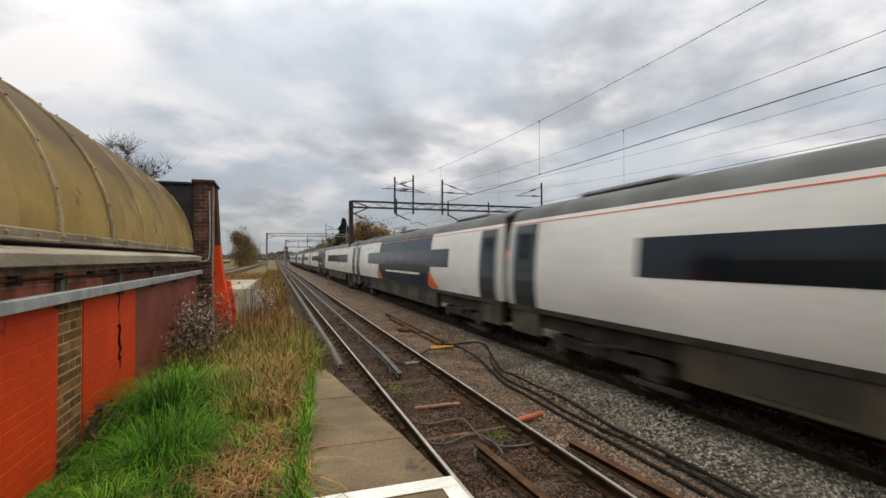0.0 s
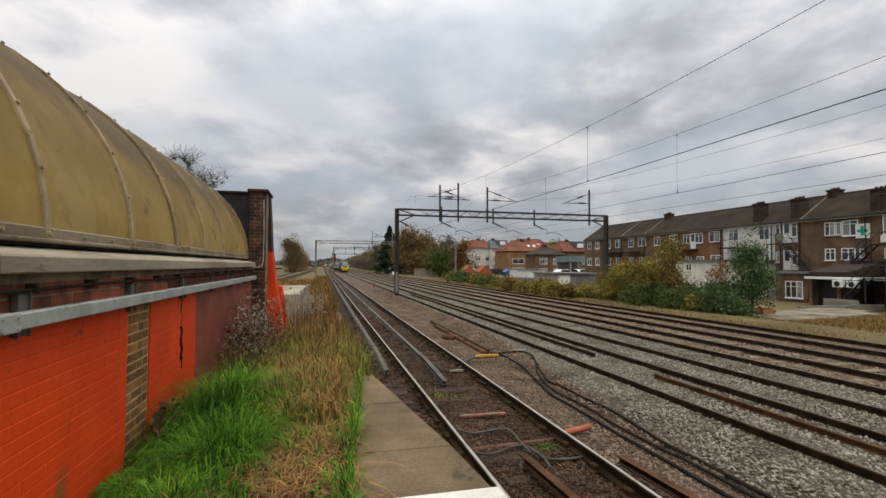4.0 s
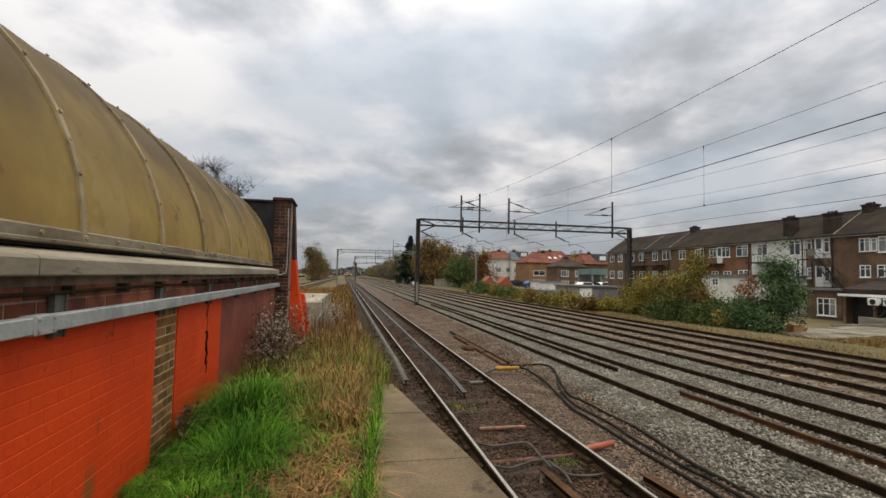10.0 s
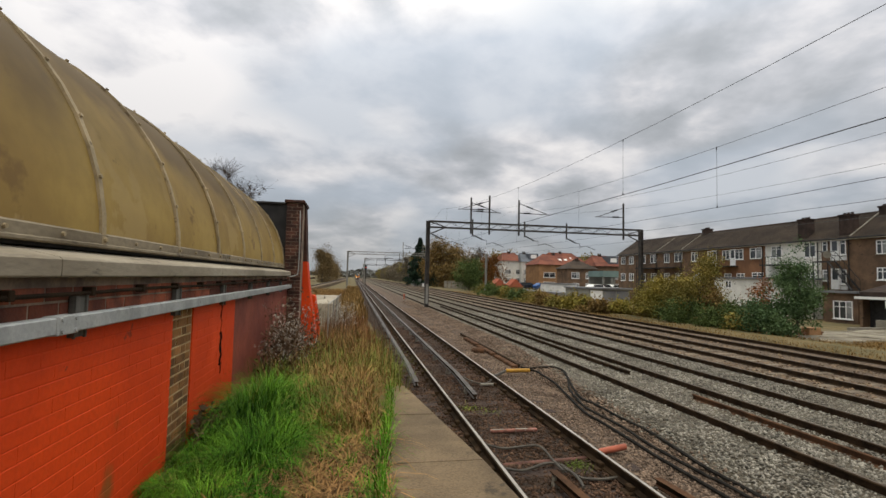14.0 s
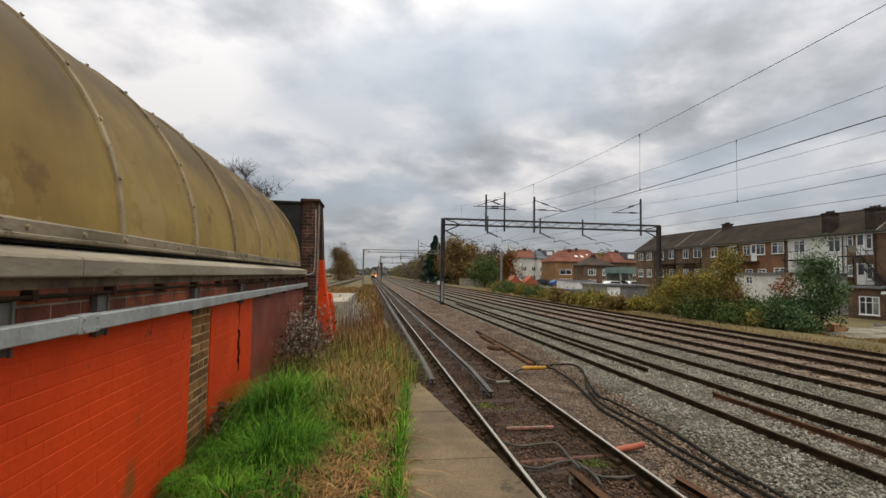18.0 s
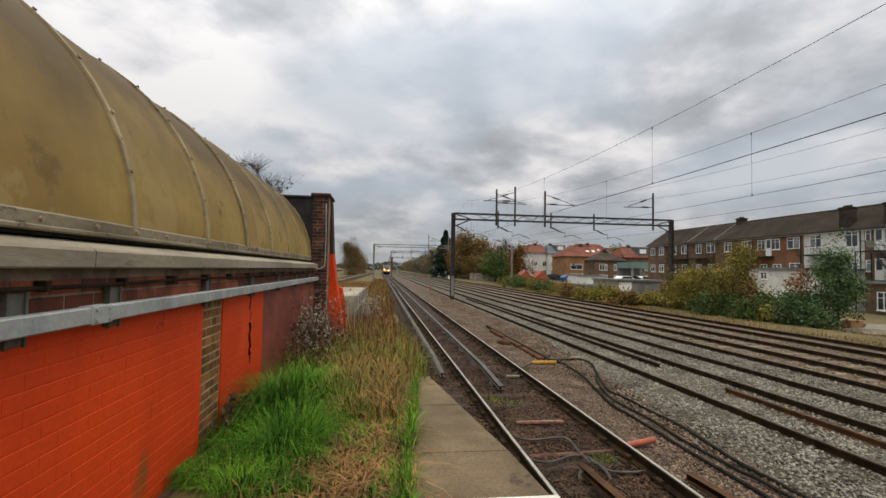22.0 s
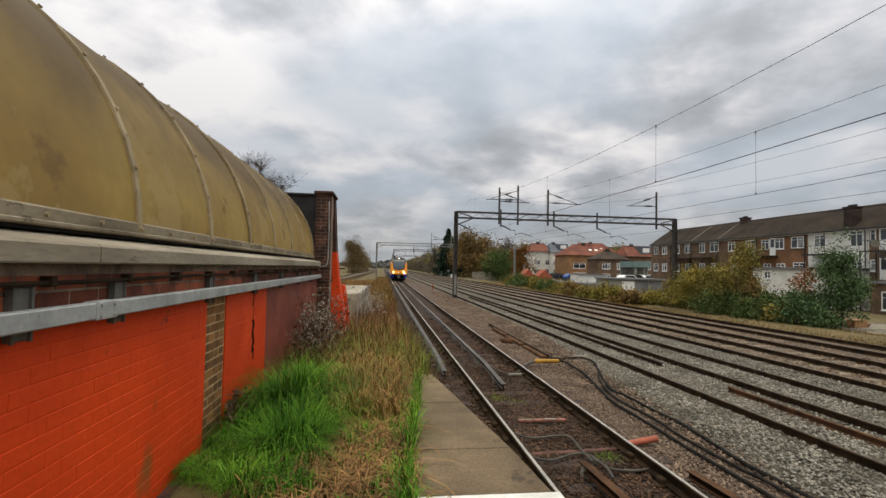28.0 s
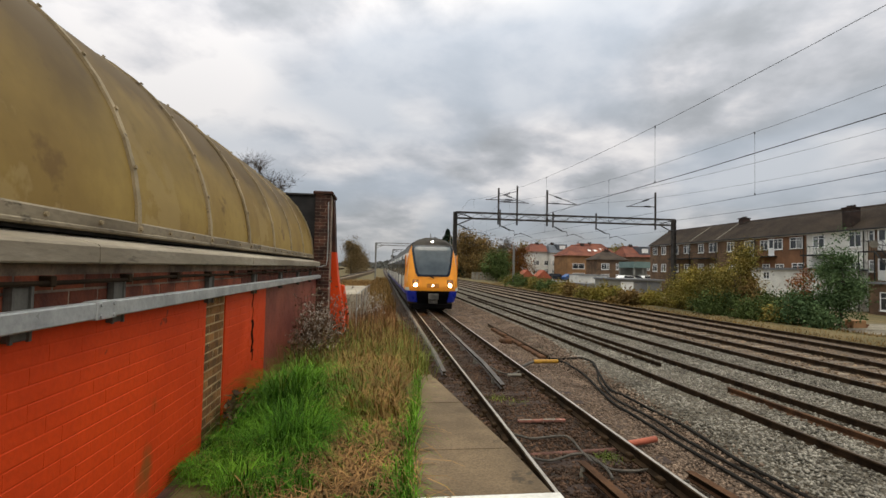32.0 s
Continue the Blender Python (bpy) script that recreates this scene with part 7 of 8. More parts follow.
def coach(name, length, zones, label, doors_white=(False, False), y_start=0.0, panto=None, win=None, band_m=None, panes=None):
    """A coach from y_start to length; zones: (y0, y1, material)."""
    car = thing(name, None, None, label, "railway coach", group="express train coaches")
    for y0, y1, m in zones:
        part("body_panel", prism(B(), BODY_OUT, y0, y1), m, car, smooth=True)
    rf = part("roof", prism(B(), ROOF_OUT, y_start, length), M_TROOF, car, smooth=True)
    for k in range(3):
        y = y_start + 3.5 + k * (length - y_start - 7) / 2
        part("roof_unit", box(B(), -0.75, y - 1.3, 3.60, 0.75, y + 1.3, 3.72, 0.05), M_TROOF, rf)
    for s in (-1, 1):
        part("cantrail_stripe", side_panel(s, y_start, length, 3.142, 3.160), M_TORANGE, car, "thin orange stripe")
        w0, w1 = win or (4.0, length - 4.6)
        band = part("window_band", side_panel(s, w0, w1, 2.02, 2.66), band_m or M_GLASS, car, "" if band_m else "dark glazed window band")
        n = max(2, int((w1 - w0) / 1.85))
        for ya, yb in panes or [(w0 + (w1 - w0) * k / n + 0.14, w0 + (w1 - w0) * (k + 1) / n - 0.14) for k in range(n)]:
            part("window", side_panel(s, ya, yb, 2.08, 2.60, 0.011, 0.012), M_GLASS, band)
        for y, d in ((0.12, 1), (length - 0.12, -1)):
            if y < y_start:
                continue
            white = doors_white[d < 0]
            ya, yb = sorted((y + d * 0.20, y + d * 1.24))
            dr = part("door", side_panel(s, ya, yb, 1.20, 3.12, 0.008), M_TW if white else M_TG, car, "sliding door with a tall window")
            for za, zb in (((2.0, 2.35), (2.45, 2.8)) if white else ((2.0, 2.9),)):
                part("door_window", side_panel(s, ya + 0.2, yb - 0.2, za, zb, 0.013, 0.012), M_GLASS, dr)
            pa, pb = sorted((y, y + d * 0.19))
            part("end_panel", side_panel(s, pa, pb, 1.20, 3.12, 0.006), M_TW if white else M_TPALE, dr, "pale grey end panel")
            part("step_panel", box(B(), s * 1.22 - 0.06, min(pa, ya), 0.55, s * 1.22 + 0.06, max(pb, yb), 1.195), M_TSKIRT, dr)
        part("sole_bar", box(B(), s * 1.26 - 0.05, y_start + 0.2, 1.09, s * 1.26 + 0.05, length - 0.2, 1.196), M_TUNDER, car)
        sk = part("side_skirt", box(B(), s * 1.2 - 0.08, 6.4 if y_start else 5.4, 0.52, s * 1.2 + 0.08, length - 5.4, 1.19, 0.03), M_TSKIRT, car)
        for k in range(4):
            y = 6.6 + k * (length - 13.6) / 3.2
            part("skirt_hatch", box(B(), s * 1.285 - 0.006, y, 0.62, s * 1.285 + 0.006, y + 1.2, 1.08), M_TUNDER, sk)
    part("floor_frame", box(B(), -1.15, y_start + 0.3, 0.75, 1.15, length - 0.3, 1.19), M_TUNDER, car)
    gw = part("gangway", box(B(), -1.2, length - 0.02, 1.0, 1.2, length + 0.44, 3.45, 0.06), M_RUBBER, car, "black rubber gangway bellows")
    for s in (-1, 1):
        part("coupling_tag", box(B(), s * 1.215 - 0.02, length + 0.10, 2.30, s * 1.215 + 0.02, length + 0.32, 2.52, 0.01), M_TORANGE, gw, "orange jumper box")
    bogie(car, 4.4 if y_start else 3.3)
    bogie(car, length - 3.3)
    if panto:
        y = panto
        pg = part("pantograph", box(B(), -0.7, y - 0.8, 3.69, 0.7, y + 0.8, 3.78, 0.02), M_TUNDER, car, "raised single-arm pantograph")
        bm = B()
        rod(bm, (0, y - 0.7, 3.75), (0, y + 0.9, 4.15), 0.04)
        rod(bm, (0, y + 0.9, 4.15), (0, y - 0.6, 4.58), 0.03)
        rod(bm, (-0.75, y - 0.6, 4.6), (0.75, y - 0.6, 4.6), 0.03)
        rod(bm, (-0.75, y - 0.3, 4.6), (0.75, y - 0.3, 4.6), 0.03)
        part("pantograph_arm", bm, M_TUNDER, pg)
    return car


def nose_surface(s, z, w, f, depth, p=3.0):
    """A point on a rounded cab front: s from -1 to 1 across, z up."""
    return Vector((w(z) * s, f(z) + depth(z) * (1 - (max(0.0, 1 - abs(s) ** p)) ** (1 / p)), z))


def nose_patch(w, f, depth, lo, hi, z0, z1, off=0.0, ns=14, nz=10, p=3.0, thick=0.02):
    """A patch of the cab front: s from lo(z) to hi(z); off lifts it outwards."""
    bm = B()
    rows = []
    for j in range(nz + 1):
        z = z0 + (z1 - z0) * j / nz
        a, b = lo(z), hi(z)
        r = []
        for i in range(ns + 1):
            v = nose_surface(a + (b - a) * i / ns, z, w, f, depth, p)
            n = Vector((v.x * 0.6, -1.0, 0.25)).normalized()
            r.append(bm.verts.new(v + n * off))
        rows.append(r)
    for a, b in zip(rows, rows[1:]):
        for i in range(ns):
            bm.faces.new((a[i], a[i + 1], b[i + 1], b[i]))
    return bm


def interp(table):
    def f(z):
        for (za, va), (zb, vb) in zip(table, table[1:]):
            if z <= zb:
                t = max(0.0, (z - za) / (zb - za))
                return va + (vb - va) * t
        return table[-1][1]
    return f


def express_cab(car):
    """The raked cab at the tail: yellow below, dark teal above, black oval round the windscreen."""
    w = interp(((0.5, 1.12), (1.1, 1.30), (1.8, 1.365), (2.3, 1.34), (2.9, 1.26), (3.3, 1.12), (3.6, 0.85), (3.8, 0.35)))
    f = interp(((0.5, 0.30), (0.8, 0.08), (1.2, 0.0), (1.65, 0.10), (1.95, 0.42), (2.4, 1.0), (2.9, 1.75), (3.3, 2.45), (3.6, 3.1), (3.8, 3.9)))
    dp = interp(((0.5, 1.5), (1.2, 2.0), (2.0, 2.2), (2.8, 1.7), (3.4, 1.2), (3.8, 0.6)))
    part("cab_shell", nose_patch(w, f, dp, lambda z: -1, lambda z: 1, 0.66, 3.3, 0, 32, 26), M_TT, car, smooth=True)
    part("cab_roof", nose_patch(w, f, dp, lambda z: -1, lambda z: 1, 3.3, 3.8, 0, 32, 8), M_TROOF, car, "rounded grey cab roof", smooth=True)
    for s in (-1, 1):
        bm = B()
        rows = []
        for j in range(14):
            z = 0.80 + 2.5 * j / 13
            back = 3.04 if z > 1.2 else 2.45 + (z - 0.80) * 1.45
            y = f(z) + dp(z) - 0.01
            rows.append([bm.verts.new((s * (w(z) + (side_x(max(z, 1.2)) - w(z)) * k / 3), y + (back - y) * k / 3, z)) for k in range(4)])
        for a, b in zip(rows, rows[1:]):
            for k in range(3):
                bm.faces.new((a[k], a[k + 1], b[k + 1], b[k]))
        part("cab_side", bm, M_TT, car, smooth=True)
    side = interp(((0.6, 0.74), (1.2, 0.84), (1.7, 0.84), (2.1, 0.84), (2.3, 0.80)))
    part("yellow_front", nose_patch(w, f, dp, lambda z: -side(z), lambda z: side(z), 0.62, 2.25, 0.012, 30, 20), M_TYELLOW, car, "bright yellow warning panel", smooth=True)
    oval = interp(((1.50, 0.10), (1.56, 0.30), (1.68, 0.46), (1.85, 0.58), (2.1, 0.70), (2.5, 0.80), (2.9, 0.80), (3.2, 0.72), (3.32, 0.6)))
    ov = part("screen_surround", nose_patch(w, f, dp, lambda z: -oval(z), lambda z: oval(z), 1.50, 3.32, 0.026, 24, 24), M_GLASS_DULL, car, "black oval windscreen surround", smooth=True)
    ws = interp(((2.12, 0.52), (2.2, 0.60), (2.6, 0.68), (3.0, 0.66), (3.15, 0.58)))
    part("windscreen", nose_patch(w, f, dp, lambda z: -ws(z), lambda z: ws(z), 2.12, 3.15, 0.036, 20, 12), M_GLASS_GREY, ov, "raked grey windscreen", smooth=True)
    a, b = nose_surface(-0.45, 2.16, w, f, dp), nose_surface(0.45, 2.16, w, f, dp)
    part("wiper", rod(B(), a + Vector((0, -0.08, 0.04)), b + Vector((0, -0.08, 0.04)), 0.022), M_RUBBER, ov)
    for s in (-1, 1):
        hl = part("lamp_housing", nose_patch(w, f, dp, lambda z: 0.68 if s > 0 else -0.86, lambda z: 0.86 if s > 0 else -0.68, 1.64, 1.82, 0.026, 8, 4), M_TPALE, car, "pale tail lamp housing", smooth=True)
        c = nose_surface(0.72 * s, 1.72, w, f, dp)
        part("lamp", rod(B(), (c.x, c.y + 0.02, c.z), (c.x, c.y - 0.06, c.z), 0.06, 10), M_TW, hl)
        c = nose_surface(0.88 * s, 1.80, w, f, dp)
        part("tail_lamp", rod(B(), (c.x, c.y + 0.05, c.z), (c.x, c.y - 0.04, c.z), 0.04, 10), M_TAIL, hl, "lit red tail lamp")
    part("valance", box(B(), -0.95, 0.75, 0.25, 0.95, 2.6, 0.62, 0.1), M_DARK, car)


cars = []
specs = {
    1: ((0, 14.3, "W"), (14.3, 23.5, "B")), 2: ((0, 9.2, "B"), (9.2, 23.5, "W")), 3: ((0, 6.0, "W"), (6.0, 15.5, "B"), (15.5, 23.5, "W")),
    4: ((0, 23.5, "W"),), 5: ((0, 7.5, "B"), (7.5, 23.5, "W")), 6: ((0, 16, "W"), (16, 23.5, "B")), 7: ((0, 23.5, "W"),), 8: ((0, 9, "B"), (9, 23.5, "W")),
    9: ((0, 23.5, "W"),), 10: ((0, 12, "W"), (12, 23.5, "B"))}
MATS = {"W": M_TW, "B": M_TN, "T": M_TT}
tail = coach("rail_coach", 24.4, ((3.0, 10.9, M_TT), (10.9, 19.8, M_TB), (19.8, 21.3, M_TT), (21.3, 24.4, M_TW)), "dark blue driving coach with a yellow cab front", y_start=3.0, win=(11.0, 21.2), band_m=M_TB, panes=((10.76, 11.79), (13.03, 14.09), (15.22, 16.95), (17.25, 18.98), (19.28, 20.9), (21.35, 22.2)))
express_cab(tail)
for s in (-1, 1):
    part("orange_flash", tri_panel(s, ((20.4, 3.12), (21.7, 3.12), (20.6, 2.72))), M_TORANGE, tail, "orange triangle")
    part("orange_arrow", tri_panel(s, ((4.75, 1.66), (5.80, 2.05), (5.12, 2.82), (4.92, 2.82))), M_TORANGE, tail, "large orange arrowhead")
    part("arrow_facet", tri_panel(s, ((4.85, 1.88), (5.58, 2.06), (5.22, 2.5), (4.95, 2.46)), 0.02), M_TFACET, tail, "muted orange facet")
    for ya, yb, z in ((6.1, 7.3, 1.95), (5.45, 7.2, 1.66), (2.75, 3.6, 1.45), (12.9, 15.2, 1.58), (11.1, 12.0, 1.50), (11.1, 11.8, 1.40)):
        part("lettering_bar", side_panel(s, ya, yb, z, z + 0.09, 0.012, 0.01), M_TW, tail, "white bar in place of lettering")
    part("red_bar", side_panel(s, 3.0, 4.15, 1.58, 1.62, 0.012, 0.01), M_TORANGE, tail)
    part("cab_door", side_panel(s, 10.2, 10.95, 1.22, 3.1, 0.008), M_TB, tail)
cars.append((tail, 0.0))
for i in range(1, 11):
    z = [(a, b, MATS[c]) for a, b, c in specs[i]]
    c = coach("rail_coach", 23.5, z, {"W": "white express coach with a dark window band", "B": "dark blue and white express coach"}[specs[i][0][2] if len(z) == 1 else "B"], doors_white=(i == 2, i == 1), panto=3.0 if i == 2 else None)
    for (ya, yb, m), (yc, yd, m2) in zip(specs[i], specs[i][1:]):
        for s in (-1, 1):
            if i in (1, 3):
                part("orange_flash", tri_panel(s, ((yb - 0.9, 1.24), (yb + 0.3, 1.24), (yb + 0.05, 1.85))), M_TORANGE, c, "orange triangle")
            else:
                part("orange_flash", tri_panel(s, ((yb, 3.12), (yb + 1.5, 3.12), (yb + 1.2, 2.75), (yb, 2.7))), M_TORANGE, c, "orange block")
            if m == "B" or m2 == "B":
                q = yb - 5.0 if m == "B" else yb + 1.5
                part("lettering_bar", side_panel(s, q, q + 3.2, 1.66, 1.75, 0.012, 0.01), M_TW, c, "white bar in place of lettering")
    cars.append((c, 24.75 + (i - 1) * 23.95))


# ---- amber-fronted local train
def local_cab(car):
    w = interp(((0.35, 1.20), (0.9, 1.32), (1.3, 1.40), (2.0, 1.38), (2.7, 1.30), (3.2, 1.20), (3.55, 1.05), (3.8, 0.80), (3.95, 0.35)))
    f = interp(((0.35, 0.30), (0.95, 0.06), (1.3, 0.0), (1.9, 0.10), (2.6, 0.28), (3.3, 0.52), (3.7, 0.85), (3.95, 1.4)))
    dp = interp(((0.35, 0.8), (1.3, 1.0), (2.6, 0.8), (3.95, 0.5)))
    part("cab_shell", nose_patch(w, f, dp, lambda z: -1, lambda z: 1, 1.12, 3.50, 0, 28, 18, 4.0), M_LO_ORANGE, car, "amber cab surround", smooth=True)
    part("roof_dome", nose_patch(w, f, dp, lambda z: -0.97, lambda z: 0.97, 3.40, 3.95, 0.012, 20, 8, 4.0), M_TUNDER, car, "black roof dome", smooth=True)
    part("dome_cap", nose_patch(w, f, dp, lambda z: -1, lambda z: 1, 3.50, 3.95, 0.0, 20, 8, 4.0), M_TUNDER, car, smooth=True)
    ws = interp(((1.86, 0.56), (2.0, 0.64), (2.8, 0.80), (3.3, 0.93), (3.5, 0.95)))
    sc = part("windscreen_frame", nose_patch(w, f, dp, lambda z: -ws(z), lambda z: ws(z), 1.86, 3.5, 0.014, 18, 14, 4.0), M_GLASS, car, "black windscreen surround", smooth=True)
    gs = interp(((1.95, 0.50), (2.1, 0.57), (2.9, 0.73), (3.3, 0.83), (3.42, 0.82)))
    part("windscreen", nose_patch(w, f, dp, lambda z: -gs(z), lambda z: gs(z), 1.96, 3.42, 0.024, 18, 14, 4.0), M_GLASS_GREY, sc, "single large windscreen", smooth=True)
    c = nose_surface(-0.06, 1.86, w, f, dp, 4.0)
    part("wiper", rod(B(), c + Vector((-0.14, -0.05, 0.06)), c + Vector((0.14, -0.05, -0.08)), 0.03), M_RUBBER, sc)
    for s in (-1, 1):
        h = part("lamp_housing", nose_patch(w, f, dp, lambda z: 0.53 if s > 0 else -0.75, lambda z: 0.75 if s > 0 else -0.53, 1.30, 1.70, 0.014, 6, 5, 4.0), mat("smoked_lamp_glass", (0.20, 0.09, 0.03), (0.12, 0.06, 0.025), 0.2, scale=2, fine=20, bump=0, spec=0.6), car, "smoked amber lamp housing", smooth=True)
        c = nose_surface(0.64 * s, 1.43, w, f, dp, 4.0)
        part("headlamp", rod(B(), c + Vector((0, 0.03, 0)), c + Vector((0, -0.05, 0)), 0.07, 14), M_HEAD, h, "lit headlamp")
        c2 = nose_surface(0.60 * s, 1.62, w, f, dp, 4.0)
        part("marker_lamp", rod(B(), c2 + Vector((0, 0.03, 0)), c2 + Vector((0, -0.04, 0)), 0.05, 10), M_COPING, h)
        part("blue_corner", nose_patch(w, f, dp, lambda z: 0.62 if s > 0 else -1.0, lambda z: 1.0 if s > 0 else -0.62, 0.55, 1.13, 0.0, 10, 6, 4.0), M_LO_BLUE, car, "royal blue lower corner", smooth=True)
        part("pale_sweep", nose_patch(w, f, dp, lambda z: 0.86 if s > 0 else -1.0, lambda z: 1.0 if s > 0 else -0.86, 1.13, 1.30, 0.010, 6, 3, 4.0), M_TW, car, "white sweep along the lower edge", smooth=True)
    part("nose_panel", nose_patch(w, f, dp, lambda z: -0.22, lambda z: 0.22, 1.30, 1.50, 0.012, 8, 4, 4.0), mat("dull_amber_panel", (0.5, 0.17, 0.02), None, 0.4), car, smooth=True)
    c = nose_surface(0.0, 1.40, w, f, dp, 4.0)
    part("centre_lamp", rod(B(), c + Vector((0, 0.02, 0)), c + Vector((0, -0.05, 0)), 0.04, 12), M_MARK, car, "small lit lamp")
    c = nose_surface(0.0, 3.70, w, f, dp, 4.0)
    part("top_lamp", rod(B(), c + Vector((0, 0.05, 0)), c + Vector((0, -0.09, 0)), 0.05, 12), M_MARK, car, "lit roof marker lamp")
    part("lower_black", nose_patch(w, f, dp, lambda z: -0.63, lambda z: 0.63, 0.45, 1.13, 0.004, 14, 6, 4.0), M_NEAR_BLACK, car, smooth=True)
    cp = part("coupler", box(B(), -0.20, -0.30, 0.72, 0.20, 0.25, 1.0, 0.04), M_DARK, car, "automatic coupler")
    part("coupler_face", box(B(), -0.26, -0.34, 0.70, 0.26, -0.29, 1.02, 0.03), M_CLIP, cp)
    part("coupler_box", box(B(), -0.22, -0.27, 0.50, 0.22, -0.05, 0.68, 0.02), M_CLIP, cp)
    part("obstacle_bar", box(B(), -1.05, 0.22, 0.20, 1.05, 0.40, 0.48, 0.05), M_NEAR_BLACK, car)


LBODY = ((-1.33, 0.95), (-1.38, 1.2), (-1.39, 1.7), (-1.38, 2.2), (-1.33, 2.7), (-1.25, 3.1))
LOUT = LBODY + tuple((-x, z) for x, z in reversed(LBODY))


def local_coach(front):
    y0, length = (1.05 if front else 0.0), 20.3
    car = thing("local_coach", None, None, "amber-fronted commuter train coach with lit headlamps" if front else "white commuter coach with dark window band", "railway coach", group="commuter train coaches")
    if front:
        local_cab(car)
    part("body", prism(B(), LOUT, y0, length), M_TW, car)
    part("roof", prism(B(), ((-1.25, 3.1), (-1.12, 3.5), (-0.75, 3.78), (0, 3.9), (0.75, 3.78), (1.12, 3.5), (1.25, 3.1)), y0 + 0.1, length), M_TROOF, car, smooth=True)
    part("roof_units", box(B(), -0.7, 6, 3.8, 0.7, 15, 3.97, 0.06), M_TROOF, car)
    for s in (-1, 1):
        part("blue_band", box(B(), s * 1.352 - 0.012, y0, 0.94, s * 1.352 + 0.012, length, 1.15), M_LO_BLUE, car, "blue lower body band")
        if front:
            part("amber_side", box(B(), s * 1.375 - 0.02, y0 - 0.1, 1.16, s * 1.375 + 0.02, y0 + 0.9, 3.0), M_LO_ORANGE, car, "amber cab side")
            part("cab_side_window", box(B(), s * 1.385 - 0.02, y0 - 0.05, 1.95, s * 1.385 + 0.02, y0 + 0.75, 2.95), M_GLASS, car)
        n = 0
        y = y0 + 1.2
        while y < length - 1.5:
            isdoor = n % 3 == 1
            wd = 1.5 if isdoor else 2.0
            if isdoor:
                d = part("door", box(B(), s * 1.385 - 0.012, y, 1.05, s * 1.385 + 0.012, y + wd, 3.0), M_TG, car, "dark sliding doors")
                part("door_window", box(B(), s * 1.392 - 0.012, y + 0.15, 1.75, s * 1.392 + 0.012, y + wd - 0.15, 2.85), M_GLASS, d)
            else:
                part("window", box(B(), s * 1.378 - 0.012, y, 1.85, s * 1.378 + 0.012, y + wd, 2.8), M_GLASS, car)
            y += wd + 0.25
            n += 1
    part("underframe", box(B(), -1.2, y0 + 0.2, 0.35, 1.2, length - 0.1, 0.96, 0.04), M_TUNDER, car)
    bogie(car, 3.2)
    bogie(car, length - 3.2)
    part("gangway", box(B(), -0.9, length - 0.02, 0.9, 0.9, length + 0.22, 3.3), M_RUBBER, car)
    return car


lead = local_coach(True)
locals_ = [(lead, 0.0)]
second = local_coach(False)
locals_.append((second, 20.45))
for i in (2, 3):
    c = copy_thing(second, pose(0, 0, 0))
    locals_.append((c, 20.45 * i))

# ---------------------------------------------------------------- lineside details
def cable(pts, r, label, m=None):
    """A cable that snakes over the ballast."""
    out = []
    for i in range(len(pts) - 1):
        p0, p1, p2, p3 = [Vector(pts[max(0, min(len(pts) - 1, i + d))]) for d in (-1, 0, 1, 2)]
        for k in range(6):
            t = k / 6
            out.append(0.5 * ((2 * p1) + (p2 - p0) * t + (2 * p0 - 5 * p1 + 4 * p2 - p3) * t * t + (3 * p1 - p0 - 3 * p2 + p3) * t ** 3))
    out.append(Vector(pts[-1]))
    return thing("cable", pipe_along(B(), out, r, 7), m or M_RUBBER, label, "cable", group="traction cables", smooth=True)


Z0 = -0.21
cable(((4.62, 12.9, -0.10), (5.0, 13.2, -0.18), (5.21, 13.1, -0.14), (5.58, 12.88, -0.10), (5.59, 12.24, -0.10), (5.29, 11.31, -0.125), (4.97, 10.2, -0.195), (4.90, 9.66, -0.205), (4.95, 9.41, -0.20), (4.96, 8.38, -0.20), (4.99, 7.58, -0.195), (4.93, 6.8, -0.205), (4.86, 6.13, -0.21), (4.86, 5.64, -0.21), (4.87, 5.2, -0.21), (4.8, 1.0, Z0), (4.6, -8, Z0)), 0.026, "black traction cable curving over grey ballast")
cable(((4.62, 12.85, -0.12), (5.0, 12.85, -0.19), (5.0, 12.4, -0.19), (4.95, 11.42, -0.20), (4.75, 10.3, -0.215), (4.47, 8.93, -0.205), (4.46, 8.27, -0.205), (4.45, 7.52, -0.205), (4.42, 6.73, -0.205), (4.42, 6.1, -0.205), (4.43, 5.2, -0.205), (4.4, 1.0, Z0), (4.4, -8, Z0)), 0.026, "black traction cable beside rusty ballast")
cable(((5.45, 11.95, -0.09), (5.37, 11.57, -0.11), (5.0, 10.65, -0.19), (4.78, 9.8, -0.21), (4.65, 9.06, -0.21), (4.70, 7.95, -0.21), (4.63, 7.05, -0.21), (4.66, 5.88, -0.21), (4.71, 5.06, -0.21), (4.6, 1.0, Z0), (4.5, -8, Z0)), 0.024, "black traction cable beside rusty ballast")
M_CBL = mat("grey_bond_cable", (0.085, 0.072, 0.055), (0.05, 0.042, 0.033), 0.6, scale=6, fine=40, bump=0.1)
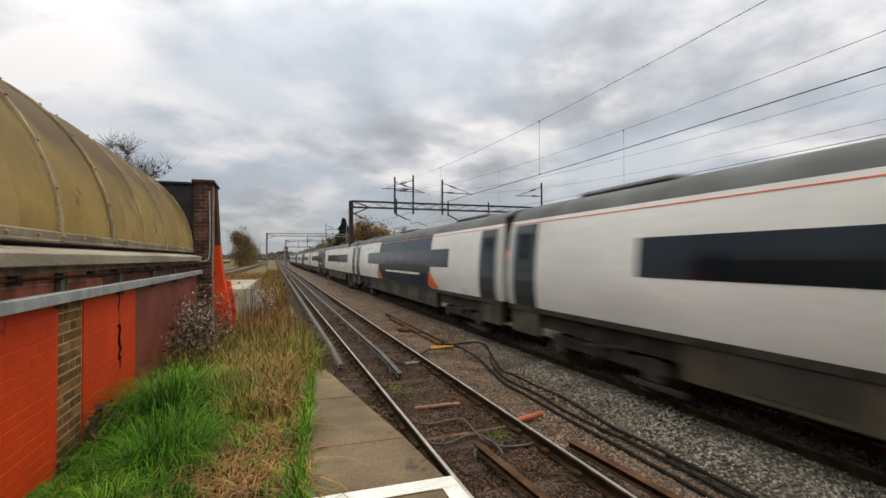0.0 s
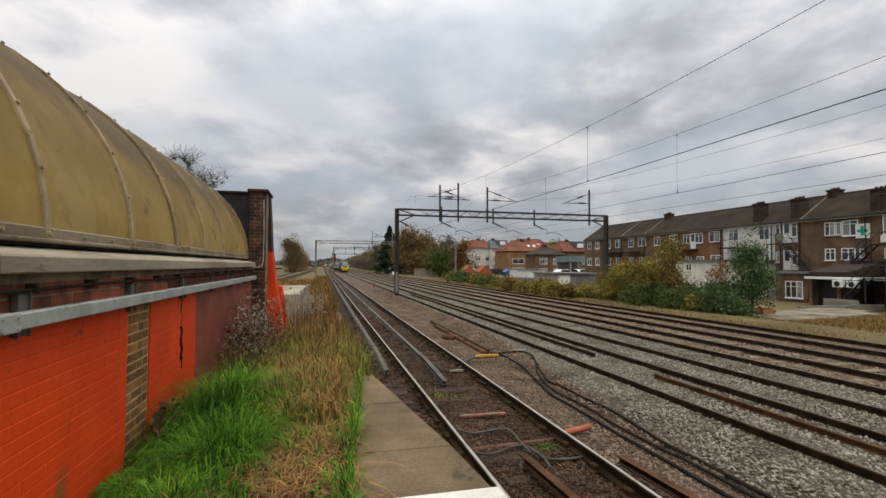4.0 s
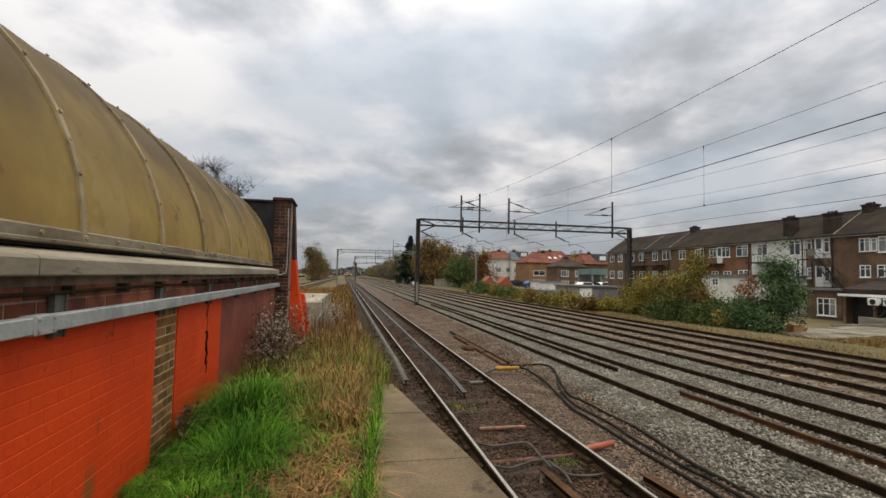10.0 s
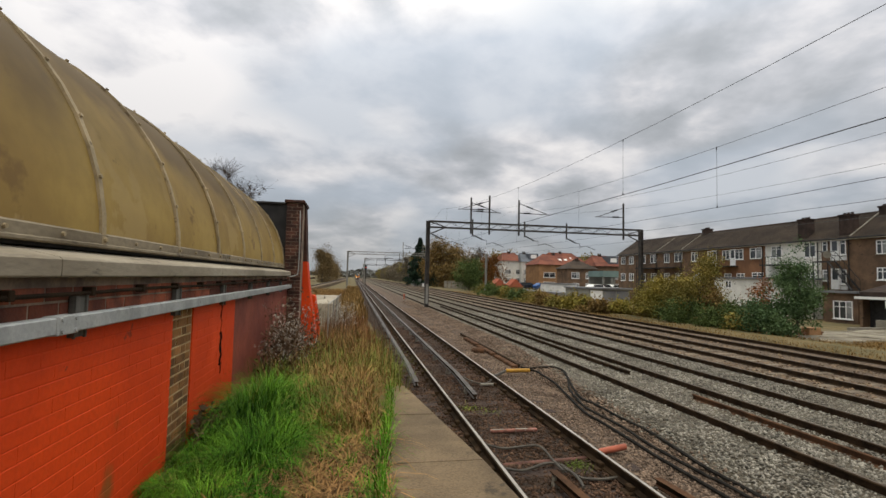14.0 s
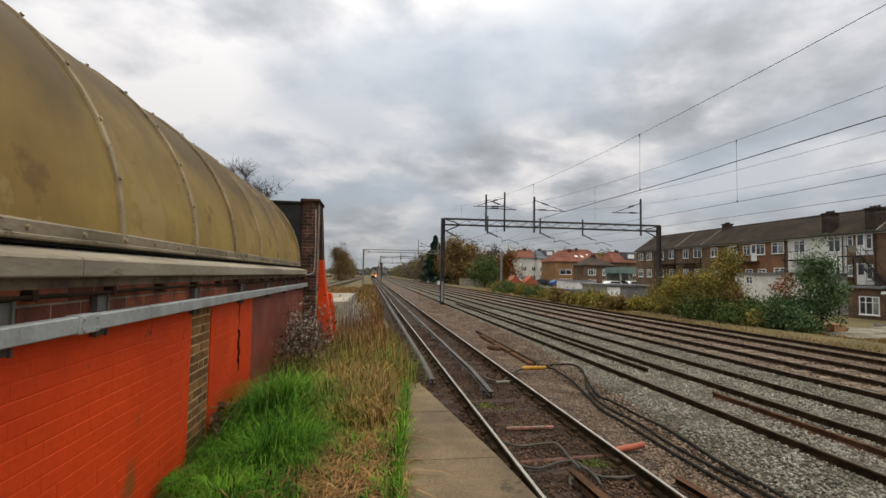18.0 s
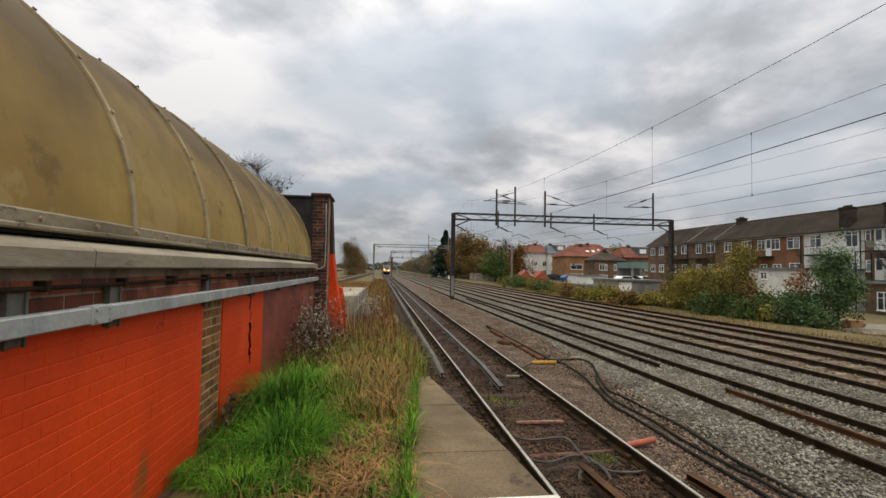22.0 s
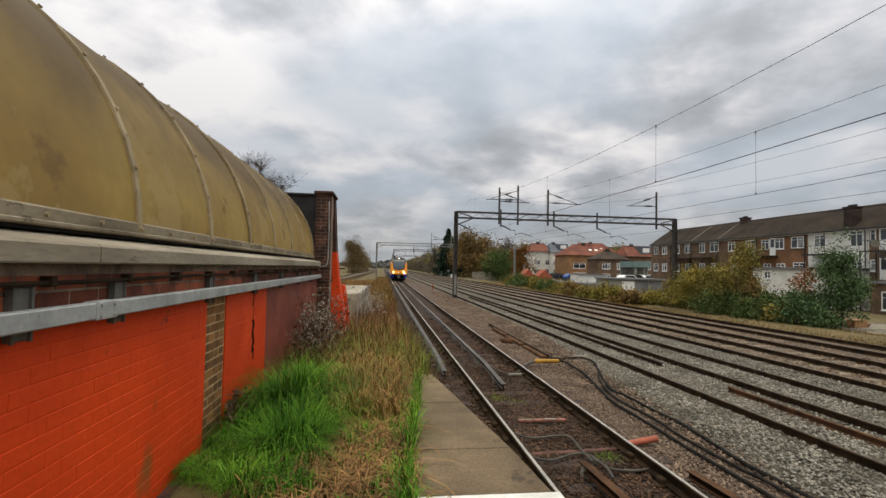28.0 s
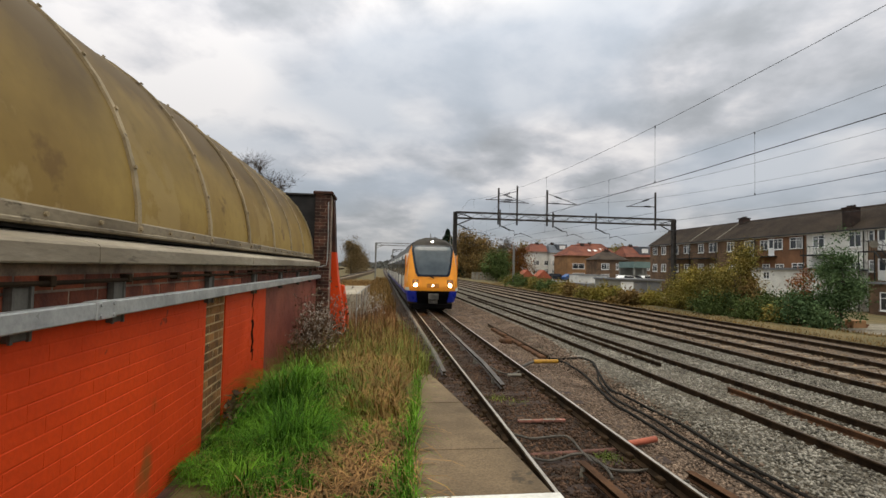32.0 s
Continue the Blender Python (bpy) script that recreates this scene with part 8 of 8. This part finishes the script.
for pts in (((1.92, 7.0, -0.08), (2.2, 6.9, -0.13), (2.55, 6.95, -0.13), (2.75, 6.85, -0.11), (2.72, 6.3, -0.11), (2.62, 5.75, -0.03)),
            ((1.92, 6.1, -0.08), (2.2, 6.08, -0.13), (2.6, 6.25, -0.12), (2.75, 6.1, -0.1), (2.78, 5.7, -0.1), (2.66, 5.3, -0.04)),
            ((2.72, 6.0, -0.08), (2.81, 5.89, -0.13), (2.92, 5.76, -0.14), (3.16, 5.72, -0.14), (3.34, 5.74, -0.14), (3.43, 5.64, -0.145), (3.44, 5.45, -0.145), (3.6, 5.3, -0.1)),
            ((2.62, 11.4, -0.02), (2.85, 11.1, -0.1), (3.1, 11.05, -0.1), (3.3, 11.3, -0.09)),
            ((3.42, 11.6, -0.08), (3.7, 11.9, -0.08), (3.95, 12.2, -0.06))):
    cable(pts, 0.018, "grey bonding cable between rails", M_CBL)
th = thing("cable_sleeve", None, None, "yellow plastic sleeve over a traction cable", "cable sleeve")
part("sleeve", rod(B(), (3.95, 12.2, -0.05), (4.62, 12.28, -0.06), 0.052, 10), M_YELLOW, th, smooth=True)
part("tail", rod(B(), (3.4, 11.6, -0.08), (3.95, 12.2, -0.05), 0.035, 8), M_CBL, th)
th = thing("orange_duct", None, None, "orange plastic duct passing beneath the rails", "duct")
part("tube", rod(B(), (3.44, 6.53, -0.12), (4.0, 6.67, -0.10), 0.045, 12), M_REDPIPE, th, smooth=True)
part("tube", rod(B(), (1.95, 6.42, -0.195), (3.36, 6.52, -0.185), 0.034, 10), mat("faded_red_duct", (0.17, 0.075, 0.055), (0.08, 0.042, 0.032), 0.8, scale=4, fine=30), th, "faded red duct between rails", smooth=True)
th = thing("tie_bar", None, None, "flaked white and red painted bar between rails", "tie bar")
part("bar", box(B(), 2.25, 7.70, -0.17, 3.05, 7.78, -0.125, 0.01), mat("flaking_red_paint", (0.30, 0.115, 0.08), (0.15, 0.07, 0.05), 0.8, scale=9, fine=40, spots=((0.45, 0.38, 0.32), 0.02)), th)
for x in (2.28, 2.68):
    part("white_flake", box(B(), x, 7.71, -0.124, x + 0.2, 7.745, -0.119), M_COPING, th)
th = thing("tie_bar", None, None, "pale steel bar under the centre rail", "tie bar")
part("bar", box(B(), 2.95, 10.98, -0.15, 3.3, 11.05, -0.10, 0.01), M_COPING, th)
part("bar", box(B(), 3.45, 10.98, -0.17, 3.62, 11.06, -0.12, 0.01), M_RED_RUST, th)


def loose_rail(x, y0, y1, m, label, z=-0.02):
    th = thing("loose_rail", None, None, label, "rail")
    bm = B()
    prism(bm, [(x + a, z + b * 0.8) for a, b in RAIL_OUTLINE], y0, y1)
    part("bar", bm, m, th)
    return th


loose_rail(7.18, -12, 9.3, M_RED_RUST, "red-rusted spare rail lying in the four-foot")
loose_rail(7.22, 11.8, 40, M_RAIL, "spare rail lying between running rails")
loose_rail(4.82, 13.6, 21.5, M_RAIL, "old rail lying along the ballast edge", -0.14)
th = thing("cable_trough", None, None, "rusty steel cable trough by the ballast shoulder", "trough")
for k in range(3):
    part("trough_length", box(B(), 4.60, 13.6 + k * 2.2, -0.30, 4.78, 15.6 + k * 2.2, -0.17 + 0.01 * k, 0.02), M_RED_RUST, th)
part("stone", box(B(), 4.1, 16.2, -0.3, 4.5, 16.6, -0.08, 0.05), M_RED_RUST, th)


def stones(name, n, area, z, m, seed, label, keep_out=(), size=(0.015, 0.042), keep=None):
    """Broken stones strewn over an area: x0, x1, y0, y1."""
    rng = np.random.default_rng(seed)
    x0, x1, y0, y1 = area
    x, y = rng.uniform(x0, x1, n), y0 + (y1 - y0) * rng.uniform(0, 1, n) ** 1.7
    k = np.ones(n, bool)
    for a, b in keep_out:
        k &= ~((x > a) & (x < b))
    if keep:
        k &= keep(x + rng.normal(size=n) * 0.09, y)
    x, y = x[k], y[k]
    n = len(x)
    base = np.array([(1, 0, 0), (-1, 0, 0), (0, 1, 0), (0, -1, 0), (0, 0, 1), (0, 0, -1)], float)
    v = base[None] * rng.uniform(0.55, 1.3, (n, 6, 1)) + rng.normal(size=(n, 6, 3)) * 0.22
    s = rng.uniform(*size, n)[:, None, None]
    a = rng.uniform(0, 2 * np.pi, n)
    R = np.zeros((n, 3, 3))
    R[:, 0, 0], R[:, 0, 1], R[:, 1, 0], R[:, 1, 1], R[:, 2, 2] = np.cos(a), -np.sin(a), np.sin(a), np.cos(a), 0.75
    v = np.einsum("nij,nkj->nki", R, v * s)
    zz = np.interp(x, *z) + rng.uniform(-0.008, 0.012, n)
    v += np.stack([x, y, zz], 1)[:, None, :]
    f = np.array([(0, 2, 4), (2, 1, 4), (1, 3, 4), (3, 0, 4), (2, 0, 5), (1, 2, 5), (3, 1, 5), (0, 3, 5)])
    faces = (np.arange(n)[:, None, None] * 6 + f[None]).reshape(-1, 3)
    ob = new(name, soup(name, v.reshape(-1, 3), faces, m))
    return tagged(ob, label, "ballast", kind="stuff")


def stone_mat(name, a, b, spread=(0.6, 1.4)):
    m = leaf_mat(name, a, b, spread)
    m.node_tree.nodes["Principled BSDF"].inputs["Roughness"].default_value = 0.95
    return m


M_ST_GREY = stone_mat("grey_stones", (0.285, 0.26, 0.215), (0.15, 0.135, 0.11), (0.4, 1.55))
M_ST_PINK = stone_mat("pinkish_brown_stones", (0.225, 0.160, 0.115), (0.118, 0.083, 0.06), (0.5, 1.45))
M_ST_RUST = stone_mat("rust_stones", (0.115, 0.066, 0.042), (0.042, 0.027, 0.019), (0.45, 1.6))
M_ST_BROWN = stone_mat("brown_stones", (0.26, 0.18, 0.115), (0.12, 0.084, 0.056), (0.4, 1.6))


def shoulder(y):
    """Where the brown shoulder gives way to grey stone."""
    return np.minimum(4.84 + np.maximum(y - 5.5, 0) * 0.088, 5.9)


zf = ((4.6, 4.95, 5.35, 6.1, 6.9, 7.7, 8.4, 9.1, 9.8, 10.6, 11.15), (-0.40, -0.24, -0.15, -0.125, -0.14, -0.125, -0.13, -0.125, -0.14, -0.125, -0.14))
stones("grey_ballast_stones", 95000, (4.85, 11.2, 2.0, 34.0), zf, M_ST_GREY, 1, "broken grey ballast stones", ((6.17, 6.27), (7.67, 7.77), (9.02, 9.12), (10.52, 10.62)), (0.015, 0.037), lambda x, y: x > shoulder(y))
stones("far_shoulder_stones", 22000, (4.8, 6.0, 5.0, 50.0), ((4.65, 4.95, 5.2, 5.55, 5.85, 6.05), (-0.27, -0.23, -0.165, -0.123, -0.107, -0.135)), M_ST_PINK, 6, "reddish-brown ballast stones beside the fast tracks", (), (0.016, 0.04), lambda x, y: x < shoulder(y))
zs = ((0.9, 1.1, 1.45, 1.9, 2.6, 3.3, 3.8, 4.3, 4.75, 5.1), (-0.40, -0.30, -0.20, -0.18, -0.19, -0.18, -0.19, -0.24, -0.27, -0.3))
stones("shoulder_stones", 30000, (3.5, 5.15, 2.5, 40.0), ((3.3, 3.8, 4.3, 4.75, 5.1), (-0.18, -0.19, -0.24, -0.27, -0.3)), M_ST_PINK, 4, "reddish-brown ballast stones along the near shoulder", (), (0.014, 0.036))
stones("rusty_ballast_stones", 26000, (0.95, 3.5, 2.5, 24.0), zs, M_ST_RUST, 2, "rust-stained ballast stones round the near track", ((1.82, 1.92), (3.32, 3.42)), (0.014, 0.036))
zb = ((11.1, 12.7, 14.3, 15.9, 17.4, 18.2), (-0.15, -0.15, -0.16, -0.15, -0.2, -0.38))
stones("brown_ballast_stones", 9000, (11.1, 18.0, 6.0, 34.0), zb, M_ST_BROWN, 3, "brown weathered ballast stones", ((11.89, 11.99), (13.4, 13.5), (15.1, 15.2), (16.6, 16.7)), (0.025, 0.06))


def motions():
    x = (TRACKS[1][0] + TRACKS[1][1]) / 2
    for car, off in cars:
        walk(car, [(t, pose(x, 19.8 + (t - 1.5) * 54.0 + off, 0)) for t in (0.0, 4.0, 8.0, 16.0, 24.0, 32.0)])
    x = (TRACKS[0][0] + TRACKS[0][1]) / 2
    way = ((0, 690), (3, 618), (6, 547), (9, 477), (13, 385), (17, 296), (20, 232), (23, 171), (25, 133), (27, 96.6), (28, 79), (29, 63.5), (30, 49.5), (31, 36.6), (32, 24.7))
    for car, off in locals_:
        walk(car, [(float(t), pose(x, y + off, 0)) for t, y in way])


motions()
